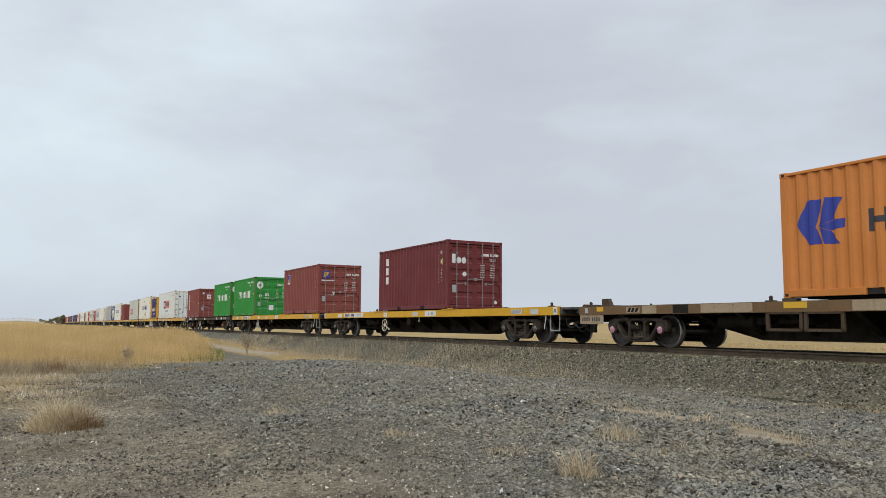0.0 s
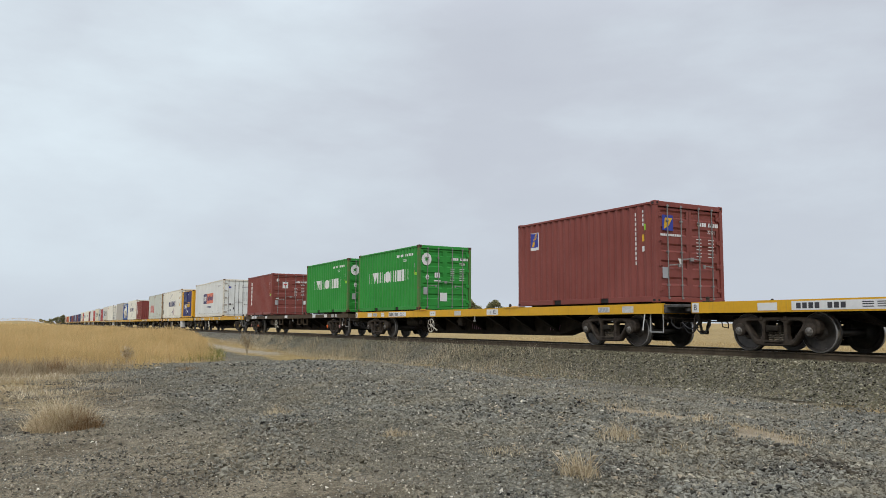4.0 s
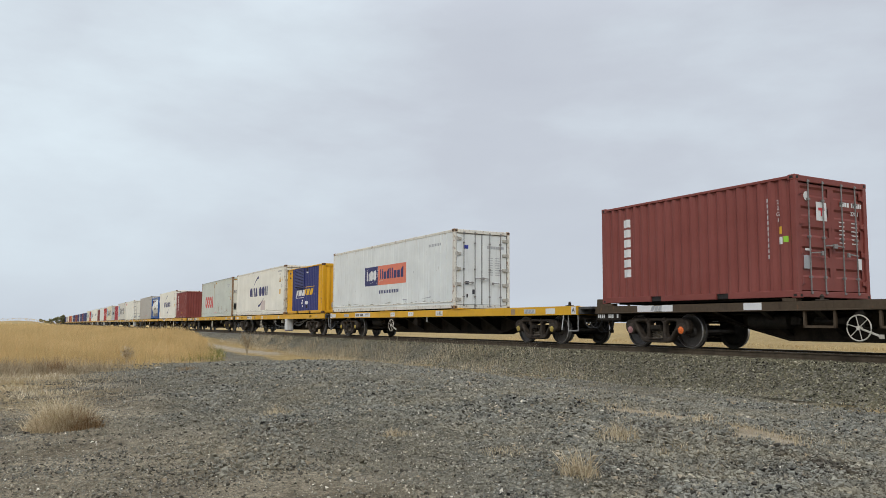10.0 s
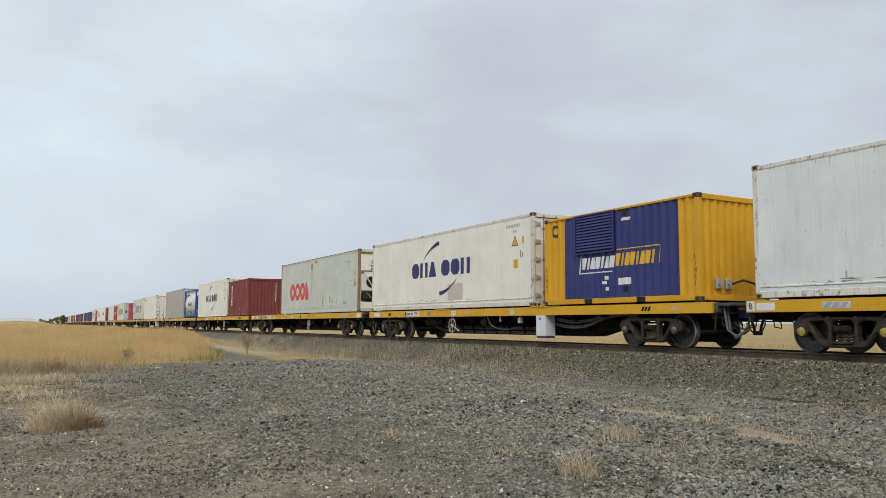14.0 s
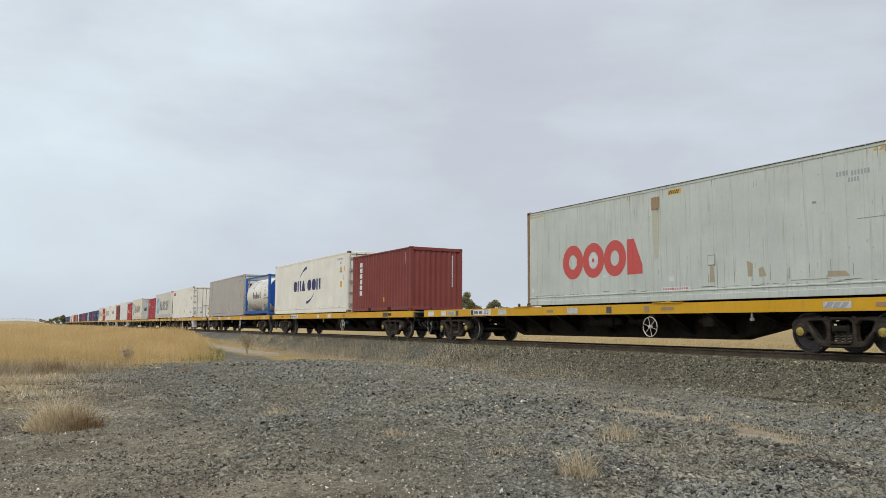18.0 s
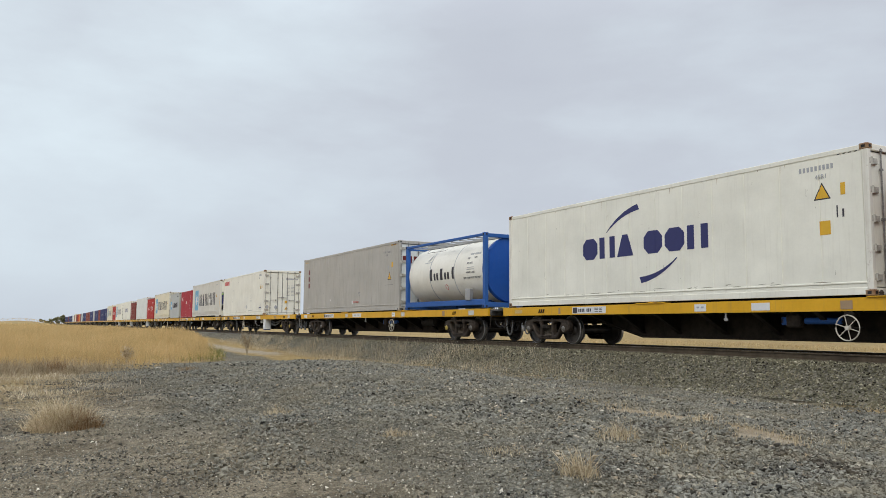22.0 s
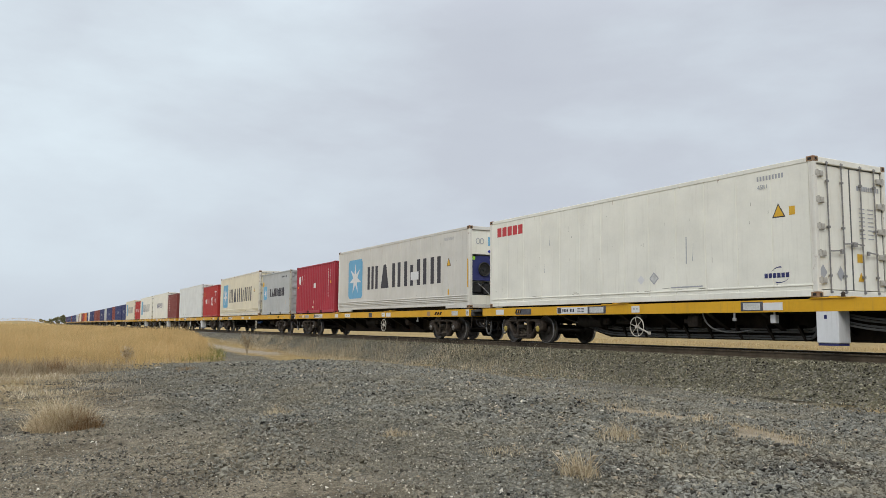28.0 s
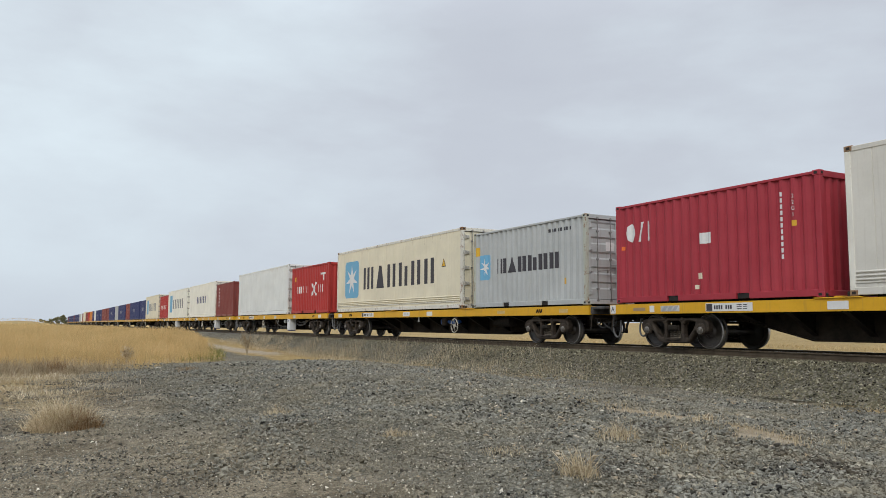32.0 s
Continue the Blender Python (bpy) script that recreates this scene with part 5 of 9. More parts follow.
def container(u0, L, H, mat, label, sheet="dry", end="doors", frame=None, door=None, name="shipping_container"):
    """A container whose trailing end is u0 metres along the train; returns the thing."""
    frame = frame or mat
    reefer = sheet != "dry"
    c = tagged(new(name), label, "container", "containers on the freight train")
    INFO[c.name] = (L, sheet)
    part("frame", kept(("frame", L, H, frame.name, mat.name, reefer), lambda: frame_mesh(L, H, frame, reefer, RUSTWHITE if frame is RUSTWHITE else mat)), c)
    z0, z1 = 0.15, H - (0.11 if reefer else 0.075)
    sm = kept(("side", L, H, mat.name, sheet), lambda: sheet_mesh("side_panel", -L / 2 + 0.12, L / 2 - 0.12, z0, z1, sheet, mat, 0.0))
    part("side_panel", sm, c, (0, -HALF + 0.012, 0))
    part("side_panel", sm, c, pose(0, HALF - 0.012, 0, 0, 0, 180))
    part("roof", kept(("roof", L, mat.name), lambda: sheet_mesh("roof", -L / 2 + 0.1, L / 2 - 0.1, -HALF + 0.05, HALF - 0.05, "end", mat, 0.0)), c, pose(0, 0, H - 0.03, -90))
    # the lower box is added to darken the gap beneath, blocking the sky
    part("floor_and_gap_block", kept(("floor_and_gap_block", L), lambda: Shape().box(-L / 2 + 0.1, L / 2 - 0.1, -HALF + 0.08, HALF - 0.08, 0.10, 0.14).box(-L / 2 + 0.4, L / 2 - 0.4, -0.98, 0.98, -0.024, 0.10).mesh("floor_and_gap_block", UNDER)), c)
    em = kept(("endp", H, mat.name, reefer), lambda: sheet_mesh("end_panel", -1.11, 1.11, 0.14, H - 0.13, "flat" if reefer else "end", mat, 0.0))
    part("end_panel", em, c, pose(-L / 2 + 0.03, 0, 0, 0, 0, -90))
    if end == "plain":
        part("end_panel", em, c, pose(L / 2 - 0.03, 0, 0, 0, 0, 90))
    elif end == "unit":
        fan_unit(c, L, H, NAVY)
    elif end == "whiteunit":
        fan_unit(c, L, H, CHALK)
        for y in (-1, 1):
            part("unit_strut", kept(("strut", y), lambda: Shape().tube([(0, y * 0.98, 1.90), (0, y * 0.05, 0.50)], 0.028, 6).mesh("unit_strut", WHITEPAINT)), c, (L / 2 - 0.03, 0, 0))
    else:
        doors(c, L, H, door or mat, reefer)
    corner = RUSTPOST if frame in (EDGED, RUSTWHITE) else OLDRUST if frame in (GREENPOST, YELLOWBOX) else frame
    cm = kept(("cast", corner.name), lambda: casting_mesh(corner))
    for x in (-1, 1):
        for y in (-1, 1):
            for z in (0.059, H - 0.059):
                m = pose(x * (L / 2 - 0.089 + 0.004), y * (HALF - 0.081 + 0.004), z)
                part("corner_casting", cm, c, m @ Matrix.Diagonal((1, -y, 1, 1)))
    if L < 7 and not reefer:
        for x in (-1.04, 1.04):
            # a solid dark box in place of the hollow pocket's shade
            part("fork_pocket", kept("fork", lambda: Shape().box(-0.17, 0.17, -HALF + 0.05, HALF - 0.05, 0.03, 0.15).mesh("fork_pocket", HOLESHADE)), c, (x, 0, 0))
    return carry(c, u0 + L / 2, DECK, L / 2 - 0.3)


# ---------------------------------------------------------------- marks on containers
def cut(poly, x, keep_right):
    """A convex polygon cut off at x."""
    out = []
    for (ax, az), (bx, bz) in zip(poly, poly[1:] + poly[:1]):
        ia, ib = (ax >= x) == keep_right or ax == x, (bx >= x) == keep_right or bx == x
        if ia:
            out.append((ax, az))
        if ia != ib and ax != bx:
            f = (x - ax) / (bx - ax)
            out.append((x, az + f * (bz - az)))
    return out


def mark(c, name, polys, mat, label="", lift=0.004):
    """Painted shapes on a container's near side, following its ribs. Polygons are convex, in metres from the trailing bottom corner."""
    L, kind = INFO[c.name]
    if name == "warning_triangle":
        a, b, t = polys[0]
        mark(c, "outline", [[(a[0] - 0.04, a[1] - 0.025), (b[0] + 0.04, b[1] - 0.025), (t[0], t[1] + 0.045)]], DECALBLACK, lift=lift - 0.002)
    br = ribs(-L / 2 + 0.12, L / 2 - 0.12, *SHEETS[kind])
    bx, bd = [b[0] for b in br], [b[1] for b in br]
    s = Shape()
    for poly in polys:
        poly = [(x - L / 2, z) for x, z in poly]
        lo, hi = min(p[0] for p in poly), max(p[0] for p in poly)
        edges = [lo] + [b for b in bx if lo + 0.004 < b < hi - 0.004] + [hi]
        for a, b in zip(edges, edges[1:]):
            q = cut(cut(poly, a, True), b, False) if len(edges) > 2 else poly
            if len(q) > 2:
                s.add([(x, -HALF + 0.012 - lift + float(np.interp(x, bx, bd)), z) for x, z in q], [tuple(range(len(q)))])
    return fine_print(part(name, s.mesh(name, mat, weld=True), c, label=label))


FINE = ("paint_flakes", "number_marking", "weight_table", "small_label", "scuffing", "hazard_stripes", "outline", "rust_staining", "diamond_label")


def fine_print(ob):
    """Bars too small to pick apart count as one."""
    return tagged(ob, kind="stuff") if ob.name.split(".")[0] in FINE else ob


def word(c, polys, mat, label="", lift=0.004):
    for p in polys:
        mark(c, "lettering_block", [p], mat, label, lift)


def end_word(c, polys, mat, label="", out=0.004):
    for p in polys:
        end_mark(c, "lettering_block", [p], mat, label, out)


def end_mark(c, name, polys, mat, label="", out=0.004):
    """Painted shapes on a container's leading end, in metres from its near bottom corner."""
    L = INFO[c.name][0]
    s = Shape()
    for poly in polys:
        s.add([(L / 2 - 0.04 + out, y - HALF, z) for y, z in poly], [tuple(range(len(poly)))])
    return fine_print(part(name, s.mesh(name, mat, weld=True), c, label=label))


def rect(x0, z0, x1, z1):
    return [(x0, z0), (x1, z0), (x1, z1), (x0, z1)]


def blocks(n, x0, x1, z0, z1, fill=0.8, lean=0.0):
    """A word as n plain upright blocks."""
    p = (x1 - x0) / n
    out = []
    for i in range(n):
        a = x0 + i * p
        b = a + p * fill
        out.append([(a, z0), (b, z0), (b + lean, z1), (a + lean, z1)])
    return out


def shapes(codes, x0, x1, z0, z1, gap=0.12):
    """A word as plain bars, wedges and rounded blocks."""
    wide = {"|": 0.45, "n": 0.85, "d": 0.85, "M": 1.25}
    total = sum(wide.get(q, 1.0) if q != " " else 0.5 for q in codes)
    p, a, out = (x1 - x0) / total, x0, []
    h = z1 - z0
    for q in codes:
        if q == " ":
            a += 0.5 * p
            continue
        w = wide.get(q, 1.0) * p
        b = a + w - gap * p
        k = b - a
        if q == "V":
            out.append([(a + 0.34 * k, z0), (b - 0.34 * k, z0), (b, z1), (a, z1)])
        elif q == "A":
            out.append([(a, z0), (b, z0), (b - 0.34 * k, z1), (a + 0.34 * k, z1)])
        elif q == "O":
            c = 0.24 * k
            out.append([(a + c, z0), (b - c, z0), (b, z0 + c), (b, z1 - c), (b - c, z1), (a + c, z1), (a, z1 - c), (a, z0 + c)])
        elif q == "R":
            out += [rect(a, z0, a + 0.34 * k, z1), rect(b - 0.34 * k, z0, b, z0 + 0.82 * h)]
        elif q == "n":
            out.append(rect(a, z0, b, z0 + 0.72 * h))
        elif q == "d":
            out.append([(a, z0), (b, z0), (b, z1), (b - 0.3 * k, z1), (a, z0 + 0.7 * h)])
        elif q == "#":
            out += [rect(a, z0, a + 0.34 * k, z1), rect(b - 0.34 * k, z0, b, z1)]
        elif q == "M":
            out += [rect(a + e * k, z0, a + (e + 0.22) * k, z1) for e in (0.0, 0.39, 0.78)]
        else:
            out.append(rect(a, z0, b, z1))
        a += w
    return out


def stack(n, x0, x1, z0, z1, fill=0.78):
    """A word read downwards as n plain blocks."""
    p = (z1 - z0) / n
    return [rect(x0, z1 - (i + fill) * p, x1, z1 - i * p) for i in range(n)]


def disc(x, z, rx, rz, n=18):
    return [(x + rx * math.cos(2 * math.pi * i / n), z + rz * math.sin(2 * math.pi * i / n)) for i in range(n)]


def ring(x, z, rx, rz, ix, iz, n=22, a0=0.0, a1=2 * math.pi):
    out = []
    for i in range(n):
        a, b = a0 + (a1 - a0) * i / n, a0 + (a1 - a0) * (i + 1) / n
        out.append([(x + ix * math.cos(a), z + iz * math.sin(a)), (x + rx * math.cos(a), z + rz * math.sin(a)),
                    (x + rx * math.cos(b), z + rz * math.sin(b)), (x + ix * math.cos(b), z + iz * math.sin(b))])
    return out


def star(x, z, r, q, n=7):
    out = []
    for i in range(n):
        a, h = math.pi / 2 + 2 * math.pi * i / n, math.pi / n
        out.append([(x, z), (x + q * math.cos(a - h), z + q * math.sin(a - h)), (x + r * math.cos(a), z + r * math.sin(a)), (x + q * math.cos(a + h), z + q * math.sin(a + h))])
    return out


def swoosh(p, q, sag, w):
    """A tapering arc from p to q."""
    out, pts = [], []
    dx, dz = q[0] - p[0], q[1] - p[1]
    n = math.hypot(dx, dz)
    for i in range(9):
        t = i / 8
        k = sag * 4 * t * (1 - t)
        pts.append((p[0] + dx * t - dz / n * k, p[1] + dz * t + dx / n * k, w * (0.15 + 0.85 * t)))
    for a, b in zip(pts, pts[1:]):
        out.append([(a[0] + dz / n * a[2] / 2, a[1] - dx / n * a[2] / 2), (b[0] + dz / n * b[2] / 2, b[1] - dx / n * b[2] / 2),
                    (b[0] - dz / n * b[2] / 2, b[1] + dx / n * b[2] / 2), (a[0] - dz / n * a[2] / 2, a[1] + dx / n * a[2] / 2)])
    return out


def lettering(text, size, mat):
    def build():
        cu = bpy.data.curves.new("lettering", "FONT")
        cu.body, cu.size, cu.extrude, cu.align_x, cu.align_y = text, size, 0.002, "CENTER", "CENTER"
        ob = new("lettering", cu)
        me = bpy.data.meshes.new_from_object(ob.evaluated_get(bpy.context.evaluated_depsgraph_get()))
        bpy.data.objects.remove(ob)
        me.materials.clear()
        me.materials.append(mat)
        return me
    return kept(("text", text, size, mat.name), build)


def side_text(c, text, size, mat, x, z):
    part("lettering", lettering(text, size, mat), c, pose(x - INFO[c.name][0] / 2, -HALF - 0.002, z, 90))


def end_text(c, text, size, mat, y, z):
    part("lettering", lettering(text, size, mat), c, pose(INFO[c.name][0] / 2 - 0.03, y - HALF, z, 90, 0, 90))


def door_data(c, mat=None, code="22G1", dim=1.0):
    """The usual number bars and plates on the right-hand leaf of the doors, and the plate on the left one."""
    mat = mat or DECALWHITE
    end_mark(c, "number_marking", blocks(4, 1.52, 1.86, 2.02, 2.12) + blocks(6, 1.92, 2.3, 2.02, 2.12), mat)
    end_text(c, code, 0.13, mat, 2.02, 1.88)
    rows = []
    for i in range(6):
        z = 1.66 - 0.09 * i
        rows += [rect(1.47, z, 1.66, z + 0.022), rect(1.90, z, 2.12, z + 0.022)]
    end_mark(c, "weight_table", rows, mat)
    end_mark(c, "data_plate", [rect(0.25, 0.62, 0.46, 0.9)], DECALGREY, "grey metal data plate")


def side_number(c, mat, x=5.33, z0=0.95, z1=2.35, code=None):
    mark(c, "number_marking", stack(11, x - 0.03, x + 0.03, z0, z1, 0.7), mat)
    for i, ch in enumerate("22G1"):
        side_text(c, ch, 0.12, mat, x + 0.29, (code or z1 - 0.12) - 0.13 * i)

# ---------------------------------------------------------------- the train
T20, T40, LOW_H, HIGH_H = 6.058, 12.192, 2.591, 2.936


def mid(a):
    return a + BODY


wagon(mid(82.40), "worn", caps=(CAPPINK,) * 4)
orange_box = container(89.1, T20, 2.64, ORANGE, "orange twenty-foot container with blue emblem and dark lettering bars", end="doors")
wagon(mid(62.0), step=True, hand=-2.28, wheel=CREAM, letters="BA", loads=[(-2.9, 2.9)], marks=[("white", -7.6, 0.49), ("plate", -5.87, 2.27), ("pad", -3.03, 1.09), ("dots", -2.35, 0.33), ("pale", 0.45, 0.44), ("code", 1.74, 0.9), ("pad", 3.14, 0.96), ("slotw", 7.56, 0.55), ("pale", 8.52, 0.43)])
maroon_box = container(68.73, T20, LOW_H, MAROON, "dark maroon twenty-foot container with white marks and ribbed doors")
wagon(mid(41.6), step=True, hand=-2.24, letters="B ", spray=True, loads=[(-9.5, -3.4), (3.4, 9.5)], marks=[("white", -8.12, 0.44), ("slotw", -7.55, 0.4), ("dots", -6.74, 0.3), ("plate", -5.31, 1.63), ("pad", -3.18, 0.96), ("dots", -2.22, 0.45), ("pale", -0.33, 0.46), ("code", 1.97, 0.7), ("pad", 3.14, 0.9), ("slotw", 7.56, 0.4), ("pale", 8.5, 0.42)])
emblem_box = container(54.82, T20, LOW_H, BROWN, "brownish red twenty-foot container with a small blue emblem on its doors")
ea = container(41.86, T20, LOW_H, GREEN, "bright green twenty-foot container with broad white lettering blocks", frame=GREENPOST)
wagon(mid(21.2), "dark", caps=(CAPDUSKY, CAPORANGE, CAPORANGE, CAPDUSKY), hand=-2.05, step=True, loads=[(-9.5, -3.4), (3.4, 9.5)], marks=[("white", -7.78, 0.58), ("slotw", -7.4, 0.39), ("white", -7.03, 0.36), ("white", -4.51, 0.47), ("white", -0.23, 0.52), ("white", 4.79, 0.47), ("white", 6.62, 0.43), ("slotw", 7.61, 0.32), ("pale", 8.1, 0.23)])
eb = container(34.45, T20, LOW_H, GREEN, "bright green twenty-foot container with broad white lettering blocks", frame=GREENPOST)
tr = container(21.51, T20, LOW_H, BROWN, "brownish red twenty-foot container with white marks down its side")
wagon(mid(0.95), caps=(CAPYELLOW,) * 4, step=True, letters="BA", hand=-2.47, loads=[(-9.5, 3.2)], marks=[("white", -9.21, 0.46), ("slotw", -7.58, 0.55), ("plate", -5.65, 1.72), ("pad", -3.15, 0.98), ("dots", -2.46, 0.4), ("dots", -0.77, 0.47), ("code", 1.6, 0.53), ("pad", 3.04, 1.06), ("brown", 6.52, 0.23), ("slotw", 7.43, 0.54), ("white", 8.49, 0.46)])
po = container(1.21, T40, HIGH_H, WHITE, "long white refrigerated container with blue and salmon panel", "rib", frame=RUSTWHITE)
wagon(mid(-19.44), power=True, marks=[("white", -8.9, 0.57), ("faint", -8.09, 0.2), ("slot", -7.6, 0.28), ("plate", -5.55, 1.31), ("brown", -4.1, 0.3), ("pad", -3.1, 1), ("dots", -2.2, 0.3), ("faint", -1.2, 0.4), ("pale", 1.56, 0.26), ("pad", 3.1, 1), ("slot", 7.58, 0.36), ("faint", 8.55, 0.28)])
cn = container(-19.2, T40, HIGH_H, CHALK, "long white refrigerated container with navy blocks and rust-stained edges", "flat", frame=RUSTWHITE)
gen = container(-6.4, T20, LOW_H, YELLOWBOX, "yellow and blue power generator container with louvres", end="plain", name="generator_container")
wagon(mid(-39.86), caps=(CAPYELLOW,) * 4, hand=2.54, marks=[("white", -9.15, 0.47), ("white", -8.17, 0.34), ("slotw", -7.61, 0.5), ("dark", -7.16, 0.14), ("plate", -5.59, 1.31), ("pale", -4.24, 0.47), ("pad", -3.12, 0.81), ("brown", -1.67, 0.32), ("pale", -0.61, 0.46), ("dark", 0.95, 0.2), ("brown", 2.38, 0.16), ("brown", 3.09, 0.44), ("pad", 3.1, 1), ("slotw", 7.59, 0.54), ("brown", 8.61, 0.46), ("white", 9.49, 0.47)])
oo = container(-32.96, T40, HIGH_H, MINT, "long greyish green refrigerated container with faded red rings and rusty edges", "rib", "whiteunit", frame=RUSTPOST)
wagon(mid(-60.27), mirrored=True, caps=(STEELCAP, STEELCAP, CAPYELLOW, STEELCAP), hand=2.29, marks=[("faint", -8.84, 0.38), ("slot", -7.64, 0.33), ("brown", -6.75, 0.09), ("plate", -5.43, 1.42), ("pad", -3.04, 0.99), ("dots", -1.41, 0.35), ("white", 0.27, 0.47), ("brown", 2.25, 0.25), ("pad", 3.17, 0.99), ("faint", 3.27, 0.39), ("dark", 7.12, 0.52), ("slot", 7.56, 0.35)])
ts = container(-47.14, T20, LOW_H, RUSSET, "russet twenty-foot container with white marks, blank ribbed end", end="plain")
cm = container(-59.93, T40, HIGH_H, CHALK, "long white refrigerated container with navy lettering blocks and arcs", "flat", frame=EDGED)
wagon(mid(-80.6), mirrored=True, caps=(STEELCAP, STEELCAP, CAPYELLOW, STEELCAP), hand=2.2, marks=[("white", -8.9, 0.46), ("faint", -8.2, 0.3), ("slot", -7.7, 0.33), ("plate", -5.37, 1.34), ("pad", -3.2, 0.76), ("pale", -3, 0.3), ("dots", -1.72, 1.03), ("dots", 2.25, 0.3), ("pad", 3.15, 0.9), ("pale", 3.16, 0.31), ("brown", 6.59, 0.19), ("slot", 7.4, 0.27), ("pale", 8.6, 0.36)])
tg = container(-80.26, T40, HIGH_H, DULL, "long dull grey aluminium refrigerated container", "rib", frame=DULL, door=WHITE)
wagon(mid(-101.1), power=True, caps=(CAPYELLOW,) * 4, hand=-2.2, marks=[("white", -8.65, 0.47), ("slot", -7.59, 0.38), ("dark", -7.31, 0.83), ("plate", -4.9, 1.39), ("frame2", -3.83, 0.76), ("pad", -3.1, 1), ("dots", -2.3, 0.29), ("frame2", 1.31, 0.58), ("white", 1.85, 0.48), ("pad", 3.23, 0.97), ("brown", 5.6, 0.3), ("slot", 7.56, 0.36), ("pale", 8.5, 0.4)])
se = container(-100.64, T40, 2.90, CHALK, "long clean white refrigerated container with small red and navy marks", "flat", frame=EDGED)
wagon(mid(-121.38), hand=2.63, letters="AB", marks=[("brown", -8.6, 0.43), ("white", -8.15, 0.16), ("slotw", -7.54, 0.56), ("plate", -5.76, 1.31), ("white", -3.1, 0.45), ("pad", -3.1, 1.01), ("dots", -1.65, 0.68), ("navy", 1.07, 0.36), ("dots", 2.46, 0.32), ("white", 2.98, 0.44), ("pad", 3.09, 1.08), ("brown", 6.65, 0.24), ("slot", 7.42, 0.61), ("pale", 8.68, 0.44)])
ma = container(-114.5, T40 + 0.32, HIGH_H, ASHEN, "long white refrigerated container with a blue star square and charcoal blocks", "rib", "unit", frame=EDGED)
crimson_box = container(-121.1, T20, LOW_H, CRIMSON, "crimson twenty-foot container with small white marks", end="plain")
wagon(mid(-141.7), mirrored=True, marks=[("white", -8.9, 0.44), ("slot", -7.58, 0.36), ("plate", -5.6, 1.32), ("pad", -3.1, 1), ("dots", -1.7, 0.6), ("white", 0.3, 0.46), ("pad", 3.1, 1), ("faint", 5.29, 0.44), ("slot", 7.39, 0.35), ("faint", 8.59, 0.4)])
mg = container(-128.4, T20, LOW_H, GREYBOX, "weathered grey twenty-foot container with a blue star square", frame=RUSTFRAME)
mc = container(-141.4, T40, HIGH_H, CREAM, "long cream refrigerated container with a blue star square and charcoal blocks", "flat", frame=RUSTWHITE)
wagon(mid(-162.1), power=True)
hs = container(-148.7, T20, LOW_H, SCARLET, "scarlet twenty-foot container with scrawled white marks", end="plain")
gw = container(-161.7, T40, HIGH_H, WHITE, "long plain greyish white refrigerated container", "flat", frame=WHITE)
# the far half of the train: (colour, kind, long?) from front to back, wagon by wagon
FAR = [((RUSSET, 0), (CHALK, 1)), ((CHALK, 1), (SCARLET, 0)), ((CREAM, 1), (HAZEBLUE, 0)), ((HAZEBLUE, 1), (BROWN, 0)), ((HAZEBLUE, 1), (GREYBOX, 0)), ((HAZEBLUE, 1), (BROWN, 0)),
       ((BROWN, 1), (HAZEBLUE, 0)), ((HAZEBLUE, 1), (WHITE, 0)), ((HAZEBLUE, 0), (ORANGE, 1)), ((SCARLET, 0), (BROWN, 1)), ((CREAM, 1), (BROWN, 0)), ((WHITE, 0), (GREYBOX, 1)),
       ((HAZEBLUE, 1), (HAZEBLUE, 0)), ((HAZEBLUE, 1), (HAZEBLUE, 0)), ((BROWN, 0), (HAZEBLUE, 1)), ((HAZEBLUE, 1), (HAZEBLUE, 0)), ((HAZEBLUE, 1), (HAZEBLUE, 0)), ((BROWN, 0), (HAZEBLUE, 1))]
TINTS = {RUSSET.name: "russet", CHALK.name: "white", SCARLET.name: "scarlet", CREAM.name: "cream", HAZEBLUE.name: "dark blue", BROWN.name: "brownish red",
         GREYBOX.name: "grey", WHITE.name: "greyish white", ORANGE.name: "orange"}
FARBOX = []
for i, (a, b) in enumerate(FAR):
    tail = -182.75 - 20.42 * i
    wagon(mid(tail), power=i < 2, spin=False)
    at = tail + 2 * BODY - 0.3
    for mat, kind in (a, b):
        L = T40 if kind else T20
        tall = mat in (CHALK, CREAM, WHITE) and kind == 1
        at -= L
        FARBOX.append(container(at, L, HIGH_H if tall else LOW_H, mat, ("long " if kind else "twenty-foot ") + TINTS[mat.name] + " shipping container", "flat" if tall else "dry", end="plain" if not tall else "doors"))
        at -= 0.55


# ---------------------------------------------------------------- marks, container by container
# orange box: blue winged emblem, dark blocks
mark(orange_box, "emblem", [[(0.37, 1.5), (0.62, 1.06), (0.92, 1.08), (0.78, 1.42)], [(0.37, 1.5), (0.78, 1.42), (0.95, 1.98), (0.6, 1.98)],
                       [(0.98, 1.06), (1.32, 1.04), (1.12, 1.31), (0.84, 1.41)], [(0.84, 1.42), (1.12, 1.32), (1.40, 1.36), (1.42, 1.54), (1.19, 1.53)],
                       [(0.84, 1.42), (1.18, 1.54), (1.38, 1.96), (1.02, 2.0)]], LOGOBLUE, "royal blue winged emblem")
word(orange_box, [rect(1.9, 1.22, 2.0, 1.66), rect(2.0, 1.38, 2.2, 1.5), rect(2.2, 1.22, 2.3, 1.66)] + blocks(9, 2.5, 5.4, 1.22, 1.66), DECALBLACK, "dark lettering blocks")
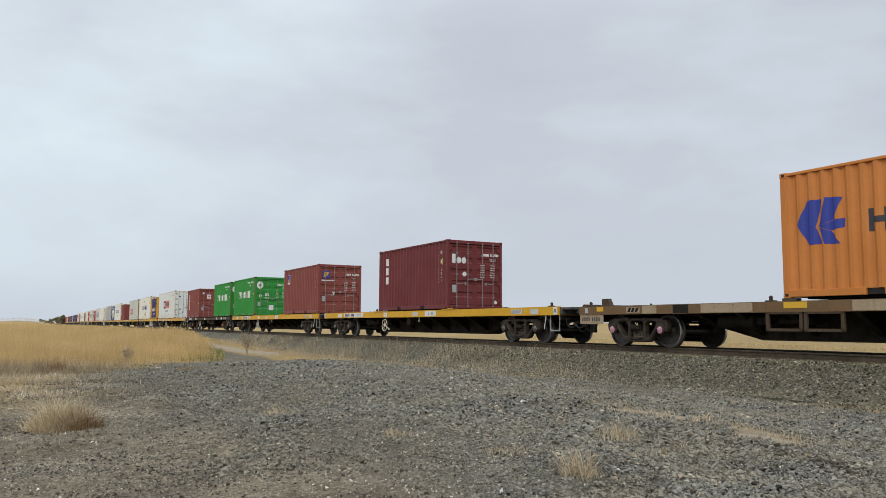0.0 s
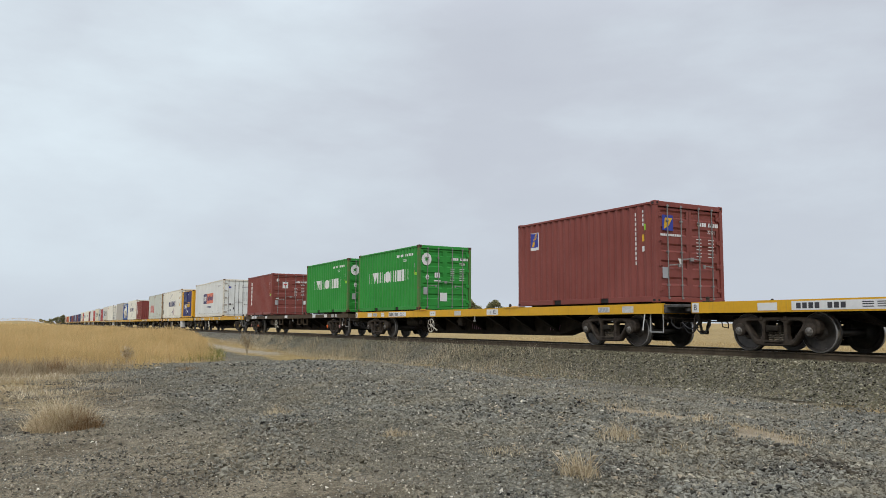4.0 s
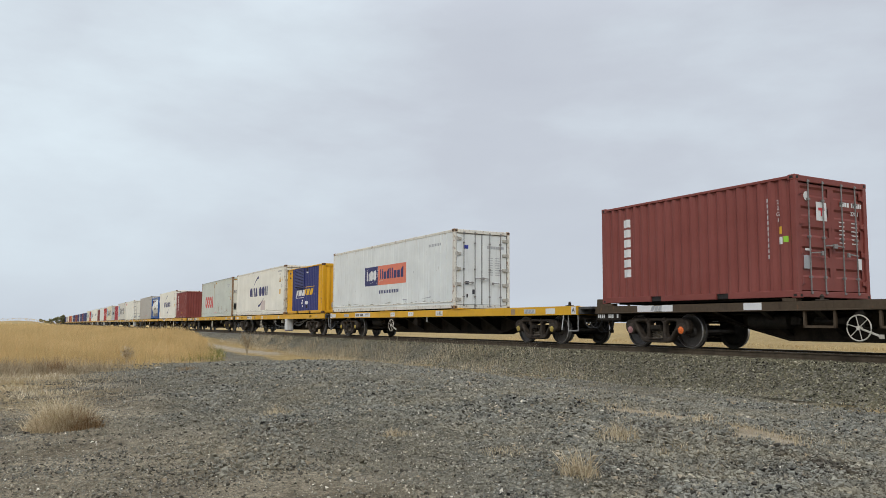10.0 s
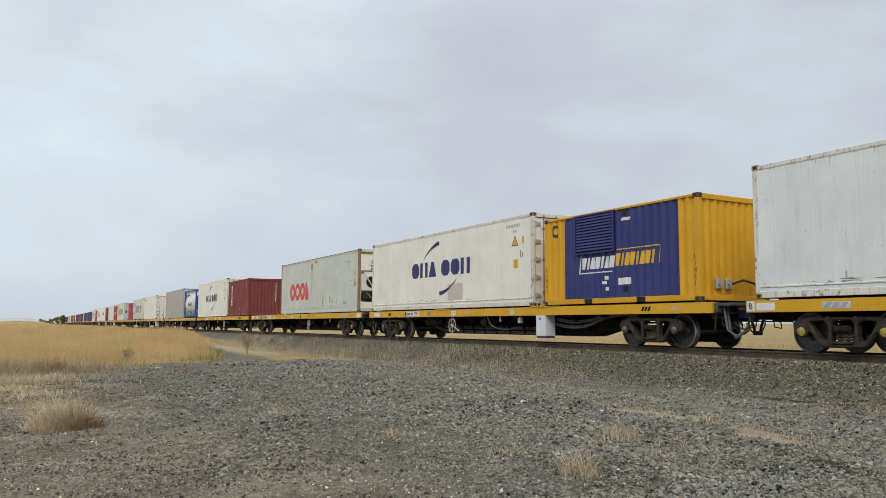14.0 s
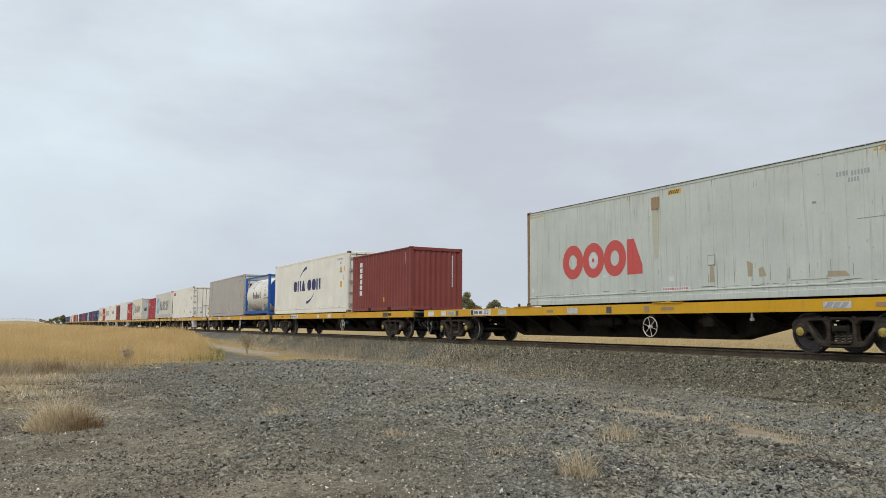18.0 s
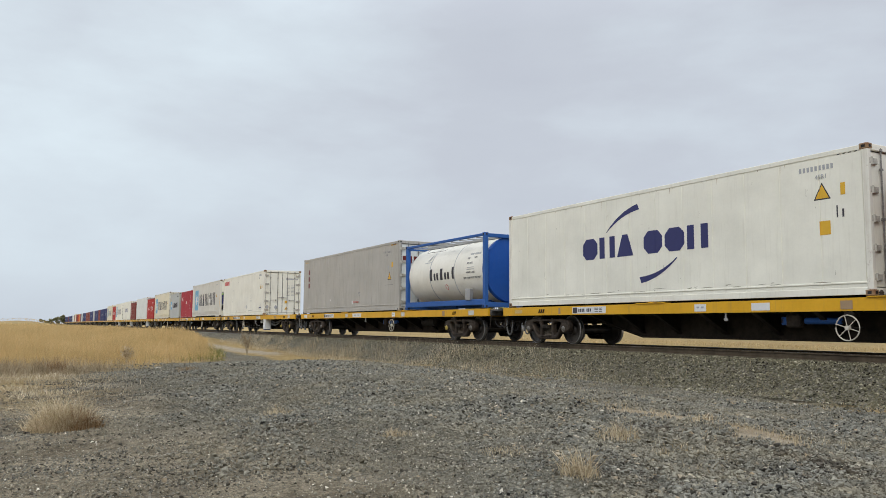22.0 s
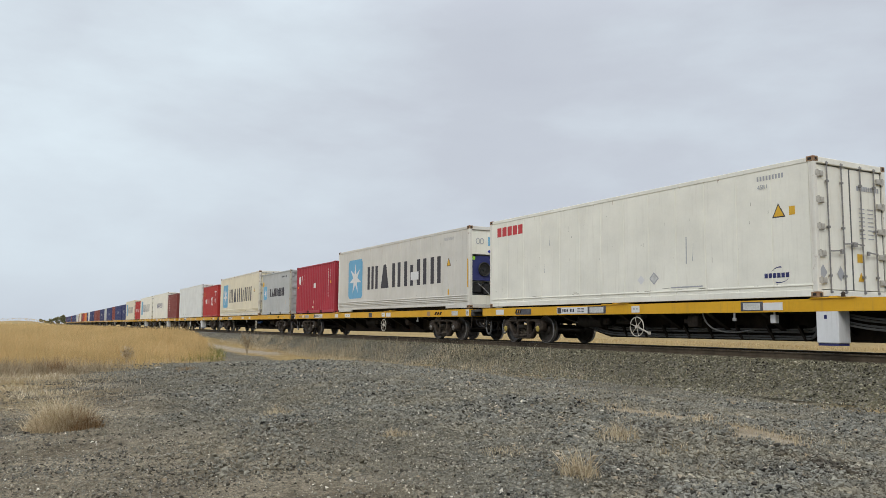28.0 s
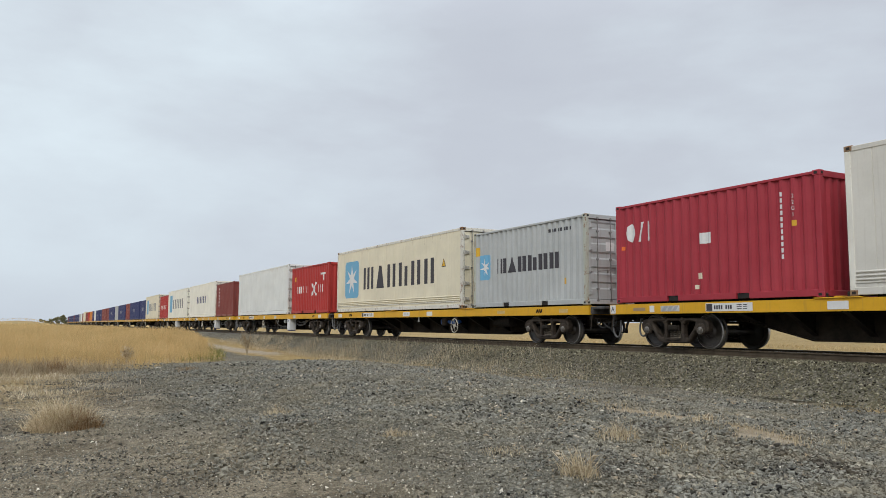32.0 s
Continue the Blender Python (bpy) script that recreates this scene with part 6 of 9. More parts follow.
# maroon box
word(maroon_box, stack(3, 0.70, 0.92, 1.04, 2.22), DECALWHITE, "white blocks down the side")
side_number(maroon_box, DECALWHITE, code=1.46)
mark(maroon_box, "sticker", [rect(5.63, 1.80, 5.73, 1.91)], DECALLIME)
mark(maroon_box, "sticker", [rect(5.62, 1.66, 5.72, 1.77)], DECALYELLOW)
mark(maroon_box, "sticker", [rect(5.50, 1.72, 5.59, 1.86)], CREAM)
mark(maroon_box, "small_label", [rect(5.49, 2.08, 5.62, 2.20)], DECALGREY)
end_word(maroon_box, [rect(0.23, 1.72, 0.38, 2.06), disc(0.52, 1.83, 0.11, 0.12), disc(0.74, 1.83, 0.1, 0.12)], DECALWHITE, "white blocks on the door")
end_mark(maroon_box, "round_mark", [disc(0.77, 1.32, 0.09, 0.09)], DECALWHITE)
door_data(maroon_box)
end_mark(maroon_box, "round_mark", [disc(2.16, 0.28, 0.07, 0.07)], DECALWHITE)
# brown box with a blue emblem on its door
end_mark(emblem_box, "emblem", [rect(0.27, 1.84, 0.65, 2.24)], LOGOBLUE, "blue square emblem")
end_mark(emblem_box, "emblem_wave", [[(0.32, 1.88), (0.50, 1.97), (0.62, 2.17), (0.36, 2.17)]], DECALYELLOW, out=0.007)
end_mark(emblem_box, "number_marking", blocks(12, 0.2, 0.95, 1.70, 1.76), DECALWHITE)
end_mark(emblem_box, "triangle_mark", [[(0.80, 1.14), (0.98, 1.14), (0.89, 0.94)]], DECALWHITE)
door_data(emblem_box)
mark(emblem_box, "emblem_plate", [rect(0.66, 1.72, 1.06, 2.26)], DECALWHITE, "white-edged blue emblem plate")
mark(emblem_box, "emblem", [rect(0.68, 1.81, 1.04, 2.24)], LOGOBLUE, lift=0.007)
mark(emblem_box, "emblem_wave", [[(0.74, 1.83), (0.80, 1.83), (0.84, 2.0), (0.78, 2.0)], [(0.78, 2.03), (0.98, 2.08), (1.0, 2.14), (0.80, 2.09)], [(0.80, 2.12), (0.98, 2.17), (1.02, 2.23), (0.86, 2.2)]], DECALYELLOW, lift=0.010)
mark(emblem_box, "number_marking", stack(11, 5.26, 5.31, 0.95, 2.35, 0.7) + stack(4, 5.53, 5.58, 1.95, 2.4, 0.7), DECALWHITE)
mark(emblem_box, "sticker", [rect(5.60, 1.86, 5.70, 2.02)], DECALLIME)
mark(emblem_box, "sticker", [rect(5.52, 1.58, 5.62, 1.76)], DECALYELLOW)
mark(emblem_box, "small_label", [rect(5.52, 1.32, 5.62, 1.46)], DECALWHITE)
# green boxes
for g in (ea, eb):
    word(g, shapes("#V#RO####", 1.12, 5.18, 1.21, 1.68), DECALWHITE, "broad white lettering blocks")
    mark(g, "number_marking", blocks(4, 4.05, 4.7, 2.2, 2.3, 0.6) + blocks(6, 4.8, 5.55, 2.2, 2.3, 0.6), DECALWHITE)
    side_text(g, "22G1", 0.16, DECALWHITE, 4.87, 2.03)
    mark(g, "sticker", [rect(5.58, 1.45, 5.68, 1.58)], CAPORANGE)
    mark(g, "sticker", [rect(5.70, 1.39, 5.80, 1.51)], DECALLIME)
    mark(g, "sticker", [rect(5.58, 1.70, 5.69, 1.86)], DECALGREY)
    end_mark(g, "round_emblem", [disc(0.38, 2.03, 0.22, 0.25, 24)], DECALWHITE, "white round emblem with a green star")
    end_mark(g, "emblem_star", star(0.38, 2.03, 0.13, 0.05, 8), GREEN, out=0.007)
    end_mark(g, "round_mark", [disc(0.42, 1.31, 0.08, 0.11)], DECALWHITE)
    end_mark(g, "paper_sheet", [rect(1.0, 0.36, 1.32, 0.70)], DECALWHITE)
    end_mark(g, "number_marking", blocks(3, 0.75, 1.0, 1.3, 1.5) + [rect(0.72, 1.15, 1.02, 1.2)], DECALWHITE)
    door_data(g)
# brown box with white blocks down its side
word(tr, stack(6, 0.82, 1.08, 0.62, 2.2), DECALWHITE, "white blocks down the side")
side_number(tr, DECALWHITE, 5.34, 0.82, 2.16)
mark(tr, "sticker", [rect(5.6, 1.36, 5.7, 1.52)], DECALYELLOW)
mark(tr, "sticker", [rect(5.73, 1.18, 5.82, 1.31)], DECALLIME)
mark(tr, "small_label", [rect(5.6, 1.14, 5.71, 1.30)], DECALWHITE)
end_mark(tr, "paper_sheet", [rect(0.71, 1.66, 1.06, 2.06)], DECALWHITE)
end_mark(tr, "emblem", [rect(0.78, 1.88, 0.99, 1.94), rect(0.86, 1.76, 0.91, 1.88)], DECALRED, out=0.008)
end_mark(tr, "round_mark", [disc(0.40, 2.16, 0.09, 0.1)], DECALWHITE)
end_mark(tr, "paper_sheet", [rect(2.08, 0.66, 2.22, 0.9), rect(0.3, 1.0, 0.5, 1.05)], DECALWHITE)
door_data(tr)
# white reefer with blue and salmon panels
mark(po, "blue_panel", [rect(4.0, 1.13, 5.42, 1.97)], DECALBLUE, "navy blue panel")
mark(po, "salmon_panel", [rect(5.424, 1.13, 8.22, 1.97)], DECALSALMON, "salmon orange panel")
word(po, shapes("ROO", 4.22, 5.30, 1.36, 1.78), DECALWHITE, lift=0.008)
word(po, shapes("#nd||nnd", 5.66, 8.06, 1.38, 1.82, 0.2), DECALBLUE, lift=0.008)
word(po, blocks(12, 5.58, 7.58, 0.76, 0.90, 0.6), DECALBLUE)
mark(po, "number_marking", blocks(8, 10.2, 11.2, 2.4, 2.5, 0.6), DECALGREY)
mark(po, "scuffing", [[(7.9, 0.42), (8.3, 0.40), (8.32, 0.44), (7.95, 0.47)], [(9.6, 0.42), (10.4, 0.46), (10.38, 0.50)], rect(2.1, 0.33, 2.14, 0.5), rect(4.9, 0.33, 4.93, 0.42), rect(8.85, 1.5, 8.9, 1.55)], DECALGREY)
end_mark(po, "small_label", [rect(0.42, 2.22, 0.62, 2.36)], LOGOBLUE)
end_mark(po, "number_marking", blocks(10, 1.45, 2.2, 2.26, 2.36), DECALGREY)
rows = [rect(1.5 + 0.3 * (i % 2), 1.9 - 0.09 * (i // 2), 1.70 + 0.3 * (i % 2), 1.922 - 0.09 * (i // 2)) for i in range(16)]
end_mark(po, "weight_table", rows, DECALGREY)
end_mark(po, "scuffing", [rect(0.5, 0.9, 0.65, 1.02), rect(0.8, 0.55, 0.9, 0.72), rect(0.55, 0.42, 0.62, 0.55)], DECALBLACK)


def arcs_box(c, x0, x1):
    word(c, shapes("O#A", x0, x0 + 2.12, 1.24, 1.82) + shapes("OO#", x0 + 2.42, x1 + 0.06, 1.24, 1.82), DECALBLUE, "navy lettering blocks")
    mark(c, "arc", swoosh((x0 + 1.0, 1.94), (x0 + 2.24, 2.50), 0.10, 0.17), DECALBLUE, "navy arc")
    mark(c, "arc", swoosh((x0 + 3.55, 1.08), (x0 + 2.28, 0.58), 0.10, 0.17), DECALBLUE, "navy arc")
    mark(c, "warning_triangle", [[(11.05, 1.98), (11.35, 1.98), (11.2, 2.26)]], DECALYELLOW)
    mark(c, "yellow_label", [rect(11.12, 1.24, 11.36, 1.52)], DECALYELLOW)
    mark(c, "yellow_label", [rect(11.6, 2.0, 11.7, 2.24)], DECALYELLOW)
    mark(c, "number_marking", blocks(9, 10.7, 11.5, 2.56, 2.66, 0.6), DECALGREY)
    side_text(c, "45R1", 0.13, DECALGREY, 11.2, 2.42)
    mark(c, "scuffing", [rect(11.5, 1.56, 11.53, 1.8), rect(11.62, 1.56, 11.66, 1.72)], DECALBLACK)
    end_mark(c, "weight_table", rows, DECALGREY)


arcs_box(cn, 3.9, 8.42)
mark(cn, "faded_patch", [rect(6.82, 0.32, 7.9, 0.92)], plain("faded_pink_patch", (0.62, 0.53, 0.48), 0.7))
arcs_box(cm, 3.72, 8.28)
for c in (cn, cm, se):
    mark(c, "hazard_stripes", [[(11.55 + 0.12 * i, 2.80), (11.61 + 0.12 * i, 2.80), (11.66 + 0.12 * i, 2.86), (11.60 + 0.12 * i, 2.86)] for i in range(4)], DECALBLACK)

# generator box: navy middle, louvres, slanted blocks
mark(gen, "navy_panel", [rect(0.98, 0.16, 5.42, 2.51)], NAVY, "navy blue painted middle")
# the backing is near-black for the shade behind the slats
lou = part("louvre", Shape().box(-0.80, 0.80, -0.012, 0.0, -0.52, 0.52).mesh("louvre", HOLESHADE), gen, (2.30 - T20 / 2, -HALF + 0.002, 1.97), "navy ventilation louvre")
slat = Shape().add([(-0.76, -0.005, 0), (0.76, -0.005, 0), (0.76, -0.035, -0.055), (-0.76, -0.035, -0.055), (-0.76, 0.0, -0.01), (0.76, 0.0, -0.01), (0.76, -0.03, -0.065), (-0.76, -0.03, -0.065)],
                   [(0, 1, 2, 3), (7, 6, 5, 4), (3, 2, 6, 7), (0, 4, 5, 1), (0, 3, 7, 4), (1, 5, 6, 2)]).mesh("slat", NAVY)
for i in range(12):
    part("slat", slat, lou, (0, -0.012, 0.51 - 0.083 * i))
part("louvre_frame", Shape().box(-0.83, 0.83, -0.05, 0.0, 0.52, 0.56).box(-0.83, 0.83, -0.05, 0.0, -0.56, -0.52).box(-0.83, -0.78, -0.05, 0.0, -0.52, 0.52).box(0.78, 0.83, -0.05, 0.0, -0.52, 0.52).mesh("louvre_frame", NAVY), lou)
word(gen, blocks(7, 1.72, 3.08, 0.98, 1.30, 0.78, 0.06), DECALWHITE, "slanted white blocks", lift=0.012)
word(gen, blocks(8, 3.12, 4.62, 1.0, 1.34, 0.72, 0.06), DECALYELLOW, "slanted yellow blocks", lift=0.012)
mark(gen, "outline", [rect(1.6, 0.86, 3.0, 0.89), [(1.6, 0.86), (1.63, 0.86), (1.69, 1.4), (1.66, 1.4)]], DECALWHITE, lift=0.012)
mark(gen, "outline", [rect(3.2, 1.43, 4.78, 1.46), [(4.70, 1.0), (4.73, 1.0), (4.79, 1.46), (4.76, 1.46)]], DECALYELLOW, lift=0.012)
mark(gen, "small_label", [rect(3.25, 0.5, 3.75, 0.68), rect(3.35, 2.2, 3.75, 2.28), rect(2.7, 0.66, 2.82, 0.76), rect(2.55, 0.54, 2.75, 0.62), rect(2.72, 0.36, 2.84, 0.46)], DECALWHITE, lift=0.012)
# flat dark patches: the shade of the latch recesses painted on
mark(gen, "latch_recess_shade", [rect(3.42, 2.32, 3.58, 2.5), rect(3.42, 0.3, 3.58, 0.46)], HOLESHADE, lift=0.012)
mark(gen, "round_emblem", ring(0.52, 2.2, 0.17, 0.19, 0.08, 0.1, 14, 0.7, 5.6), DECALBLACK)
for i, ch in enumerate("LINE1"):
    side_text(gen, ch, 0.15, DECALBLACK, 5.93, 1.06 - 0.16 * i)
    side_text(gen, ch, 0.15, DECALBLACK, 0.12, 1.06 - 0.16 * i)
mark(gen, "number_marking", stack(11, 5.90, 5.98, 1.3, 2.42, 0.75), DECALWHITE)
for y in (0.62, 0.95):
    part("cable_socket", kept("sock", lambda: Shape().box(-0.02, 0.07, -0.1, 0.1, -0.13, 0.13, 0, 0.02).lathe([(0.05, 0.07), (0.05, 0.10)], 10, "x").mesh("cable_socket", GALV)), gen, (T20 / 2 - 0.02, y - HALF, 0.42))
part("power_cable", Shape().tube([(T20 / 2 + 0.05, -0.2, 0.42), (T20 / 2 + 0.15, 0.1, 0.52), (T20 / 2 + 0.14, 0.5, 0.45), (T20 / 2 + 0.2, 0.7, 0.30)], 0.03, 6).mesh("power_cable", BLACK, smooth=True), gen)

# marks on the cooling end of the star box
end_mark(ma, "blue_square", [rect(0.81, 2.25, 1.08, 2.56)], DECALSKY, out=0.002)
end_mark(ma, "white_star", star(0.945, 2.405, 0.12, 0.04), DECALWHITE, out=0.005)
end_mark(ma, "oval_label", [disc(0.95, 2.04, 0.15, 0.065)], LOGOBLUE, out=0.002)
for y in (0.38, 0.55):
    end_mark(ma, "vent_ring", ring(y, 2.40, 0.085, 0.115, 0.06, 0.085, 14), DECALGREY, out=0.003)
end_mark(ma, "yellow_label", [rect(0.16, 1.72, 0.26, 1.84)], DECALLIME, out=0.004)
mark(ma, "warning_strip", [rect(12.40, 0.75, 12.46, 1.75)], DECALYELLOW, lift=0.03)

# greyish green reefer: faded red rings
mark(oo, "ring_mark", ring(2.24, 1.22, 0.46, 0.49, 0.18, 0.21), DECALFADED, "faded red ring")
mark(oo, "ring_mark", ring(3.14, 1.22, 0.455, 0.49, 0.20, 0.24), DECALFADED, "faded red ring")
mark(oo, "flower", [disc(3.14 + 0.11 * math.cos(i * 1.257 + 0.3), 1.22 + 0.13 * math.sin(i * 1.257 + 0.3), 0.075, 0.085, 10) for i in range(5)], DECALWHITE, "white five-petalled flower", lift=0.006)
mark(oo, "flower_heart", [disc(3.14, 1.22, 0.05, 0.06, 10)], DECALFADED, lift=0.009)
mark(oo, "ring_mark", ring(4.02, 1.22, 0.44, 0.49, 0.17, 0.21), DECALFADED, "faded red ring")
mark(oo, "block_mark", [[(4.50, 0.75), (5.06, 0.75), (5.06, 0.98), (4.76, 1.68), (4.50, 1.68)]], DECALFADED, "faded red wedge block")
mark(oo, "small_label", [rect(5.98, 0.50, 6.13, 0.62), rect(5.74, 0.27, 6.64, 0.36)], DECALWHITE)
mark(oo, "number_marking", blocks(15, 5.77, 6.62, 0.29, 0.34, 0.45), DECALFADED, lift=0.007)
mark(oo, "scuffing", [rect(7.95 + 0.47 * i, 0.40, 7.966 + 0.47 * i, 0.64 + 0.05 * (i % 3)) for i in range(7)], SCUFFS)
mark(oo, "hazard_stripes", [[(0.14 + 0.12 * i, 2.72), (0.20 + 0.12 * i, 2.72), (0.24 + 0.12 * i, 2.77), (0.18 + 0.12 * i, 2.77)] for i in range(6)], DECALYELLOW)
mark(oo, "rust_staining", [[(5.43, 2.34), (5.69, 2.34), (5.68, 1.7), (5.62, 1.1), (5.50, 1.05), (5.44, 1.6)]], plain("faint_ochre_wash", (0.54, 0.53, 0.40), 0.8), lift=0.002)
mark(oo, "hazard_stripes", [[(6.02 + 0.07 * i, 2.66), (6.05 + 0.07 * i, 2.66), (6.10 + 0.07 * i, 2.75), (6.07 + 0.07 * i, 2.75)] for i in range(5)], DECALBLACK, lift=0.007)
mark(oo, "stripe_ground", [rect(6.0, 2.65, 6.42, 2.76)], DECALYELLOW, lift=0.003)
mark(oo, "access_plate", [rect(5.42, 2.34, 5.70, 2.66)], RUNS, lift=0.012)
mark(oo, "access_plate", [rect(7.22, 0.83, 7.40, 1.04)], MINT, lift=0.012)
mark(oo, "scuffing", [rect(7.20, 0.81, 7.22, 1.05), rect(7.40, 0.81, 7.42, 1.05), rect(7.20, 1.04, 7.42, 1.06), rect(7.20, 0.81, 7.42, 0.83), rect(7.20, 0.40, 7.215, 0.62), rect(7.46, 0.36, 7.48, 0.9), rect(9.4, 0.36, 10.3, 0.375)], SCUFFS)
mark(oo, "rust_staining", [[(8.32, 0.50), (8.44, 0.50), (8.46, 0.78), (8.30, 0.86)], [(8.62, 0.48), (8.80, 0.50), (8.72, 0.70), (8.60, 0.66)], [(7.24, 0.42), (7.40, 0.42), (7.37, 0.78), (7.27, 0.80)], [(10.2, 0.40), (10.7, 0.40), (10.62, 0.50), (10.25, 0.52)]], plain("tan_rust_wash", (0.44, 0.37, 0.25), 0.85), lift=0.003)
mark(oo, "outline", [rect(0.12, 2.876, 12.07, 2.893)], DECALBLACK, lift=0.022)
mark(oo, "number_marking", blocks(4, 10.50, 10.78, 2.36, 2.46, 0.6) + blocks(6, 10.82, 11.22, 2.34, 2.44, 0.6) + blocks(4, 10.75, 11.0, 2.22, 2.31, 0.6), DECALGREY)
mark(oo, "yellow_label", [rect(11.62, 1.73, 11.76, 1.92)], DECALYELLOW)
mark(oo, "warning_triangle", [[(11.58, 1.26), (11.83, 1.26), (11.70, 1.52)]], DECALYELLOW)
mark(oo, "hazard_stripes", [[(11.28 + 0.12 * i, 2.74), (11.34 + 0.12 * i, 2.74), (11.38 + 0.12 * i, 2.80), (11.32 + 0.12 * i, 2.80)] for i in range(6)], DECALYELLOW)
end_mark(oo, "hazard_stripes", [[(0.14 + 0.12 * i, 2.70), (0.20 + 0.12 * i, 2.70), (0.25 + 0.12 * i, 2.78), (0.19 + 0.12 * i, 2.78)] for i in range(17)], DECALYELLOW, out=0.006)
end_mark(oo, "stripe_ground", [rect(0.12, 2.69, 2.3, 2.79)], DECALBLACK, "black and yellow striped edge", out=0.003)
end_mark(oo, "lettering_bar", [rect(0.62, 1.97, 1.2, 2.04)], DECALBLUE, out=0.006)
end_mark(oo, "sign_panel", [rect(0.55, 2.10, 1.25, 2.50)], DECALWHITE, "white panel with red rings", out=0.002)
end_mark(oo, "ring_mark", ring(0.74, 2.34, 0.09, 0.1, 0.04, 0.05, 12) + ring(0.94, 2.34, 0.09, 0.1, 0.04, 0.05, 12), DECALRED, out=0.006)
end_mark(oo, "lettering_bar", [rect(0.62, 2.12, 1.2, 2.19)], DECALBLACK, out=0.006)
mark(oo, "small_label", [rect(3.55, 0.72, 3.68, 0.79), rect(0.25, 0.42, 0.33, 0.54)], DECALWHITE)
mark(oo, "scuffing", [rect(10.9, 1.48, 11.5, 1.493), rect(9.95, 1.9, 10.05, 1.95)], SCUFFS)
# russet box
word(ts, stack(6, 0.78, 1.06, 0.68, 2.24), DECALWHITE, "white blocks down the side")
side_number(ts, DECALWHITE, 5.33, 0.86, 2.44)
mark(ts, "small_label", [rect(3.42, 0.40, 3.54, 0.58)], DECALYELLOW)
mark(ts, "sticker", [rect(5.56, 1.22, 5.66, 1.40)], DECALYELLOW)
end_mark(ts, "number_marking", stack(11, 1.94, 2.0, 0.96, 2.29, 0.7), DECALWHITE, out=0.016)
# dull grey reefer
word(tg, stack(3, 0.76, 0.98, 1.24, 2.32, 0.7), MAROON, "dark maroon blocks down the side")
mark(tg, "warning_triangle", [[(11.07, 1.34), (11.37, 1.34), (11.22, 1.62)]], DECALYELLOW)
mark(tg, "yellow_label", [rect(11.42, 1.84, 11.58, 2.06)], DECALYELLOW)
mark(tg, "number_marking", blocks(4, 10.6, 10.9, 2.48, 2.56, 0.6) + blocks(6, 10.95, 11.4, 2.47, 2.55, 0.6) + blocks(12, 10.8, 11.6, 1.09, 1.115, 0.7), DECALFAINT)
mark(tg, "hazard_stripes", [[(11.4 + 0.12 * i, 2.76), (11.46 + 0.12 * i, 2.76), (11.51 + 0.12 * i, 2.83), (11.45 + 0.12 * i, 2.83)] for i in range(4)], DECALBLACK, lift=0.007)
mark(tg, "small_label", [rect(7.03, 0.37, 7.17, 0.53)], DECALWHITE)
side_text(tg, "NO FORKLIFT", 0.11, DECALFADED, 7.56, 0.45)
mark(tg, "scuffing", [rect(7.82, 0.82, 7.86, 0.90), rect(7.92, 0.86, 8.0, 0.90), rect(7.84, 0.72, 7.88, 0.75), rect(7.94, 0.73, 8.0, 0.76), rect(3.1, 0.95, 3.13, 1.02)], DECALFAINT)
mark(tg, "hazard_stripes", [[(0.2 + 0.11 * i, 2.72), (0.25 + 0.11 * i, 2.72), (0.29 + 0.11 * i, 2.77), (0.24 + 0.11 * i, 2.77)] for i in range(5)], DECALYELLOW)
mark(tg, "small_label", [rect(4.1, 0.58, 4.2, 0.66)], DECALWHITE)
mark(tg, "weight_table", [rect(11.02, 1.80, 11.18, 1.92), rect(11.06, 1.72, 11.14, 1.77)], DECALGREY)
mark(tg, "small_label", [rect(7.07, 0.41, 7.10, 0.49), rect(7.10, 0.41, 7.14, 0.43)], DECALGREY, lift=0.007)
side_text(tg, "45R1", 0.12, DECALFAINT, 10.98, 2.375)
mark(tg, "hazard_panel", [rect(11.38, 2.755, 11.87, 2.835)], DECALYELLOW, lift=0.002)
end_word(tg, blocks(3, 0.18, 0.95, 1.98, 2.28, 0.7), MAROON)
# white reefer with small red and navy marks
word(se, blocks(5, 0.45, 1.96, 2.32, 2.62, 0.8), DECALRED, "red lettering blocks")
word(se, blocks(6, 10.92, 11.55, 0.44, 0.54, 0.8), DECALBLUE)
mark(se, "arc", swoosh((11.1, 0.58), (11.35, 0.66), 0.03, 0.03) + swoosh((11.5, 0.40), (11.2, 0.34), 0.03, 0.03), DECALBLUE)
mark(se, "number_marking", blocks(9, 10.8, 11.5, 2.56, 2.66, 0.6), DECALGREY)
side_text(se, "45R1", 0.13, DECALGREY, 10.95, 2.42)
mark(se, "warning_triangle", [[(11.2, 1.74), (11.45, 1.74), (11.32, 1.98)]], DECALYELLOW)
mark(se, "yellow_label", [rect(11.58, 1.74, 11.72, 1.92)], DECALYELLOW)
mark(se, "diamond_label", [[(7.63, 0.44), (7.8, 0.6), (7.63, 0.76), (7.46, 0.6)]], DECALGREY)
mark(se, "diamond_label", [[(7.63, 0.48), (7.76, 0.6), (7.63, 0.72), (7.50, 0.6)]], DECALPALE, lift=0.007)
mark(se, "diamond_label", [[(7.17, 0.46), (7.3, 0.58), (7.17, 0.70), (7.04, 0.58)]], DECALWHITE)
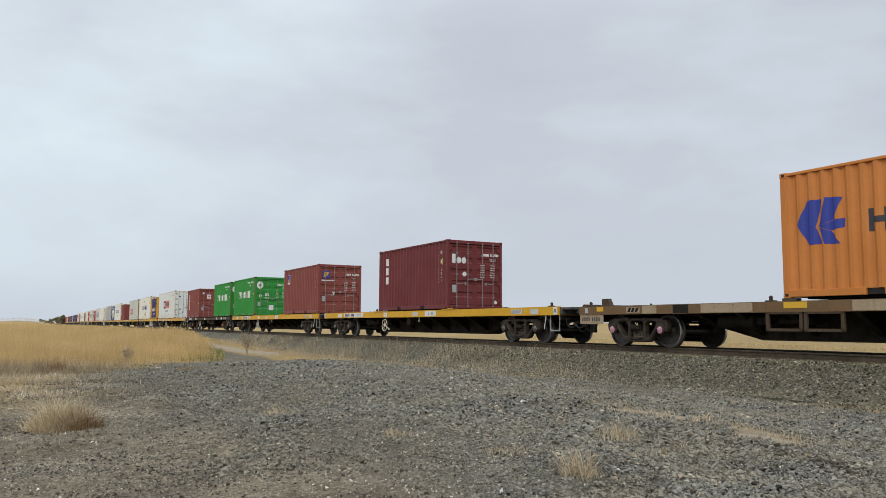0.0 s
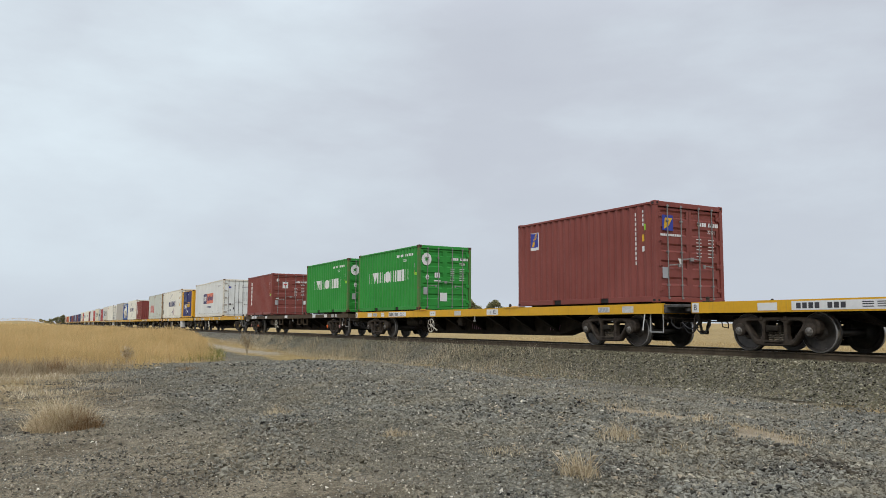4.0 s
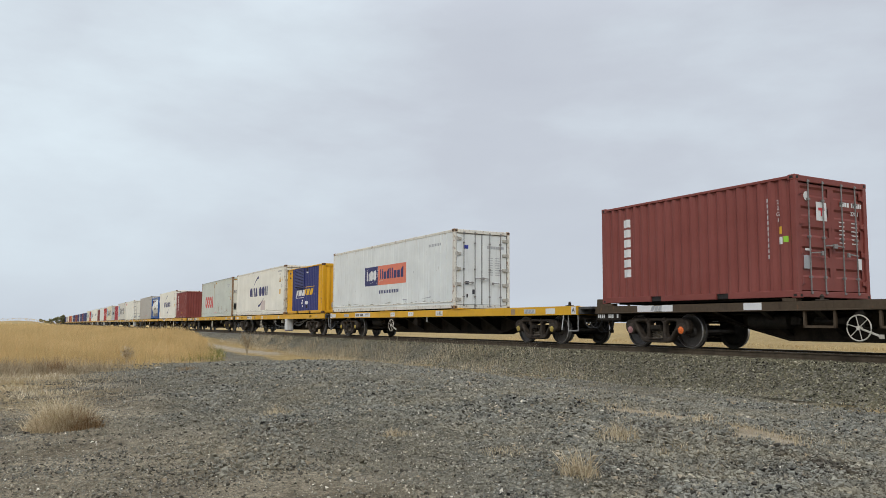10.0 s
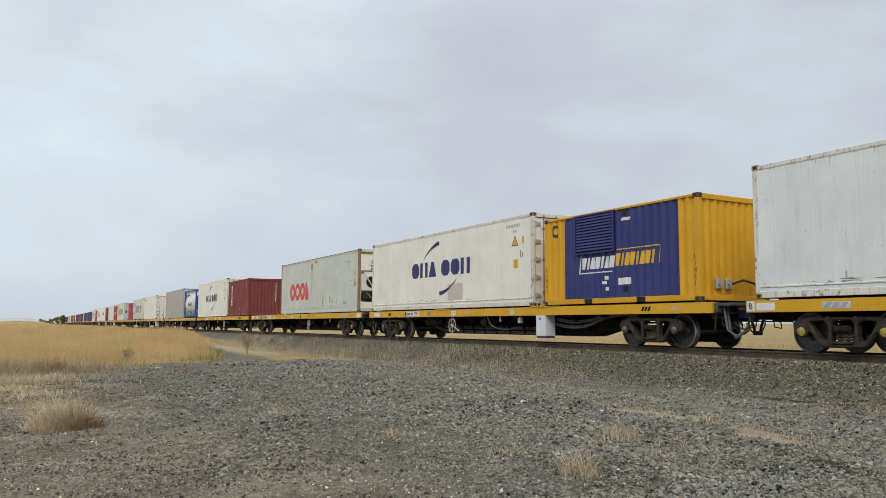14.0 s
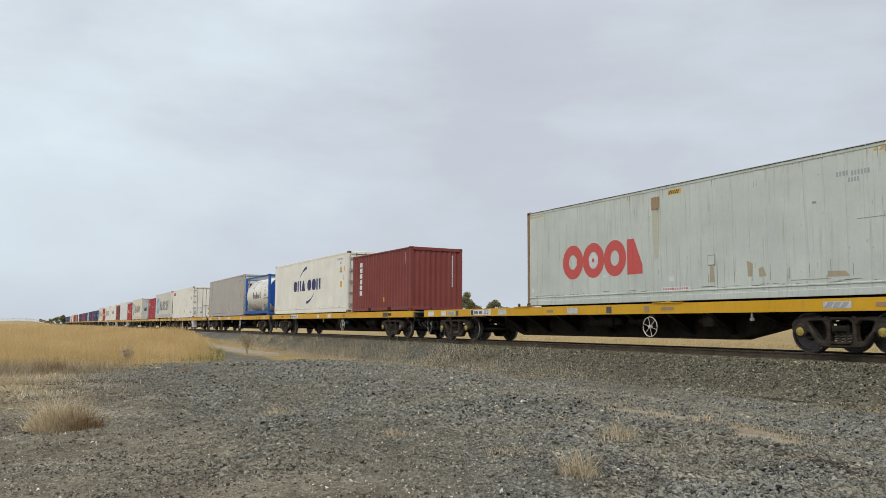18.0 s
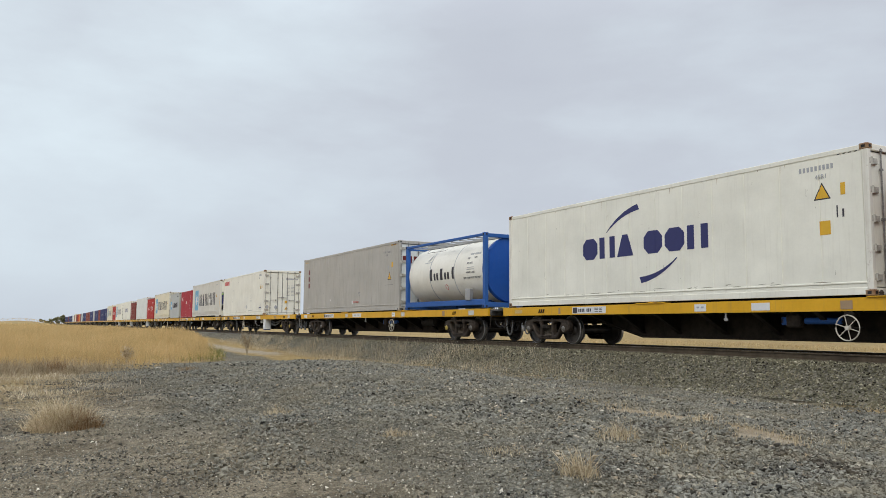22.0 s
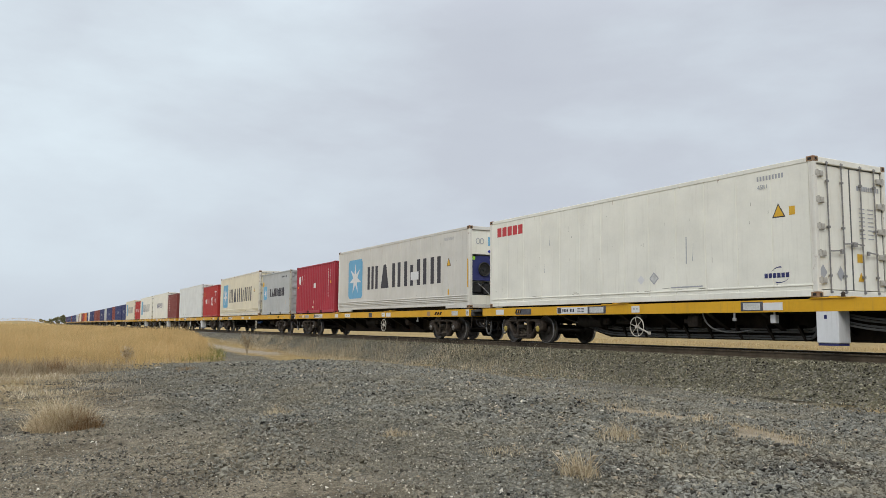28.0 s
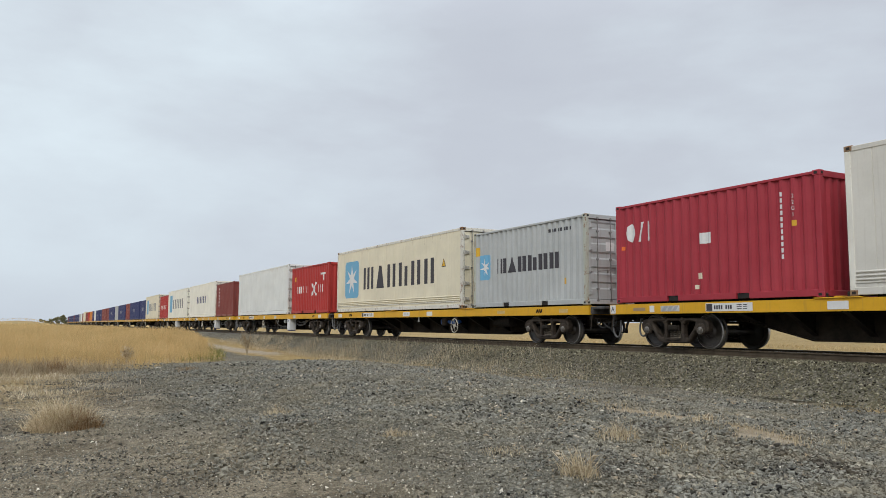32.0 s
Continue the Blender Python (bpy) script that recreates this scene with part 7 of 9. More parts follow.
mark(se, "scuffing", [[(8.7, 0.9), (8.73, 0.9), (8.74, 1.55), (8.71, 1.55)], [(8.9, 0.95), (8.92, 0.95), (8.95, 1.4)], [(3.3, 1.8), (3.33, 1.8), (3.32, 2.1)], [(3.02, 1.0), (3.05, 1.0), (3.04, 1.3)], rect(8.2, 0.33, 9.2, 0.36)], DECALGREY)
end_mark(se, "yellow_label", [rect(1.38, 0.76, 1.56, 0.94)], DECALYELLOW)
end_mark(se, "warning_triangle", [[(1.38, 0.36), (1.6, 0.36), (1.49, 0.56)]], DECALYELLOW)
end_mark(se, "diamond_label", [[(0.23, 0.36), (0.36, 0.52), (0.23, 0.68), (0.1, 0.52)], [(0.8, 0.34), (0.92, 0.5), (0.8, 0.66), (0.68, 0.5)]], DECALGREY)
end_mark(se, "number_marking", blocks(10, 1.45, 2.25, 2.3, 2.4) + rows, DECALGREY)


def star_box(c, x0, x1, z0, z1, wx0, wx1, wz0, wz1):
    r = 0.08 * (x1 - x0)
    mark(c, "blue_square", [[(x0 + r, z0), (x1 - r, z0), (x1, z0 + r), (x1, z1 - r), (x1 - r, z1), (x0 + r, z1), (x0, z1 - r), (x0, z0 + r)]], DECALSKY, "light blue square with a white star")
    mark(c, "white_star", star((x0 + x1) / 2, (z0 + z1) / 2, 0.44 * (x1 - x0), 0.15 * (x1 - x0)), DECALWHITE, "white seven-pointed star", lift=0.008)
    word(c, shapes("MA#R##", wx0, wx1, wz0, wz1, 0.3), DECALBLACK, "charcoal lettering blocks")


star_box(ma, 1.28, 2.95, 0.62, 2.43, 3.55, 10.75, 0.98, 2.0)
mark(ma, "white_patch", [rect(7.9, 1.2, 8.6, 1.52)], DECALWHITE, lift=0.010)
mark(ma, "warning_triangle", [[(10.9, 1.6), (11.15, 1.6), (11.02, 1.86)]], DECALYELLOW)
mark(ma, "yellow_label", [rect(10.95, 0.52, 11.06, 0.72)], DECALYELLOW)
mark(ma, "number_marking", blocks(9, 10.7, 11.4, 2.54, 2.64, 0.6), DECALGREY)
for c, L, mt in ((ma, T40 + 0.32, ASHEN), (mc, T40, CREAM)):
    for z in (0.31, 0.385, 0.46):
        part("base_rib", kept(("brib", L, mt.name), lambda: Shape().tube([(-L / 2 + 0.15, 0, 0), (L / 2 - 0.15, 0, 0)], 0.024, 8).mesh("base_rib", mt, smooth=True)), c, (0, -HALF + 0.006, z))
star_box(mc, 1.05, 2.70, 0.65, 2.37, 3.28, 10.4, 1.0, 1.98)
mark(mc, "warning_triangle", [[(10.7, 1.6), (10.95, 1.6), (10.82, 1.86)]], DECALYELLOW)
star_box(mg, 0.35, 1.04, 0.94, 1.79, 1.42, 4.90, 1.11, 1.60)
mark(mg, "sticker", [rect(0.08, 1.78, 0.34, 2.08)], DECALYELLOW)
mark(mg, "number_marking", blocks(8, 4.3, 5.4, 2.2, 2.3, 0.6), DECALBLACK)
mark(mg, "sticker", [rect(5.0, 0.62, 5.14, 0.80)], DECALYELLOW)
end_mark(mg, "paper_sheet", [rect(0.75, 1.55, 1.05, 1.8)], DECALWHITE)
end_mark(mg, "data_plate", [rect(1.3, 0.9, 1.55, 1.15)], DECALBLACK)
# crimson and scarlet boxes
word(crimson_box, [disc(0.56, 1.83, 0.17, 0.25, 8), [(0.80, 1.58), (0.90, 1.58), (1.04, 2.08), (0.92, 2.08)], rect(1.14, 1.58, 1.24, 2.08)], DECALWHITE, "white lettering blocks")
mark(crimson_box, "paper_label", [rect(2.86, 1.34, 3.22, 1.60)], DECALWHITE)
mark(crimson_box, "small_label", [rect(2.78, 0.52, 2.94, 0.66), rect(2.7, 0.28, 2.8, 0.38)], CREAM)
mark(crimson_box, "sticker", [rect(0.20, 1.40, 0.30, 1.50)], CAPORANGE)
side_number(crimson_box, DECALWHITE, 5.13, 0.79, 2.25)
mark(crimson_box, "sticker", [rect(5.36, 1.50, 5.48, 1.62)], DECALYELLOW)
mark(hs, "scrawl_mark", blocks(6, 0.9, 2.9, 1.12, 1.5, 0.35) + [[(3.3, 0.92), (3.5, 0.92), (4.2, 1.62), (4.0, 1.66)], [(3.3, 1.62), (3.5, 1.62), (4.2, 0.98), (4.0, 0.92)]] + blocks(3, 4.4, 5.4, 1.1, 1.5, 0.4), DECALWHITE, "white scrawled strokes")
mark(hs, "sticker", [rect(0.5, 1.8, 0.75, 2.05)], DECALYELLOW)
mark(hs, "number_marking", [rect(4.7, 2.0, 5.5, 2.1), rect(5.2, 1.7, 5.35, 2.0)], DECALWHITE)
# far boxes, a few plain blocks each
far_plan = {0: (DECALWHITE, stack(6, 0.78, 1.06, 0.68, 2.24, 0.5)), 1: (DECALBLUE, blocks(6, 3.9, 8.4, 1.24, 1.82, 0.5)), 2: (DECALFAINT, blocks(6, 3.5, 10.5, 1.0, 1.95, 0.5)),
            3: (DECALWHITE, blocks(6, 0.9, 5.2, 1.05, 1.5, 0.4)), 4: (DECALFAINT, blocks(6, 3.5, 10.5, 1.0, 1.95, 0.5))}
for i, c in enumerate(FARBOX):
    if i in far_plan:
        word(c, far_plan[i][1], far_plan[i][0])
    elif "blue" in c["label"]:
        L = INFO[c.name][0]
        word(c, blocks(4, L * 0.34, L * 0.62, 1.15, 1.6, 0.5), DECALGREY, "grey lettering blocks")
for c in (FARBOX[2], FARBOX[4]):
    mark(c, "blue_square", [rect(1.28, 0.62, 2.95, 2.43)], DECALSKY)


STAINS = (RUNS, SCUFFS, plain("pale_tan_stain", (0.60, 0.51, 0.37), 0.8), plain("mossy_grime", (0.24, 0.235, 0.15), 0.9))


def weather(c, H, seed, runs, smears, ticks):
    """Rust runs under the top rail, smears above the bottom rail and small scuffs, each with a shape of its own."""
    rng = np.random.default_rng(seed)
    L = INFO[c.name][0]
    for tint, share in ((0, 0.15), (2, 0.55)):
        out = []
        for x, a, b in zip(rng.uniform(0.15, L - 0.15, int(runs * share)), rng.random(runs), rng.random(runs)):
            w, top = 0.004 + 0.007 * b, H - 0.125
            drop = 0.03 + 0.34 * a ** 3
            out.append([(x - w, top), (x + w, top), (x + w * 0.5, top - drop * 0.6), (x + w * 0.1, top - drop), (x - w * 0.6, top - drop * 0.5)])
        mark(c, "rust_staining", out, STAINS[tint], lift=0.0025)
    out = []
    for x, a, b, z in zip(rng.uniform(0.2, L - 0.9, smears), rng.random(smears), rng.random(smears), rng.random(smears)):
        n, h, z = 0.06 + 0.5 * a * a, 0.005 + 0.014 * b, 0.28 + 0.07 * z * z
        out.append([(x, z), (x + n * 0.4, z - 0.004), (x + n, z + 0.005), (x + n * 0.7, z + h), (x + n * 0.2, z + h * 0.8)])
    mark(c, "scuffing", out, STAINS[3 if runs > 60 else 1], lift=0.003)
    out = []
    for x, z, a in zip(rng.uniform(0.3, L - 0.3, ticks), rng.uniform(0.4, H - 0.4, ticks), rng.random(ticks)):
        h, w = 0.02 + 0.16 * a * a, 0.006 + 0.008 * (1 - a)
        out.append([(x, z), (x + w, z), (x + w * 1.6, z + h), (x + w * 0.6, z + h)])
    mark(c, "scuffing", out, STAINS[1], lift=0.003)


for c, H, seed, runs, smears, ticks in ((po, HIGH_H, 1, 90, 46, 26), (cn, HIGH_H, 2, 60, 26, 14), (cm, HIGH_H, 3, 36, 26, 18), (oo, HIGH_H, 4, 110, 40, 40), (se, 2.90, 5, 14, 12, 26), (ma, HIGH_H, 6, 40, 14, 14), (mc, HIGH_H, 7, 80, 30, 16), (gw, HIGH_H, 8, 50, 24, 10), (tg, HIGH_H, 9, 40, 14, 20)):
    weather(c, H, seed, runs, smears, ticks)
# flaked spots in the blue and salmon panels
FLAKES = np.random.default_rng(44)
flake_at = [(x, z, a) for x, z, a in zip(FLAKES.normal(5.2, 0.55, 70), FLAKES.uniform(1.15, 1.88, 70), FLAKES.random(70)) if 4.05 < x < 7.9]
mark(po, "paint_flakes", [[(x, z), (x + 0.012 + 0.02 * a, z + 0.004), (x + 0.016 + 0.012 * a, z + 0.02 + 0.04 * a * a), (x + 0.004, z + 0.016 + 0.05 * a * a)] for x, z, a in flake_at], WHITE, lift=0.012)

# ---------------------------------------------------------------- tank container
INK = plain("dark_grey_ink", (0.13, 0.13, 0.14), 0.6)


def tank_container(u0):
    L, H = T20, LOW_H
    c = tagged(new("tank_container"), "white tank in a blue steel frame with dark lettering blocks", "tank container", "containers on the freight train")
    h, w = L / 2, HALF
    for x in (-1, 1):
        for y in (-1, 1):
            part("corner_post", kept("tpost", lambda: Shape().box(-0.075, 0.075, -0.075, 0.075, 0.1, H - 0.1, 0, 0.012).mesh("corner_post", TANKBLUE)), c, (x * (h - 0.08), y * (w - 0.08), 0))
            for z in (0.059, H - 0.059):
                part("corner_casting", kept("tcast", lambda: casting_mesh(TANKBLUE)), c, pose(x * (h - 0.085), y * (w - 0.077), z) @ Matrix.Diagonal((1, -y, 1, 1)))
        a, b = sorted((x * h, x * (h - 0.12)))
        part("end_beam", Shape().box(a, b, -w + 0.1, w - 0.1, H - 0.16, H - 0.03, 0, 0.01).mesh("end_beam", TANKBLUE), c)
        part("end_beam", Shape().box(a, b, -w + 0.1, w - 0.1, 0.03, 0.19, 0, 0.01).mesh("end_beam", TANKBLUE), c)
    for y in (-1, 1):
        a, b = sorted((y * w, y * (w - 0.10)))
        part("bottom_rail", Shape().box(-h + 0.1, h - 0.1, a, b, 0.10, 0.30, 0, 0.012).mesh("bottom_rail", TANKBLUE), c)
        part("top_rail", Shape().box(-h + 0.1, h - 0.1, a, b, H - 0.11, H - 0.02, 0, 0.012).mesh("top_rail", TANKBLUE), c)
    r, zc = 1.16, 1.345
    prof = [(0.05, -3.005), (0.60, -2.99), (0.98, -2.95), (1.10, -2.89), (1.148, -2.82), (r, -2.74), (r, 2.85), (1.0, 2.87), (0.80, 2.88)]
    part("barrel", Shape().lathe(prof, 48, "x", (0, 0, zc)).mesh("barrel", TANKWHITE, smooth=True), c, label="white cylindrical tank barrel")
    part("end_dome", Shape().lathe([(1.166, 2.79), (1.178, 2.80), (1.178, 2.90), (1.14, 2.945), (1.06, 2.95), (0.92, 2.97), (0.50, 3.01), (0.05, 3.02)], 48, "x", (0, 0, zc)).mesh("end_dome", DOMEBLUE, smooth=True), c, label="blue domed tank end")
    for x in (-1.05, 0.82):
        part("barrel_band", kept("band", lambda: Shape().lathe([(r + 0.001, -0.014), (r + 0.006, -0.014), (r + 0.006, 0.014), (r + 0.001, 0.014)], 48, "x", (0, 0, zc)).mesh("barrel_band", DECALGREY, smooth=True)), c, (x, 0, 0))
    for x in (-2.1, 2.1):
        part("saddle", Shape().prism([(x - 0.2, 0.14), (x - 0.15, 0.45), (x + 0.15, 0.45), (x + 0.2, 0.14)], -0.5, 0.5).mesh("saddle", TANKBLUE), c)
    part("walkway", Shape().box(-2.7, 2.7, -0.35, 0.35, H - 0.10, H - 0.06).box(-2.7, 2.7, -0.37, -0.34, H - 0.12, H - 0.04).box(-2.7, 2.7, 0.34, 0.37, H - 0.12, H - 0.04).mesh("walkway", GALV), c, label="galvanised walkway grating")
    for x in (-2.4, -1.8, -1.2, -0.6, 0.0, 0.6, 1.2, 1.8, 2.4):
        part("walkway_bearer", kept("wb", lambda: Shape().box(-0.03, 0.03, -w + 0.06, w - 0.06, H - 0.15, H - 0.11).mesh("walkway_bearer", GALV)), c, (x, 0, 0))
    part("manlid", Shape().lathe([(0.26, 2.44), (0.28, 2.50), (0.24, 2.53), (0.05, 2.54)], 18, "z", (0.3, 0, 0)).mesh("manlid", GALV, smooth=True), c)
    part("spill_rail", Shape().tube([(-2.35, -0.42, 2.42), (-2.1, -0.68, 2.27), (-0.62, -0.70, 2.25), (-0.36, -0.48, 2.38)], 0.022, 6).mesh("spill_rail", IRON), c)
    part("document_box", Shape().box(-0.16, 0.16, -0.16, 0.0, -0.2, 0.2, 0, 0.015).mesh("document_box", GALV), c, (5.0 - h, -w + 0.1, 0.48), "grey document box")

    def on_barrel(name, polys, mat, label=""):
        s = Shape()
        for poly in polys:
            lo, hi = min(z for _, z in poly), max(z for _, z in poly)
            n = max(1, round((hi - lo) / 0.06))
            for i in range(n):
                z0, z1 = lo + (hi - lo) * i / n, lo + (hi - lo) * (i + 1) / n
                q = [(z, x) for x, z in poly]
                q = cut(cut(q, z0, True), z1, False) if n > 1 else q
                if len(q) < 3:
                    continue
                pts = []
                for z, x in q:
                    a = max(-1.0, min(1.0, (z - zc) / r))
                    pts.append((x - h, -math.sqrt(max(0.0, 1 - a * a)) * (r + 0.008), z))
                s.add(pts, [tuple(range(len(pts)))])
        fine_print(part(name, s.mesh(name, mat, weld=True), c, label=label))
    for q in [rect(2.0, 1.10, 2.16, 1.54)] + blocks(2, 2.30, 2.72, 1.10, 1.36, 0.62) + [rect(2.80, 1.10, 2.98, 1.52)] + blocks(2, 3.12, 3.56, 1.10, 1.36, 0.62) + [rect(3.68, 1.10, 3.82, 1.54)]:
        on_barrel("lettering_block", [q], DECALBLACK)
    on_barrel("weight_table", blocks(4, 4.80, 5.05, 1.90, 1.97, 0.7) + blocks(6, 5.1, 5.5, 1.90, 1.97, 0.7) + [rect(4.78, 1.44, 5.22, 1.46), rect(4.76, 1.37, 5.25, 1.39)], DECALGREY)
    on_barrel("emblem", [[(1.62, 1.88), (1.75, 1.88), (1.9, 2.1), (1.82, 2.1)], rect(1.45, 1.80, 1.95, 1.83)], DECALGREY)
    on_barrel("round_mark", ring(3.15, 0.82, 0.1, 0.1, 0.075, 0.075), DECALFADED)
    for text, size, x, z in (("FOR FOODSTUFF USE ONLY", 0.092, 5.10, 1.08), ("MAWP 4 BAR", 0.10, 5.0, 1.27), ("RID/ADR", 0.10, 4.93, 1.60), ("22K2", 0.09, 4.80, 1.78), ("L4BN", 0.09, 5.24, 1.79)):
        a = math.asin((z - zc) / r)
        part("lettering", lettering(text, size, INK), c, pose(x - h, -(r + 0.008) * math.cos(a), z, 90 - math.degrees(a)))
    return carry(c, u0 + L / 2, DECK, h - 0.3)


tank_container(-67.46)


# ---------------------------------------------------------------- stones
def stone_material(name, stops, brown):
    m, n, l, b = nodes_of(name)
    g = n.new("ShaderNodeNewGeometry").outputs["Random Per Island"]
    base = ramp_node(n, l, g, stops)
    co = n.new("ShaderNodeTexCoord").outputs["Object"]
    dust = noise_node(n, l, co, 0.8, 5, 0.6)
    base = mix_node(n, l, ramp_node(n, l, dust, [(0.4, grey(0.0)), (0.7, grey(brown))]), base, (0.25, 0.218, 0.148))
    fine = noise_node(n, l, co, 60, 3, 0.6)
    base = mix_node(n, l, 1.0, base, ramp_node(n, l, fine, [(0.3, grey(0.82)), (0.7, grey(1.14))]), "MULTIPLY")
    patch = noise_node(n, l, co, 3.2, 5, 0.65)
    base = mix_node(n, l, 1.0, base, ramp_node(n, l, patch, [(0.34, (0.76, 0.765, 0.77)), (0.5, (1.0, 1.0, 1.0)), (0.66, (1.18, 1.165, 1.13))]), "MULTIPLY")
    l.new(base, b.inputs["Base Color"])
    b.inputs["Roughness"].default_value = 0.9
    b.inputs["Specular IOR Level"].default_value = 0.25
    bump_node(n, l, b, fine, 0.3, 0.01)
    return m


# the near-black tenth puts the shade of gaps between stones into the colour
GRAVEL = stone_material("blue_grey_gravel", [(0.0, (0.020, 0.019, 0.016)), (0.07, (0.035, 0.033, 0.028)), (0.11, (0.155, 0.151, 0.128)), (0.65, (0.235, 0.229, 0.190)), (0.94, (0.315, 0.304, 0.248)), (0.985, (0.36, 0.28, 0.18)), (1.0, (0.70, 0.65, 0.54))], 0.62)
# near-black low stops here too, as painted shade between the ballast stones
BALLAST = stone_material("dusty_ballast", [(0.0, (0.012, 0.011, 0.008)), (0.10, (0.022, 0.020, 0.013)), (0.15, (0.112, 0.104, 0.066)), (0.7, (0.196, 0.182, 0.119)), (0.9, (0.305, 0.285, 0.193)), (1.0, (0.53, 0.49, 0.36))], 0.3)
CHIPS = stone_material("pale_stone_chips", [(0.0, (0.30, 0.27, 0.20)), (0.7, (0.52, 0.47, 0.37)), (1.0, (0.82, 0.77, 0.66))], 0.15)
DARKROCK = stone_material("dark_basalt", [(0.0, (0.045, 0.040, 0.032)), (0.6, (0.11, 0.096, 0.074)), (1.0, (0.22, 0.195, 0.15))], 0.25)
RNG = np.random.default_rng(7)
OCTA = np.array([(1, 0, 0), (-1, 0, 0), (0, 1, 0), (0, -1, 0), (0, 0, 1), (0, 0, -1)], float)
OCTA_F = np.array([(0, 2, 4), (2, 1, 4), (1, 3, 4), (3, 0, 4), (2, 0, 5), (1, 2, 5), (3, 1, 5), (0, 3, 5)])


def turns(n, rng):
    q = rng.normal(size=(n, 4))
    q /= np.linalg.norm(q, axis=1)[:, None]
    w, x, y, z = q.T
    return np.stack([1 - 2 * (y * y + z * z), 2 * (x * y - z * w), 2 * (x * z + y * w), 2 * (x * y + z * w), 1 - 2 * (x * x + z * z), 2 * (y * z - x * w),
                     2 * (x * z - y * w), 2 * (y * z + x * w), 1 - 2 * (x * x + y * y)], 1).reshape(n, 3, 3)


def mesh_of(name, verts, faces, mat, flat=False):
    me = bpy.data.meshes.new(name)
    k = faces.shape[1]
    me.vertices.add(len(verts))
    me.vertices.foreach_set("co", verts.astype(np.float32).ravel())
    me.loops.add(faces.size)
    me.loops.foreach_set("vertex_index", faces.astype(np.int32).ravel())
    me.polygons.add(len(faces))
    me.polygons.foreach_set("loop_start", np.arange(0, faces.size, k, dtype=np.int32))
    me.materials.append(mat)
    me.update(calc_edges=True)
    if flat:
        me.shade_flat()
    return me


TETRA = np.array([(1, 1, 1), (1, -1, -1), (-1, 1, -1), (-1, -1, 1)], float) * 0.75
TETRA_F = np.array([(0, 1, 2), (0, 2, 3), (0, 3, 1), (1, 3, 2)])


def stones(name, label, places, sizes, mat):
    """Many small angular stones as one mesh: the smallest with four faces, the others with eight."""
    sizes, places, verts, faces, o = np.array(sizes), np.array(places), [], [], 0
    small = sizes < 0.034
    for pick, form, sides in ((small, TETRA, TETRA_F), (~small, OCTA, OCTA_F)):
        n, k = int(pick.sum()), len(form)
        box = form[None] * RNG.uniform(0.75, 1.25, (n, k, 1)) + RNG.uniform(-0.38, 0.38, (n, k, 3))
        box *= RNG.uniform(0.55, 1.3, (n, 1, 3))
        v = np.einsum("nij,nkj->nki", turns(n, RNG), box) * (sizes[pick] / 2)[:, None, None]
        v[:, :, 2] *= 0.8
        v += places[pick][:, None, :]
        verts.append(v.reshape(-1, 3))
        faces.append((sides[None] + k * np.arange(n)[:, None, None]).reshape(-1, 3) + o)
        o += n * k
    tagged(new(name, mesh_of(name, np.concatenate(verts), np.concatenate(faces), mat, True)), label, "gravel", kind="stuff")


def bed_thins(x, y):
    """The loose gravel thins out towards the standing place and the end of the yard."""
    return -0.87 * x + 0.49 * y < 5.3 or x > -0.6 * y + 0.6


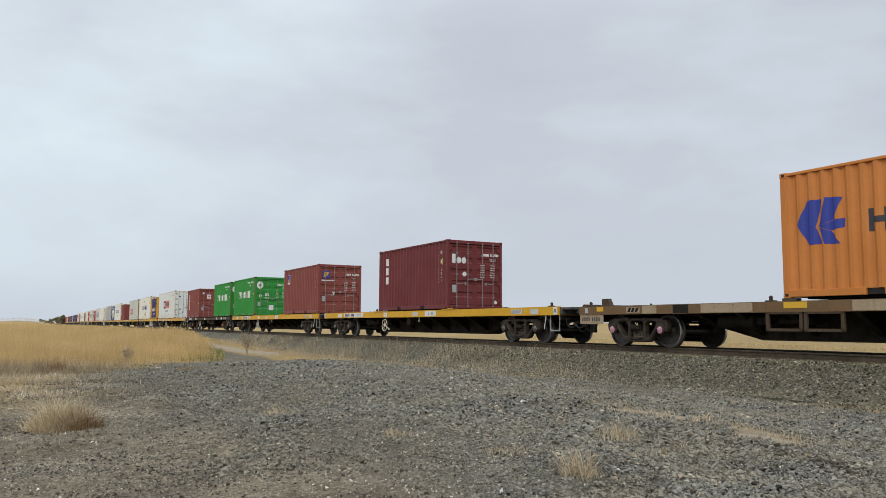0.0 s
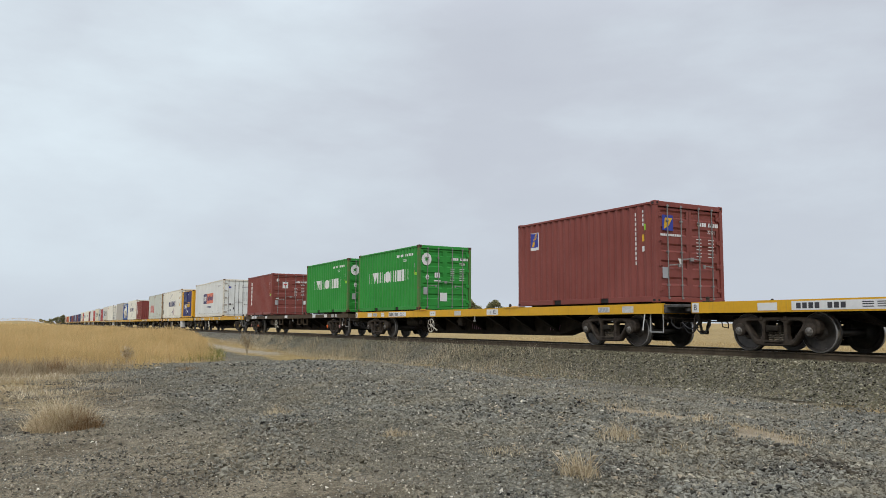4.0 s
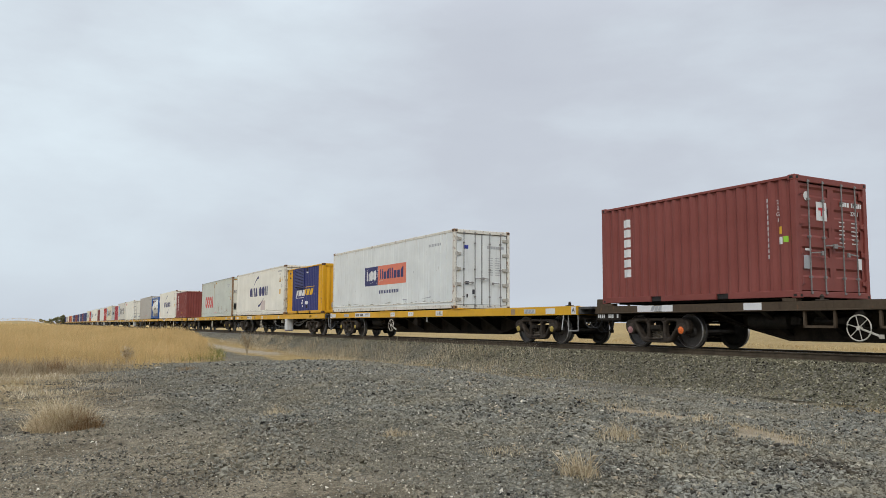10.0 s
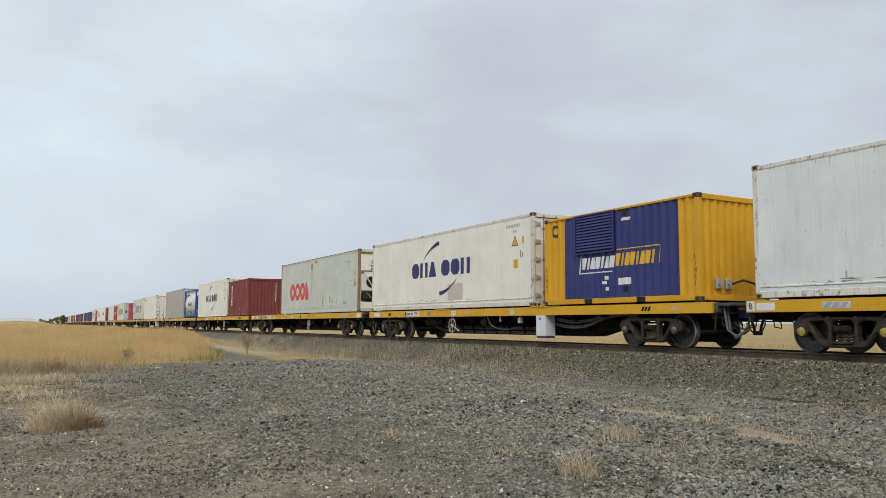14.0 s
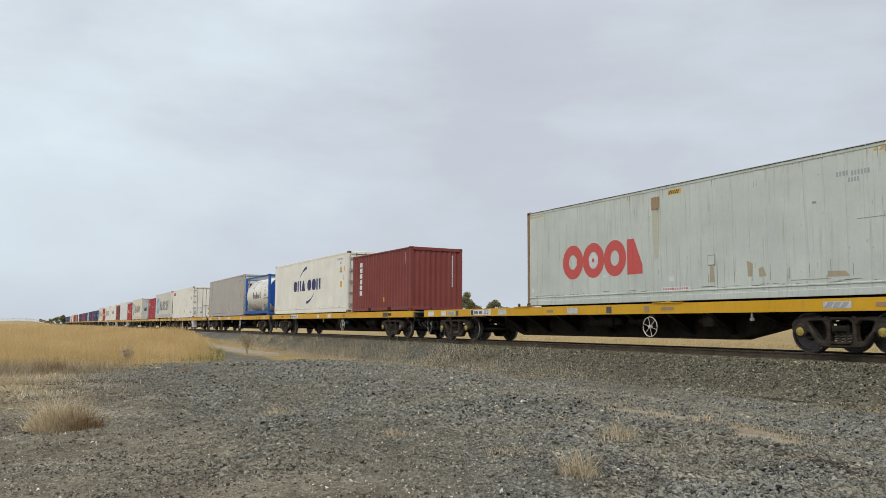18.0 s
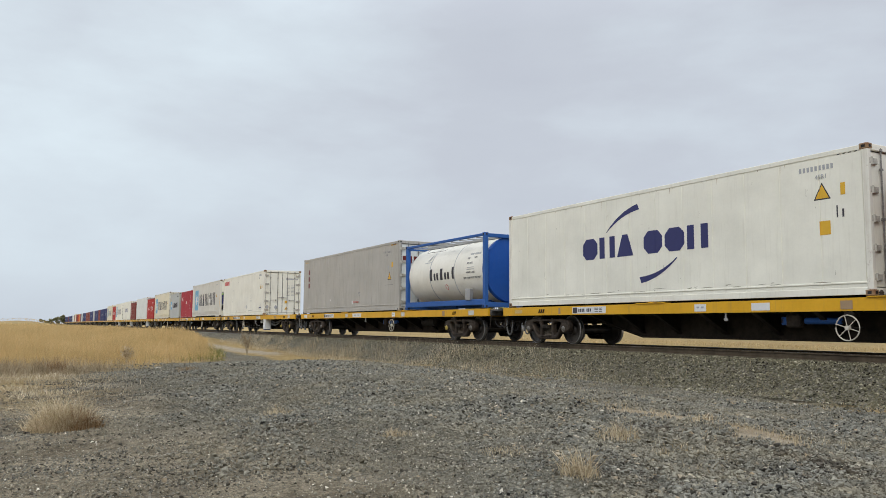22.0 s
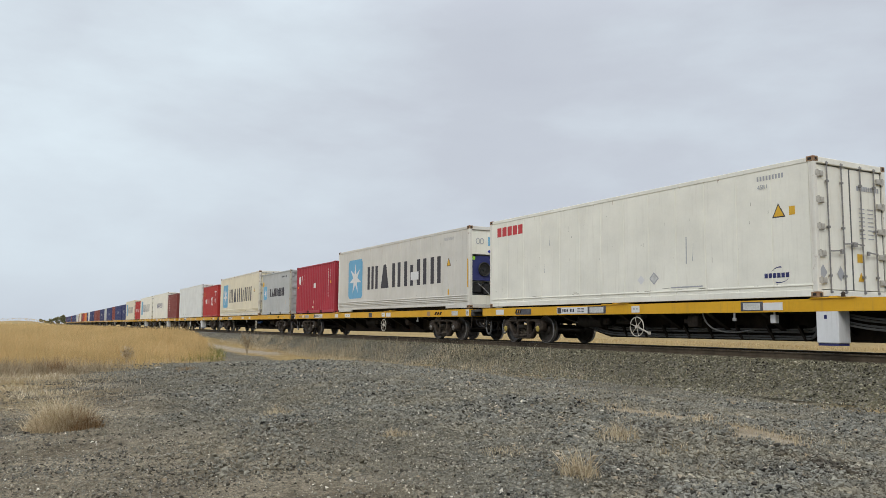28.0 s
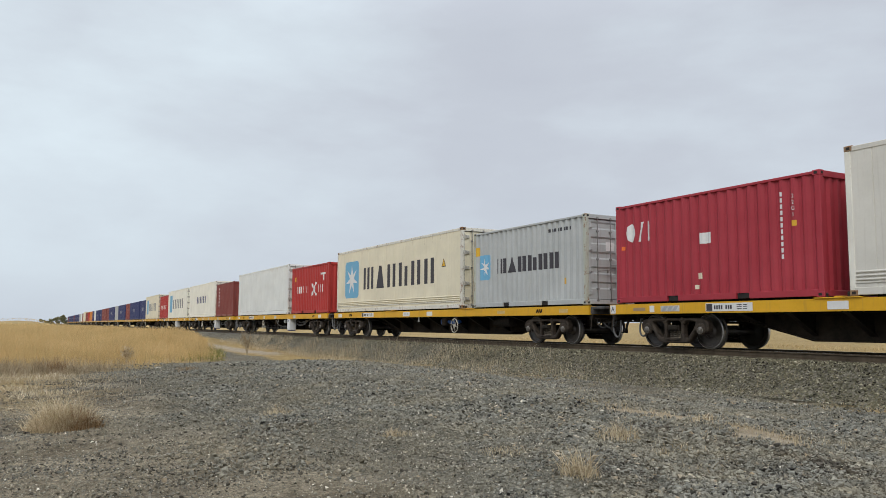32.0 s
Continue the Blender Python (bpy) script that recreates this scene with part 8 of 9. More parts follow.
def gravel_bed():
    spots, size = [], []
    for x0, x1, y0, y1, dens, s0, s1 in ((-8.5, -2.5, 0.0, 9.0, 1200, 0.010, 0.021), (-7.5, -2.5, 0.0, 9.0, 950, 0.016, 0.042), (-13, -8.5, 0.0, 5.0, 900, 0.012, 0.028), (-11, -7.5, 0.0, 10, 720, 0.019, 0.046), (-16, -11, 0.0, 11, 560, 0.019, 0.046), (-25, -16, 0.5, 11, 430, 0.024, 0.052), (-31, -25, 0.5, 10, 180, 0.034, 0.064), (-15, -3, 9.0, 12.7, 700, 0.018, 0.040), (-24, -15, 11.0, 12.9, 350, 0.024, 0.05)):
        n = int((x1 - x0) * (y1 - y0) * dens)
        for x, y, a, b in zip(RNG.uniform(x0, x1, n), RNG.uniform(y0, y1, n), RNG.random(n), RNG.random(n)):
            if bed_thins(x, y) and a > 0.15:
                continue
            left = smooth(3.6 + 0.9 * smooth(-9.5, -7.5, x), 1.4 + 0.6 * smooth(-9.5, -7.5, x), y + 1.2 * noise.noise((x * 0.4, y * 0.4, 7.0)))
            heap = 0.5 + 0.9 * noise.noise((x * 0.55, y * 0.55, 2.0)) + 0.35 * noise.noise((x * 1.7, y * 1.7, 8.0))
            if b < (0.72 if s1 > 0.03 else 0.3) * left or b > 0.62 + 0.9 * heap or b < 0.8 * straw_share(x, y) or b < 1.5 * bare_share(x, y):
                continue
            s = (s0 + (s1 - s0) * a ** 2.2) * (1 - 0.30 * left) * (1.0 + 0.35 * max(0.0, heap - 0.5)) * (1.0 + 0.45 * smooth(3.5, 6.0, y))
            spots.append((x, y, ground_z(x, y) + s * (0.12 + 0.25 * b)))
            size.append(s)
    for t, a, b in zip(RNG.random(2600), RNG.normal(0, 1, 2600), RNG.random(2600)):
        x, y = -15.5 + 9.0 * t, 3.5 - 1.3 * t + 0.45 * a
        if noise.noise((x * 1.1, y * 1.1, 71.0)) > -0.15:
            s = 0.028 + 0.040 * b * b
            spots.append((x, y, ground_z(x, y) + 0.3 * s))
            size.append(s)
    heaps, big = [], []
    for cx, cy, rx, ry, k in ((-6.94, 6.89, 0.22, 0.10, 60), (-6.03, 6.9, 0.16, 0.08, 26), (-5.35, 7.15, 0.28, 0.12, 50), (-4.92, 7.15, 0.25, 0.12, 40), (-15.8, 3.5, 0.5, 0.2, 25), (-19.2, 5.2, 0.6, 0.3, 30)):
        for x, y, a in zip(RNG.normal(cx, rx, k), RNG.normal(cy, ry, k), RNG.random(k)):
            heaps.append((x, y, ground_z(x, y) + 0.02))
            big.append(0.035 + 0.04 * a)
    chips, tiny = [], []
    for x, y, a in zip(RNG.uniform(-16, -2.5, 62000), RNG.uniform(-0.5, 9.0, 62000), RNG.random(62000)):
        if a < 0.55 + 0.9 * noise.noise((x * 0.5, y * 0.5, 41.0)) and bare_share(x, y) < 0.3 and a < 9.0 / max(1.0, x * x * 0.3) and not bed_thins(x, y):
            chips.append((x, y, ground_z(x, y) + 0.006))
            tiny.append(0.008 + 0.020 * RNG.random() ** 2)
    stones("stone_chips", "pale chips of stone scattered over the gravel", chips, tiny, CHIPS)
    for x, y, a in zip(RNG.uniform(-20, -4, 22000), RNG.uniform(-1.0, 4.0, 22000), RNG.random(22000)):
        if a < 0.35 + 1.0 * noise.noise((x * 0.9, y * 0.9, 61.0)):
            heaps.append((x, y, ground_z(x, y) + 0.006))
            big.append(0.016 + 0.032 * RNG.random() ** 2)
    for x, y, a in zip(RNG.uniform(-7.0, -1.5, 22000), RNG.uniform(4.4, 9.0, 22000), RNG.random(22000)):
        if a < 0.55 * smooth(-7.0, -4.0, x) + 0.8 * noise.noise((x * 0.8, y * 0.8, 67.0)) and bare_share(x, y) < 0.25:
            heaps.append((x, y, ground_z(x, y) + 0.010))
            big.append(0.018 + 0.028 * RNG.random() ** 2)
    stones("dark_stones", "loose heaps of larger dark broken stones", heaps, big, DARKROCK)
    stones("gravel_stones", "loose angular blue-grey gravel stones", spots, size, GRAVEL)


def ballast_bed():
    spots, size = [], []
    for x0, x1, dens in ((-24, 0, 720), (-48, -24, 210)):
        n = int((x1 - x0) * 2.1 * dens)
        for x, lat, a in zip(RNG.uniform(x0, x1, n), RNG.uniform(-3.1, -1.0, n), RNG.random(n)):
            y = middle(x) + lat
            s = 0.024 + 0.034 * a
            spots.append((x, y, ground_z(x, y) + s * (0.05 + 0.45 * ((a * 7.3) % 1.0))))
            size.append(s)
    n = 7000
    for x, lat, a in zip(RNG.uniform(-30, 2, n), RNG.uniform(-1.0, 2.9, n), RNG.random(n)):
        y = middle(x) + lat
        if min(abs(lat - 0.7525), abs(lat + 0.7525)) > 0.11:
            spots.append((x, y, ground_z(x, y) + 0.008))
            size.append(0.035 + 0.04 * a)
    stones("ballast_stones", "crushed grey ballast stones of the track bed", spots, size, BALLAST)


gravel_bed()
ballast_bed()


# ---------------------------------------------------------------- dry grass
def grass_material(name, stops, rough=0.9):
    m, n, l, b = nodes_of(name)
    g = n.new("ShaderNodeNewGeometry").outputs["Random Per Island"]
    base = ramp_node(n, l, g, stops)
    co = n.new("ShaderNodeTexCoord").outputs["Object"]
    wide = noise_node(n, l, co, 0.35, 5)
    base = mix_node(n, l, 1.0, base, ramp_node(n, l, wide, [(0.32, (0.72, 0.70, 0.68)), (0.5, (0.98, 0.97, 0.95)), (0.68, (1.12, 1.13, 1.18))]), "MULTIPLY")
    l.new(base, b.inputs["Base Color"])
    b.inputs["Roughness"].default_value = rough
    b.inputs["Specular IOR Level"].default_value = 0.15
    thin, both = n.new("ShaderNodeBsdfTranslucent"), n.new("ShaderNodeMixShader")
    both.inputs["Fac"].default_value = 0.3
    l.new(base, thin.inputs["Color"])
    l.new(b.outputs["BSDF"], both.inputs[1])
    l.new(thin.outputs["BSDF"], both.inputs[2])
    l.new(both.outputs["Shader"], n["Material Output"].inputs["Surface"])
    return m


GOLD = grass_material("golden_dry_grass", [(0.0, (0.54, 0.385, 0.175)), (0.5, (0.66, 0.485, 0.23)), (0.9, (0.74, 0.57, 0.30)), (1.0, (0.50, 0.42, 0.19))])
MOP = grass_material("grey_brown_straw", [(0.0, (0.42, 0.33, 0.20)), (0.5, (0.66, 0.545, 0.355)), (1.0, (0.84, 0.75, 0.55))])
STRAW = grass_material("bleached_straw", [(0.0, (0.36, 0.28, 0.17)), (0.5, (0.58, 0.48, 0.315)), (1.0, (0.76, 0.67, 0.50))])
WEED = grass_material("grey_green_weed", [(0.0, (0.24, 0.185, 0.11)), (0.5, (0.42, 0.335, 0.215)), (1.0, (0.60, 0.51, 0.36))])
SAP = grass_material("yellow_green_weed", [(0.0, (0.16, 0.17, 0.05)), (0.6, (0.30, 0.29, 0.09)), (1.0, (0.46, 0.40, 0.17))])
PALE = grass_material("pale_far_grass", [(0.0, (0.42, 0.30, 0.14)), (0.5, (0.58, 0.43, 0.21)), (1.0, (0.72, 0.57, 0.32))])
RUSTWEED = grass_material("rusty_brown_weed", [(0.0, (0.20, 0.12, 0.06)), (0.6, (0.36, 0.24, 0.13)), (1.0, (0.48, 0.36, 0.22))])


def blades(places, heights, widths, lean, mat, name, rng):
    """Bent tapering blades as one mesh."""
    n = len(places)
    p, h, w = np.array(places, float), np.array(heights)[:, None], np.array(widths)[:, None]
    a = rng.uniform(0, 2 * math.pi, n)
    side = np.stack([np.cos(a), np.sin(a), np.zeros(n)], 1)
    b = rng.uniform(0, 2 * math.pi, n)
    tip = np.stack([np.cos(b), np.sin(b), np.zeros(n)], 1) * rng.uniform(0.1, 1.0, (n, 1)) * np.array(lean).reshape(-1, 1)
    up = np.array([[0, 0, 1.0]])
    mid_p = p + up * h * 0.55 + tip * h * 0.35
    top = p + up * h * (1 - 0.35 * np.linalg.norm(tip, axis=1)[:, None]) + tip * h
    v = np.stack([p - side * w / 2, p + side * w / 2, mid_p + side * w * 0.4, mid_p - side * w * 0.4, top + side * w * 0.12, top - side * w * 0.12], 1)
    f = np.array([(0, 1, 2, 3), (3, 2, 4, 5)])[None] + 6 * np.arange(n)[:, None, None]
    return mesh_of(name, v.reshape(-1, 3), f.reshape(-1, 4), mat)


def grass_field():
    rng = np.random.default_rng(11)
    spots, hs, ws = [], [], []
    for x0, x1, y0, y1, n, wd in ((-62, -23, -9, 14.5, 160000, 0.0070), (-130, -62, -14, 19, 38000, 0.029), (-260, -130, -14, 22, 12000, 0.08)):
        for x, y, a in zip(rng.uniform(x0, x1, n), rng.uniform(y0, y1, n), rng.random(n)):
            far = y - middle(x)
            e = field_edge(y)
            d = e + 2.2 * noise.noise((x * 0.4, y * 0.4, 1.0)) + 0.9 * a - x
            if d < 0 or (y < -1.5 and a > 0.35) or rng.random() > smooth(-0.3, 3.6, d + 1.2 * noise.noise((x * 0.9, y * 0.9, 88.0))) or far > -2.7 - 0.4 * a - 0.8 * smooth(-56, -44, x):
                continue
            k = 0.30 + 0.15 * smooth(5, 9, y) + (0.62 - 0.15 * smooth(5, 9, y)) * smooth(-0.5, 8.0, d + 2.5 * noise.noise((x * 0.45, y * 0.45, 77.0)))
            k *= 0.8 + 0.2 * smooth(-3.0, -6.0, far)
            spots.append((x, y, ground_z(x, y) - 0.02))
            hs.append((0.55 + 0.40 * a + 0.34 * noise.noise((x * 0.5, y * 0.5, 2.0))) * k * (1.0 if x > -62 else 0.85) * (0.35 if x < -185 else 1.0))
            ws.append(wd * (0.7 + 0.6 * a))
    tagged(new("grass_field", blades(spots, hs, ws, 0.62, GOLD, "grass_field", rng)), "tall dry golden grass filling the field", "grass", kind="stuff")
    spots, hs = [], []
    for x, y, a in zip(rng.uniform(-36, -20, 24000), rng.uniform(-9, 8.5, 24000), rng.random(24000)):
        d = field_edge(y) - x
        if a > 0.2 + 0.5 * smooth(4.0, 1.0, y) + 0.6 * noise.noise((x * 0.8, y * 0.8, 26.0)):
            continue
        if -2.6 - 2.0 * noise.noise((x * 0.7, y * 0.7, 6.0)) < d < 2.5:
            spots.append((x, y, ground_z(x, y) - 0.02))
            hs.append(0.12 + 0.52 * a * smooth(-3.0, 0.0, d))
    for x, y, a in zip(rng.uniform(-29, -20.5, 9000), rng.uniform(-5, 4.0, 9000), rng.random(9000)):
        d = field_edge(y) - x
        if -2.0 + 2.2 * noise.noise((x * 0.7, y * 0.7, 16.0)) < d < 0.6 and a < 0.6:
            spots.append((x, y, ground_z(x, y) - 0.02))
            hs.append(0.25 + 0.42 * a)
    tagged(new("weed_fringe", blades(spots, hs, [0.010] * len(hs), 0.6, WEED, "weed_fringe", rng)), "grey-brown weeds along the edge of the field", "weeds", kind="stuff")


def verge_grass():
    """Dry stalks at the foot of the ballast and in the drain, and the field beyond the line."""
    rng = np.random.default_rng(12)
    spots, hs = [], []
    for x, lat, a in zip(rng.uniform(-50, -11, 20000), rng.uniform(-3.9, -1.9, 20000), rng.random(20000)):
        dens = 0.9 * smooth(-12, -24, x) * (0.40 + 0.9 * noise.noise((x * 0.5, lat * 0.8, 3.0)))
        if a < dens:
            y = middle(x) + lat
            spots.append((x, y, ground_z(x, y) - 0.01))
            hs.append(0.12 + 0.30 * rng.random())
    for x, lat, a in zip(rng.uniform(-20, -2, 5000), rng.uniform(-3.0, -1.9, 5000), rng.random(5000)):
        if a < 0.06 + 0.40 * noise.noise((x * 0.9, lat, 8.0)):
            y = middle(x) + lat
            spots.append((x, y, ground_z(x, y) - 0.01))
            hs.append(0.05 + 0.16 * rng.random())
    for x, y, a in zip(rng.uniform(-13, -5, 14000), rng.uniform(6.0, 12.8, 14000), rng.random(14000)):
        if a < straw_share(x, y) * 0.8 - 0.1:
            spots.append((x, y, ground_z(x, y) - 0.005))
            hs.append(0.03 + 0.08 * rng.random())
    for x, y, a in zip(rng.uniform(-9.2, -4.6, 9000), rng.uniform(5.4, 8.4, 9000), rng.random(9000)):
        if a < bare_share(x, y) * (0.45 + 0.9 * noise.noise((x * 2.5, y * 2.5, 14.0))):
            spots.append((x, y, ground_z(x, y) - 0.005))
            hs.append(0.04 + 0.07 * rng.random())
    tagged(new("verge_grass", blades(spots, hs, [0.007] * len(hs), 0.9, STRAW, "verge_grass", rng)), "sparse bleached grass along the foot of the ballast", "grass", kind="stuff")
    spots, hs = [], []
    for x, lat, a in zip(rng.uniform(-60, 10, 22000), rng.uniform(3.0, 30, 30000), rng.random(30000)):
        y = middle(x) + lat
        if lat < 9.5 + 2.5 * noise.noise((x * 0.2, y * 0.2, 57.0)) and a < 0.85:
            continue
        spots.append((x, y, ground_z(x, y) - 0.01))
        hs.append((0.08 + 0.24 * a) * (0.7 + 0.8 * max(0.0, noise.noise((x * 0.25, y * 0.25, 51.0)))))
    tagged(new("far_grass", blades(spots, hs, [0.02] * len(hs), 0.7, PALE, "far_grass", rng)), "pale dry grass beyond the railway line", "grass", kind="stuff")


def green_fringe():
    """Living weeds at the field's edge."""
    rng = np.random.default_rng(19)
    spots, hs = [], []
    for x, y, a in zip(rng.uniform(-44, -33, 9000), rng.uniform(5.6, 9.6, 9000), rng.random(9000)):
        d = field_edge(y) - x
        if -1.2 < d + 1.5 * noise.noise((x * 0.6, y * 0.6, 31.0)) < 1.3 and a < 0.7:
            spots.append((x, y, ground_z(x, y) - 0.02))
            hs.append(0.10 + 0.30 * rng.random())
    tagged(new("green_weeds", blades(spots, hs, [0.012] * len(hs), 0.8, SAP, "green_weeds", rng)), "yellow-green weeds at the foot of the grass", "weeds", kind="stuff")


grass_field()
verge_grass()
green_fringe()


def straw_litter():
    """Fallen stalks on the bare ground before the field."""
    rng = np.random.default_rng(15)
    spots, hs = [], []
    for x, y, a in zip(rng.uniform(-26, -12.5, 16000), rng.uniform(-3, 3.4, 16000), rng.random(16000)):
        k = smooth(-13, -20, x) * smooth(3.2, 0.6, y) * (0.5 + 1.2 * noise.noise((x * 0.6, y * 0.6, 12.0)))
        if a < k * 0.75:
            spots.append((x, y, ground_z(x, y) + 0.005))
            hs.append(0.06 + 0.14 * rng.random())
    tagged(new("straw_litter", blades(spots, hs, [0.006] * len(hs), 1.25, STRAW, "straw_litter", rng)), "fallen straw and stalks on bare dirt", "straw", kind="stuff")


straw_litter()


def tuft(x, y, r, h, n, mat, label, lean=0.8, seed=1):
    rng = np.random.default_rng(seed)
    spots, hs = [], []
    z = ground_z(x, y)
    for a, d, k in zip(rng.uniform(0, 6.283, n), rng.random(n), rng.random(n)):
        d = r * d ** 0.7
        px, py = d * math.cos(a), d * math.sin(a)
        spots.append((px, py, ground_z(x + px, y + py) - z - 0.01))
        hs.append(h * (0.3 + 0.7 * k * k) * (1 - 0.6 * (d / r) ** 2))
    ob = tagged(new("grass_tuft"), label, "grass tuft", "dry grass tufts")
    ob.location = (x, y, z)
    tagged(part("blade_clump", blades(spots, hs, [0.0125 if r > 0.55 else 0.0048 + 0.002 * (h > 0.3) + 0.005 * (x < -24)] * n, lean, mat, "blade_clump", rng), ob), kind="stuff")
    return ob


TUFTS = [(-11.45, 0.72, 0.43, 0.62, 2600, MOP, "large bushy tuft of bleached dry grass on gravel", 1.7),
         (-11.2, 0.92, 0.30, 0.40, 700, RUSTWEED, "rusty brown heart of a dry grass tuft", 0.9),
         (-10.43, 3.28, 0.26, 0.20, 260, STRAW, "small tuft of dry grass among gravel", 0.9),
         (-10.05, 2.91, 0.30, 0.10, 160, STRAW, "small tuft of dry grass among gravel", 1.0),
         (-8.16, 3.96, 0.20, 0.18, 240, STRAW, "small tuft of dry grass among gravel", 0.9),
         (-5.54, 4.48, 0.18, 0.42, 260, STRAW, "thin spiky tuft of dry grass among gravel", 1.7),
         (-6.85, 6.12, 0.26, 0.34, 280, STRAW, "thin spiky tuft of dry grass among gravel", 1.1),
         (-6.72, 4.47, 0.26, 0.13, 220, STRAW, "low tuft of dry grass among gravel", 1.0),
         (-6.18, 6.10, 0.13, 0.20, 60, STRAW, "thin spiky tuft of dry grass among gravel", 0.7),
         (-9.3, 7.4, 0.40, 0.06, 260, STRAW, "low spread of dry grass beside the path", 1.3),
         (-7.75, 7.55, 0.40, 0.07, 420, STRAW, "low spread of dry grass beside the path", 1.3),
         (-7.2, 7.72, 0.36, 0.07, 420, STRAW, "low spread of dry grass beside the path", 1.3),
         (-6.55, 7.7, 0.34, 0.08, 420, STRAW, "low spread of dry grass beside the path", 1.3),
         (-6.2, 6.45, 0.30, 0.05, 260, STRAW, "low spread of dry grass beside the path", 1.3),
         (-7.8, 12.3, 0.45, 0.08, 260, STRAW, "low spread of dry grass at the ballast's foot", 1.2),
         (-16.6, 0.7, 0.75, 0.20, 420, MOP, "flattened spread of fallen straw on bare dirt", 2.2),
         (-18.2, 0.2, 0.70, 0.24, 420, MOP, "flattened spread of fallen straw on bare dirt", 2.0),
         (-14.6, 0.3, 0.60, 0.12, 260, MOP, "flattened spread of fallen straw on bare dirt", 2.2),
         (-25.8, 0.9, 0.60, 0.58, 620, WEED, "grey-brown bushy weed at the field's edge", 0.8),
         (-26.4, 0.1, 0.65, 0.64, 660, WEED, "grey-brown bushy weed at the field's edge", 0.8),
         (-25.4, 1.8, 0.50, 0.46, 520, WEED, "grey-brown bushy weed at the field's edge", 0.8),
         (-26.6, 2.6, 0.50, 0.48, 520, WEED, "grey-brown bushy weed at the field's edge", 0.8),
         (-25.2, 0.2, 0.50, 0.44, 480, WEED, "grey-brown bushy weed at the field's edge", 0.9),
         (-26.2, 1.4, 0.60, 0.60, 560, RUSTWEED, "rusty brown bushy weed at the field's edge", 0.8),
         (-26.8, -0.6, 0.60, 0.60, 560, RUSTWEED, "rusty brown bushy weed at the field's edge", 0.8),
         (-38.6, 8.1, 0.60, 0.45, 420, SAP, "yellow-green weed at the foot of the grass", 0.9),
         (-37.4, 7.6, 0.50, 0.35, 360, SAP, "yellow-green weed at the foot of the grass", 0.9),
         (-34.6, 5.6, 0.40, 0.30, 260, SAP, "yellow-green weed at the foot of the grass", 0.9),
         (-19.1, 3.8, 0.35, 0.18, 260, RUSTWEED, "low brown weed on the gravel mound", 0.9)]
for i, (x, y, r, h, n, mat, label, lean) in enumerate(TUFTS):
    tuft(x, y, r, h, n, mat, label, lean, 20 + i)


def dry_weed(x, y, h, seed, mat, label):
    """A thin upright weed: stem, side stems and seed heads."""
    rng = np.random.default_rng(seed)
    z = ground_z(x, y)
    w = tagged(new("dry_weed"), label, "weed", "dry weeds")
    w.location = (x, y, z)
    s, heads = Shape(), []
    for i in range(9):
        a, k = rng.uniform(0, 6.283), rng.uniform(0.1, 0.3) * h
        top = (k * math.cos(a), k * math.sin(a), h * rng.uniform(0.6, 1.0))
        s.tube([(0, 0, -0.03), (top[0] * 0.4, top[1] * 0.4, top[2] * 0.5), top], 0.008, 4)
        for j in range(60):
            f = rng.uniform(0.45, 1.0)
            heads.append((top[0] * f + rng.normal(0, 0.08), top[1] * f + rng.normal(0, 0.08), top[2] * f + rng.normal(0, 0.04)))
    part("stems", s.mesh("stems", mat), w)
    part("seed_heads", blades(heads, [0.07] * len(heads), [0.02] * len(heads), 1.2, mat, "seed_heads", rng), w)


dry_weed(-36.9, 10.1, 1.15, 3, WEED, "tall fuzzy tan dry weed at the gravel's edge")
dry_weed(-31.5, 4.1, 0.62, 4, STRAW, "slender straw-coloured weed in the dry grass")


# ---------------------------------------------------------------- far trees
# leaf colours lightened: the haze of distance is put into them
HAZYLEAF = grass_material("hazed_leaves", [(0.0, (0.14, 0.145, 0.08)), (0.5, (0.27, 0.275, 0.15)), (1.0, (0.43, 0.41, 0.24))])
BARK = rusty("grey_bark", (0.10, 0.085, 0.07), (0.24, 0.21, 0.18), 0.9)


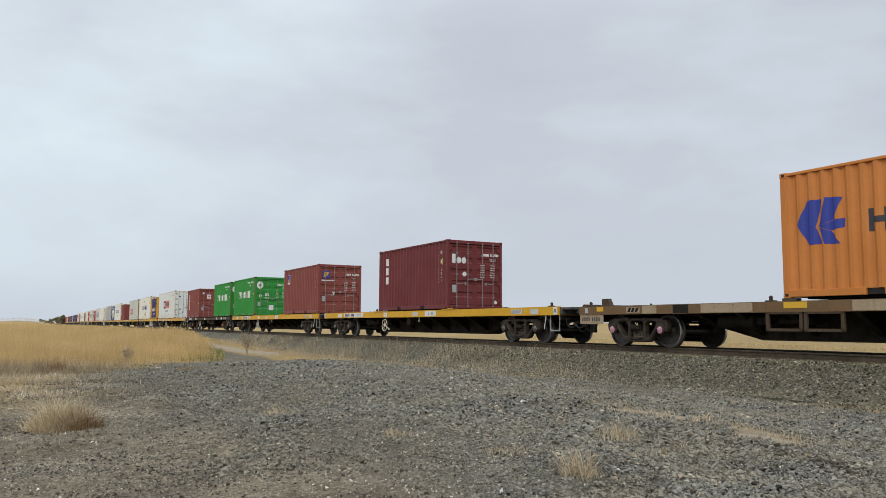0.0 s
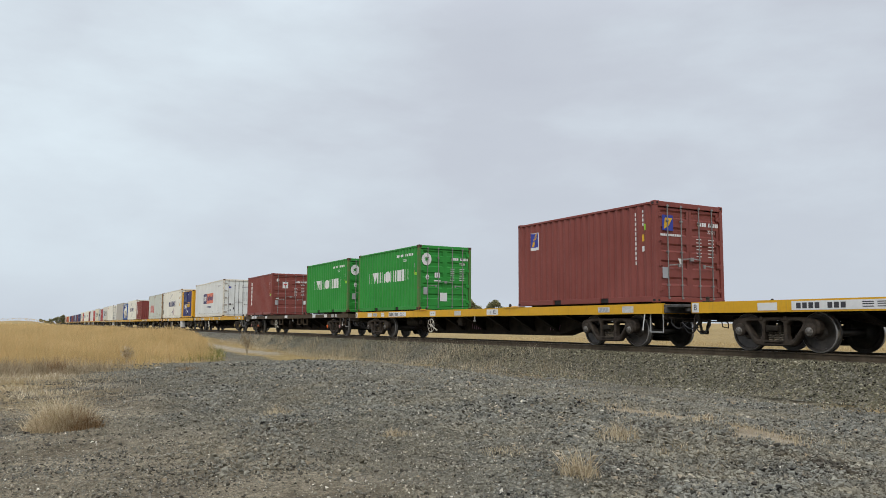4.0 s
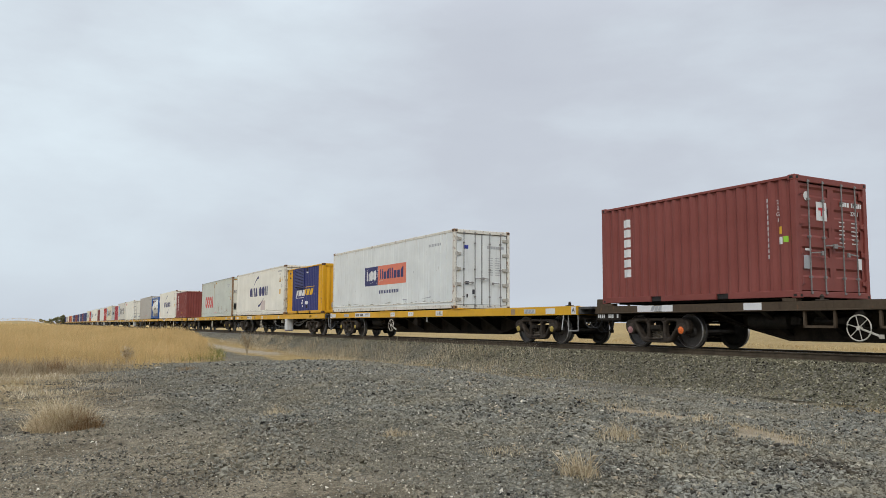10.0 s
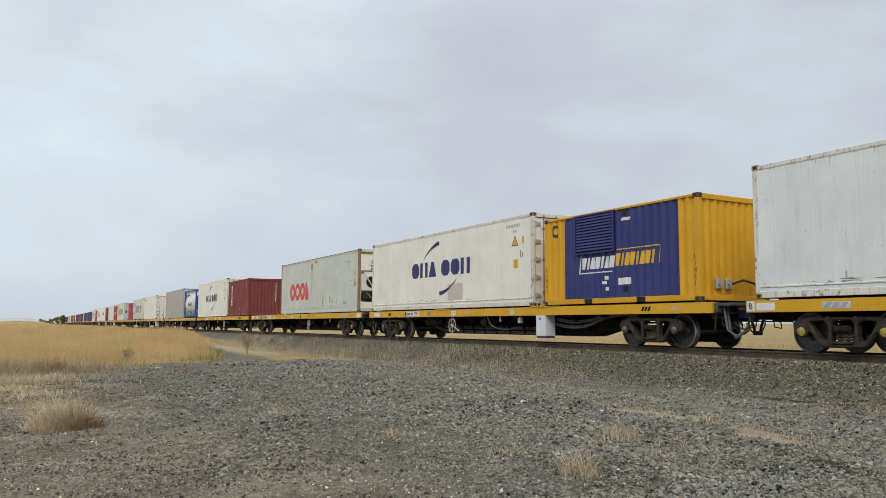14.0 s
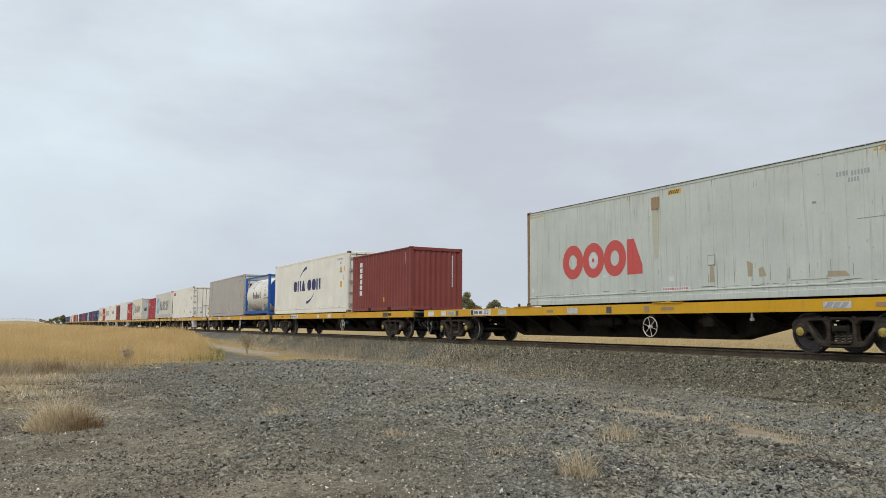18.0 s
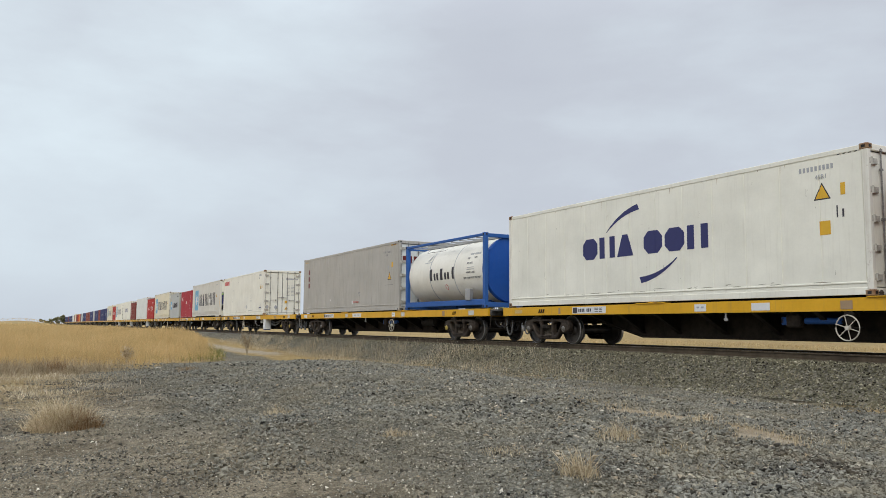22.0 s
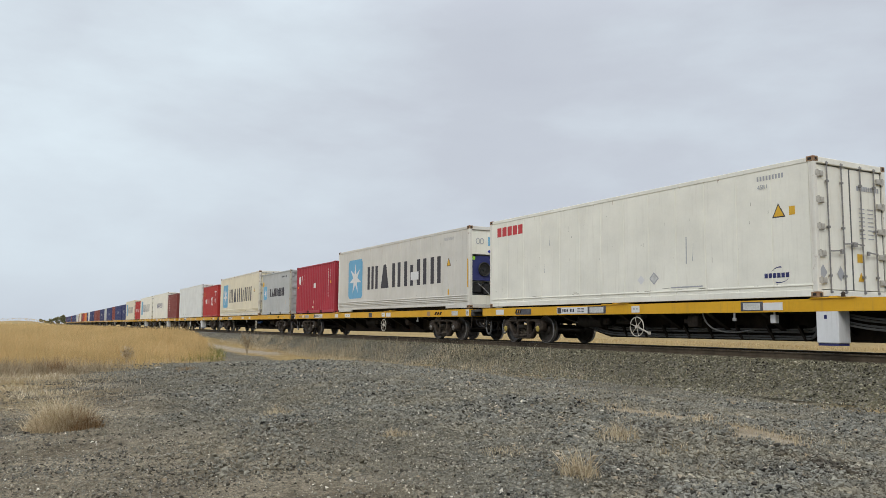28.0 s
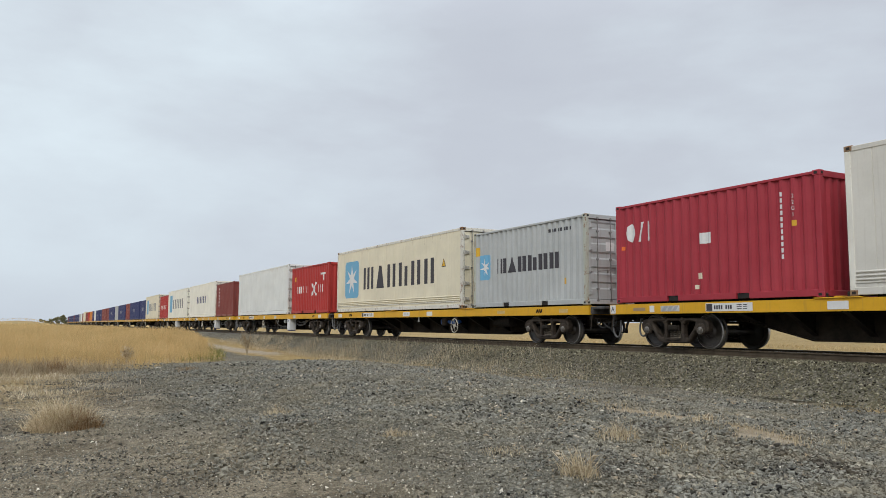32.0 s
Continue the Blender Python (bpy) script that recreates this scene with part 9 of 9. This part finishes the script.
def tree(x, y, h, w, leaves, seed, label, leaf_size=0.3, low=0.5):
    """A tapered trunk with limbs and a ragged crown of leaf clumps."""
    rng = np.random.default_rng(seed)
    z = ground_z(x, y)
    t = tagged(new("tree"), label, "tree", "trees on the horizon")
    t.location = (x, y, z - 0.05)
    s = Shape()
    trunk = [(0.0, 0.0, 0.0), (0.05 * h * rng.normal(), 0.03 * h, 0.22 * h), (0.06 * h * rng.normal(), -0.02 * h, 0.48 * h)]
    for i, (a, b) in enumerate(zip(trunk, trunk[1:])):
        r0, r1 = 0.035 * h * (1 - 0.3 * i), 0.035 * h * (0.7 - 0.3 * i)
        a, b = Vector(a), Vector(b)
        pts = []
        for c, r in ((a, r0), (b, r1)):
            pts += [c + Vector((r * math.cos(j * 0.785), r * math.sin(j * 0.785), 0)) for j in range(8)]
        s.add(pts, [(j, (j + 1) % 8, 8 + (j + 1) % 8, 8 + j) for j in range(8)])
    tips = []
    for i in range(9):
        a = i * 2.4 + rng.uniform(-0.4, 0.4)
        k = rng.uniform(0.2, 0.5) * w
        tip = Vector((k * math.cos(a), k * math.sin(a), h * rng.uniform(low, 0.9)))
        base = Vector(trunk[2]) * rng.uniform(0.55, 1.0)
        s.tube([base, base.lerp(tip, 0.5) + Vector((0, 0, 0.04 * h)), tip], 0.009 * h, 5)
        tips.append(tip)
    part("trunk", s.mesh("trunk", BARK), t)
    spots = []
    per = leaves // len(tips)
    for tip in tips:
        r = w * rng.uniform(0.13, 0.24)
        d = rng.normal(size=(per, 3))
        d /= np.linalg.norm(d, axis=1)[:, None]
        spots.append(np.array(tip)[None] + d * r * rng.uniform(0.35, 1.0, (per, 1)) * np.array([[1, 1, 0.75]]))
    p = np.concatenate(spots)
    p = p[p[:, 2] > (0.16 if low > 0.3 else 0.01) * h]
    n = len(p)
    tri = np.array([(-1, -0.35, 0), (1, -0.35, 0), (1, 0.35, 0), (-1, 0.35, 0)], float)[None] * leaf_size * rng.uniform(0.5, 1.0, (n, 1, 1))
    v = np.einsum("nij,nkj->nki", turns(n, rng), np.repeat(tri, 1, 0)) + p[:, None, :]
    f = np.arange(4)[None] + 4 * np.arange(n)[:, None]
    part("crown", mesh_of("crown", v.reshape(-1, 3), f, HAZYLEAF), t, label="leafy crown in a haze-lightened grey-green")


tree(-128.5, 77.4, 7.3, 5.0, 2800, 1, "dark green gum tree with a ragged crown beyond the line")
tree(-130.4, 74.0, 4.5, 3.2, 1400, 2, "low dark green tree beyond the line")
tree(-125.6, 82.0, 5.9, 4.2, 2000, 3, "dark green gum tree beyond the line")
tree(-126.9, 79.8, 4.0, 3.0, 1200, 9, "low dark green tree beyond the line")
for i, (y, h, w) in enumerate(((29.4, 4.6, 4.6), (27.0, 5.4, 5.0), (25.0, 4.4, 4.0), (22.0, 3.5, 4.0), (20.4, 3.3, 3.6), (18.0, 3.1, 3.0))):
    tree(-469 + 2 * (i % 2), y, h, w, 1600, 30 + i, "dark green tree on the skyline of the field", 0.32, 0.12)


# ---------------------------------------------------------------- what moves
def motions():
    times = range(33)
    for ob, u, z, half in MOVING:
        walk(ob, [(t, ride(u, t, z, half)) for t in times])
    steps = [i / 15 for i in range(481)]
    spun = [math.degrees(float(np.interp(t, range(33), ALONG)) / 0.42) for t in steps]
    for ws, ax in WHEELS:
        walk(ws, [(t, pose(ax, 0, 0.42, 0, a, 0)) for t, a in zip(steps, spun)])


motions()
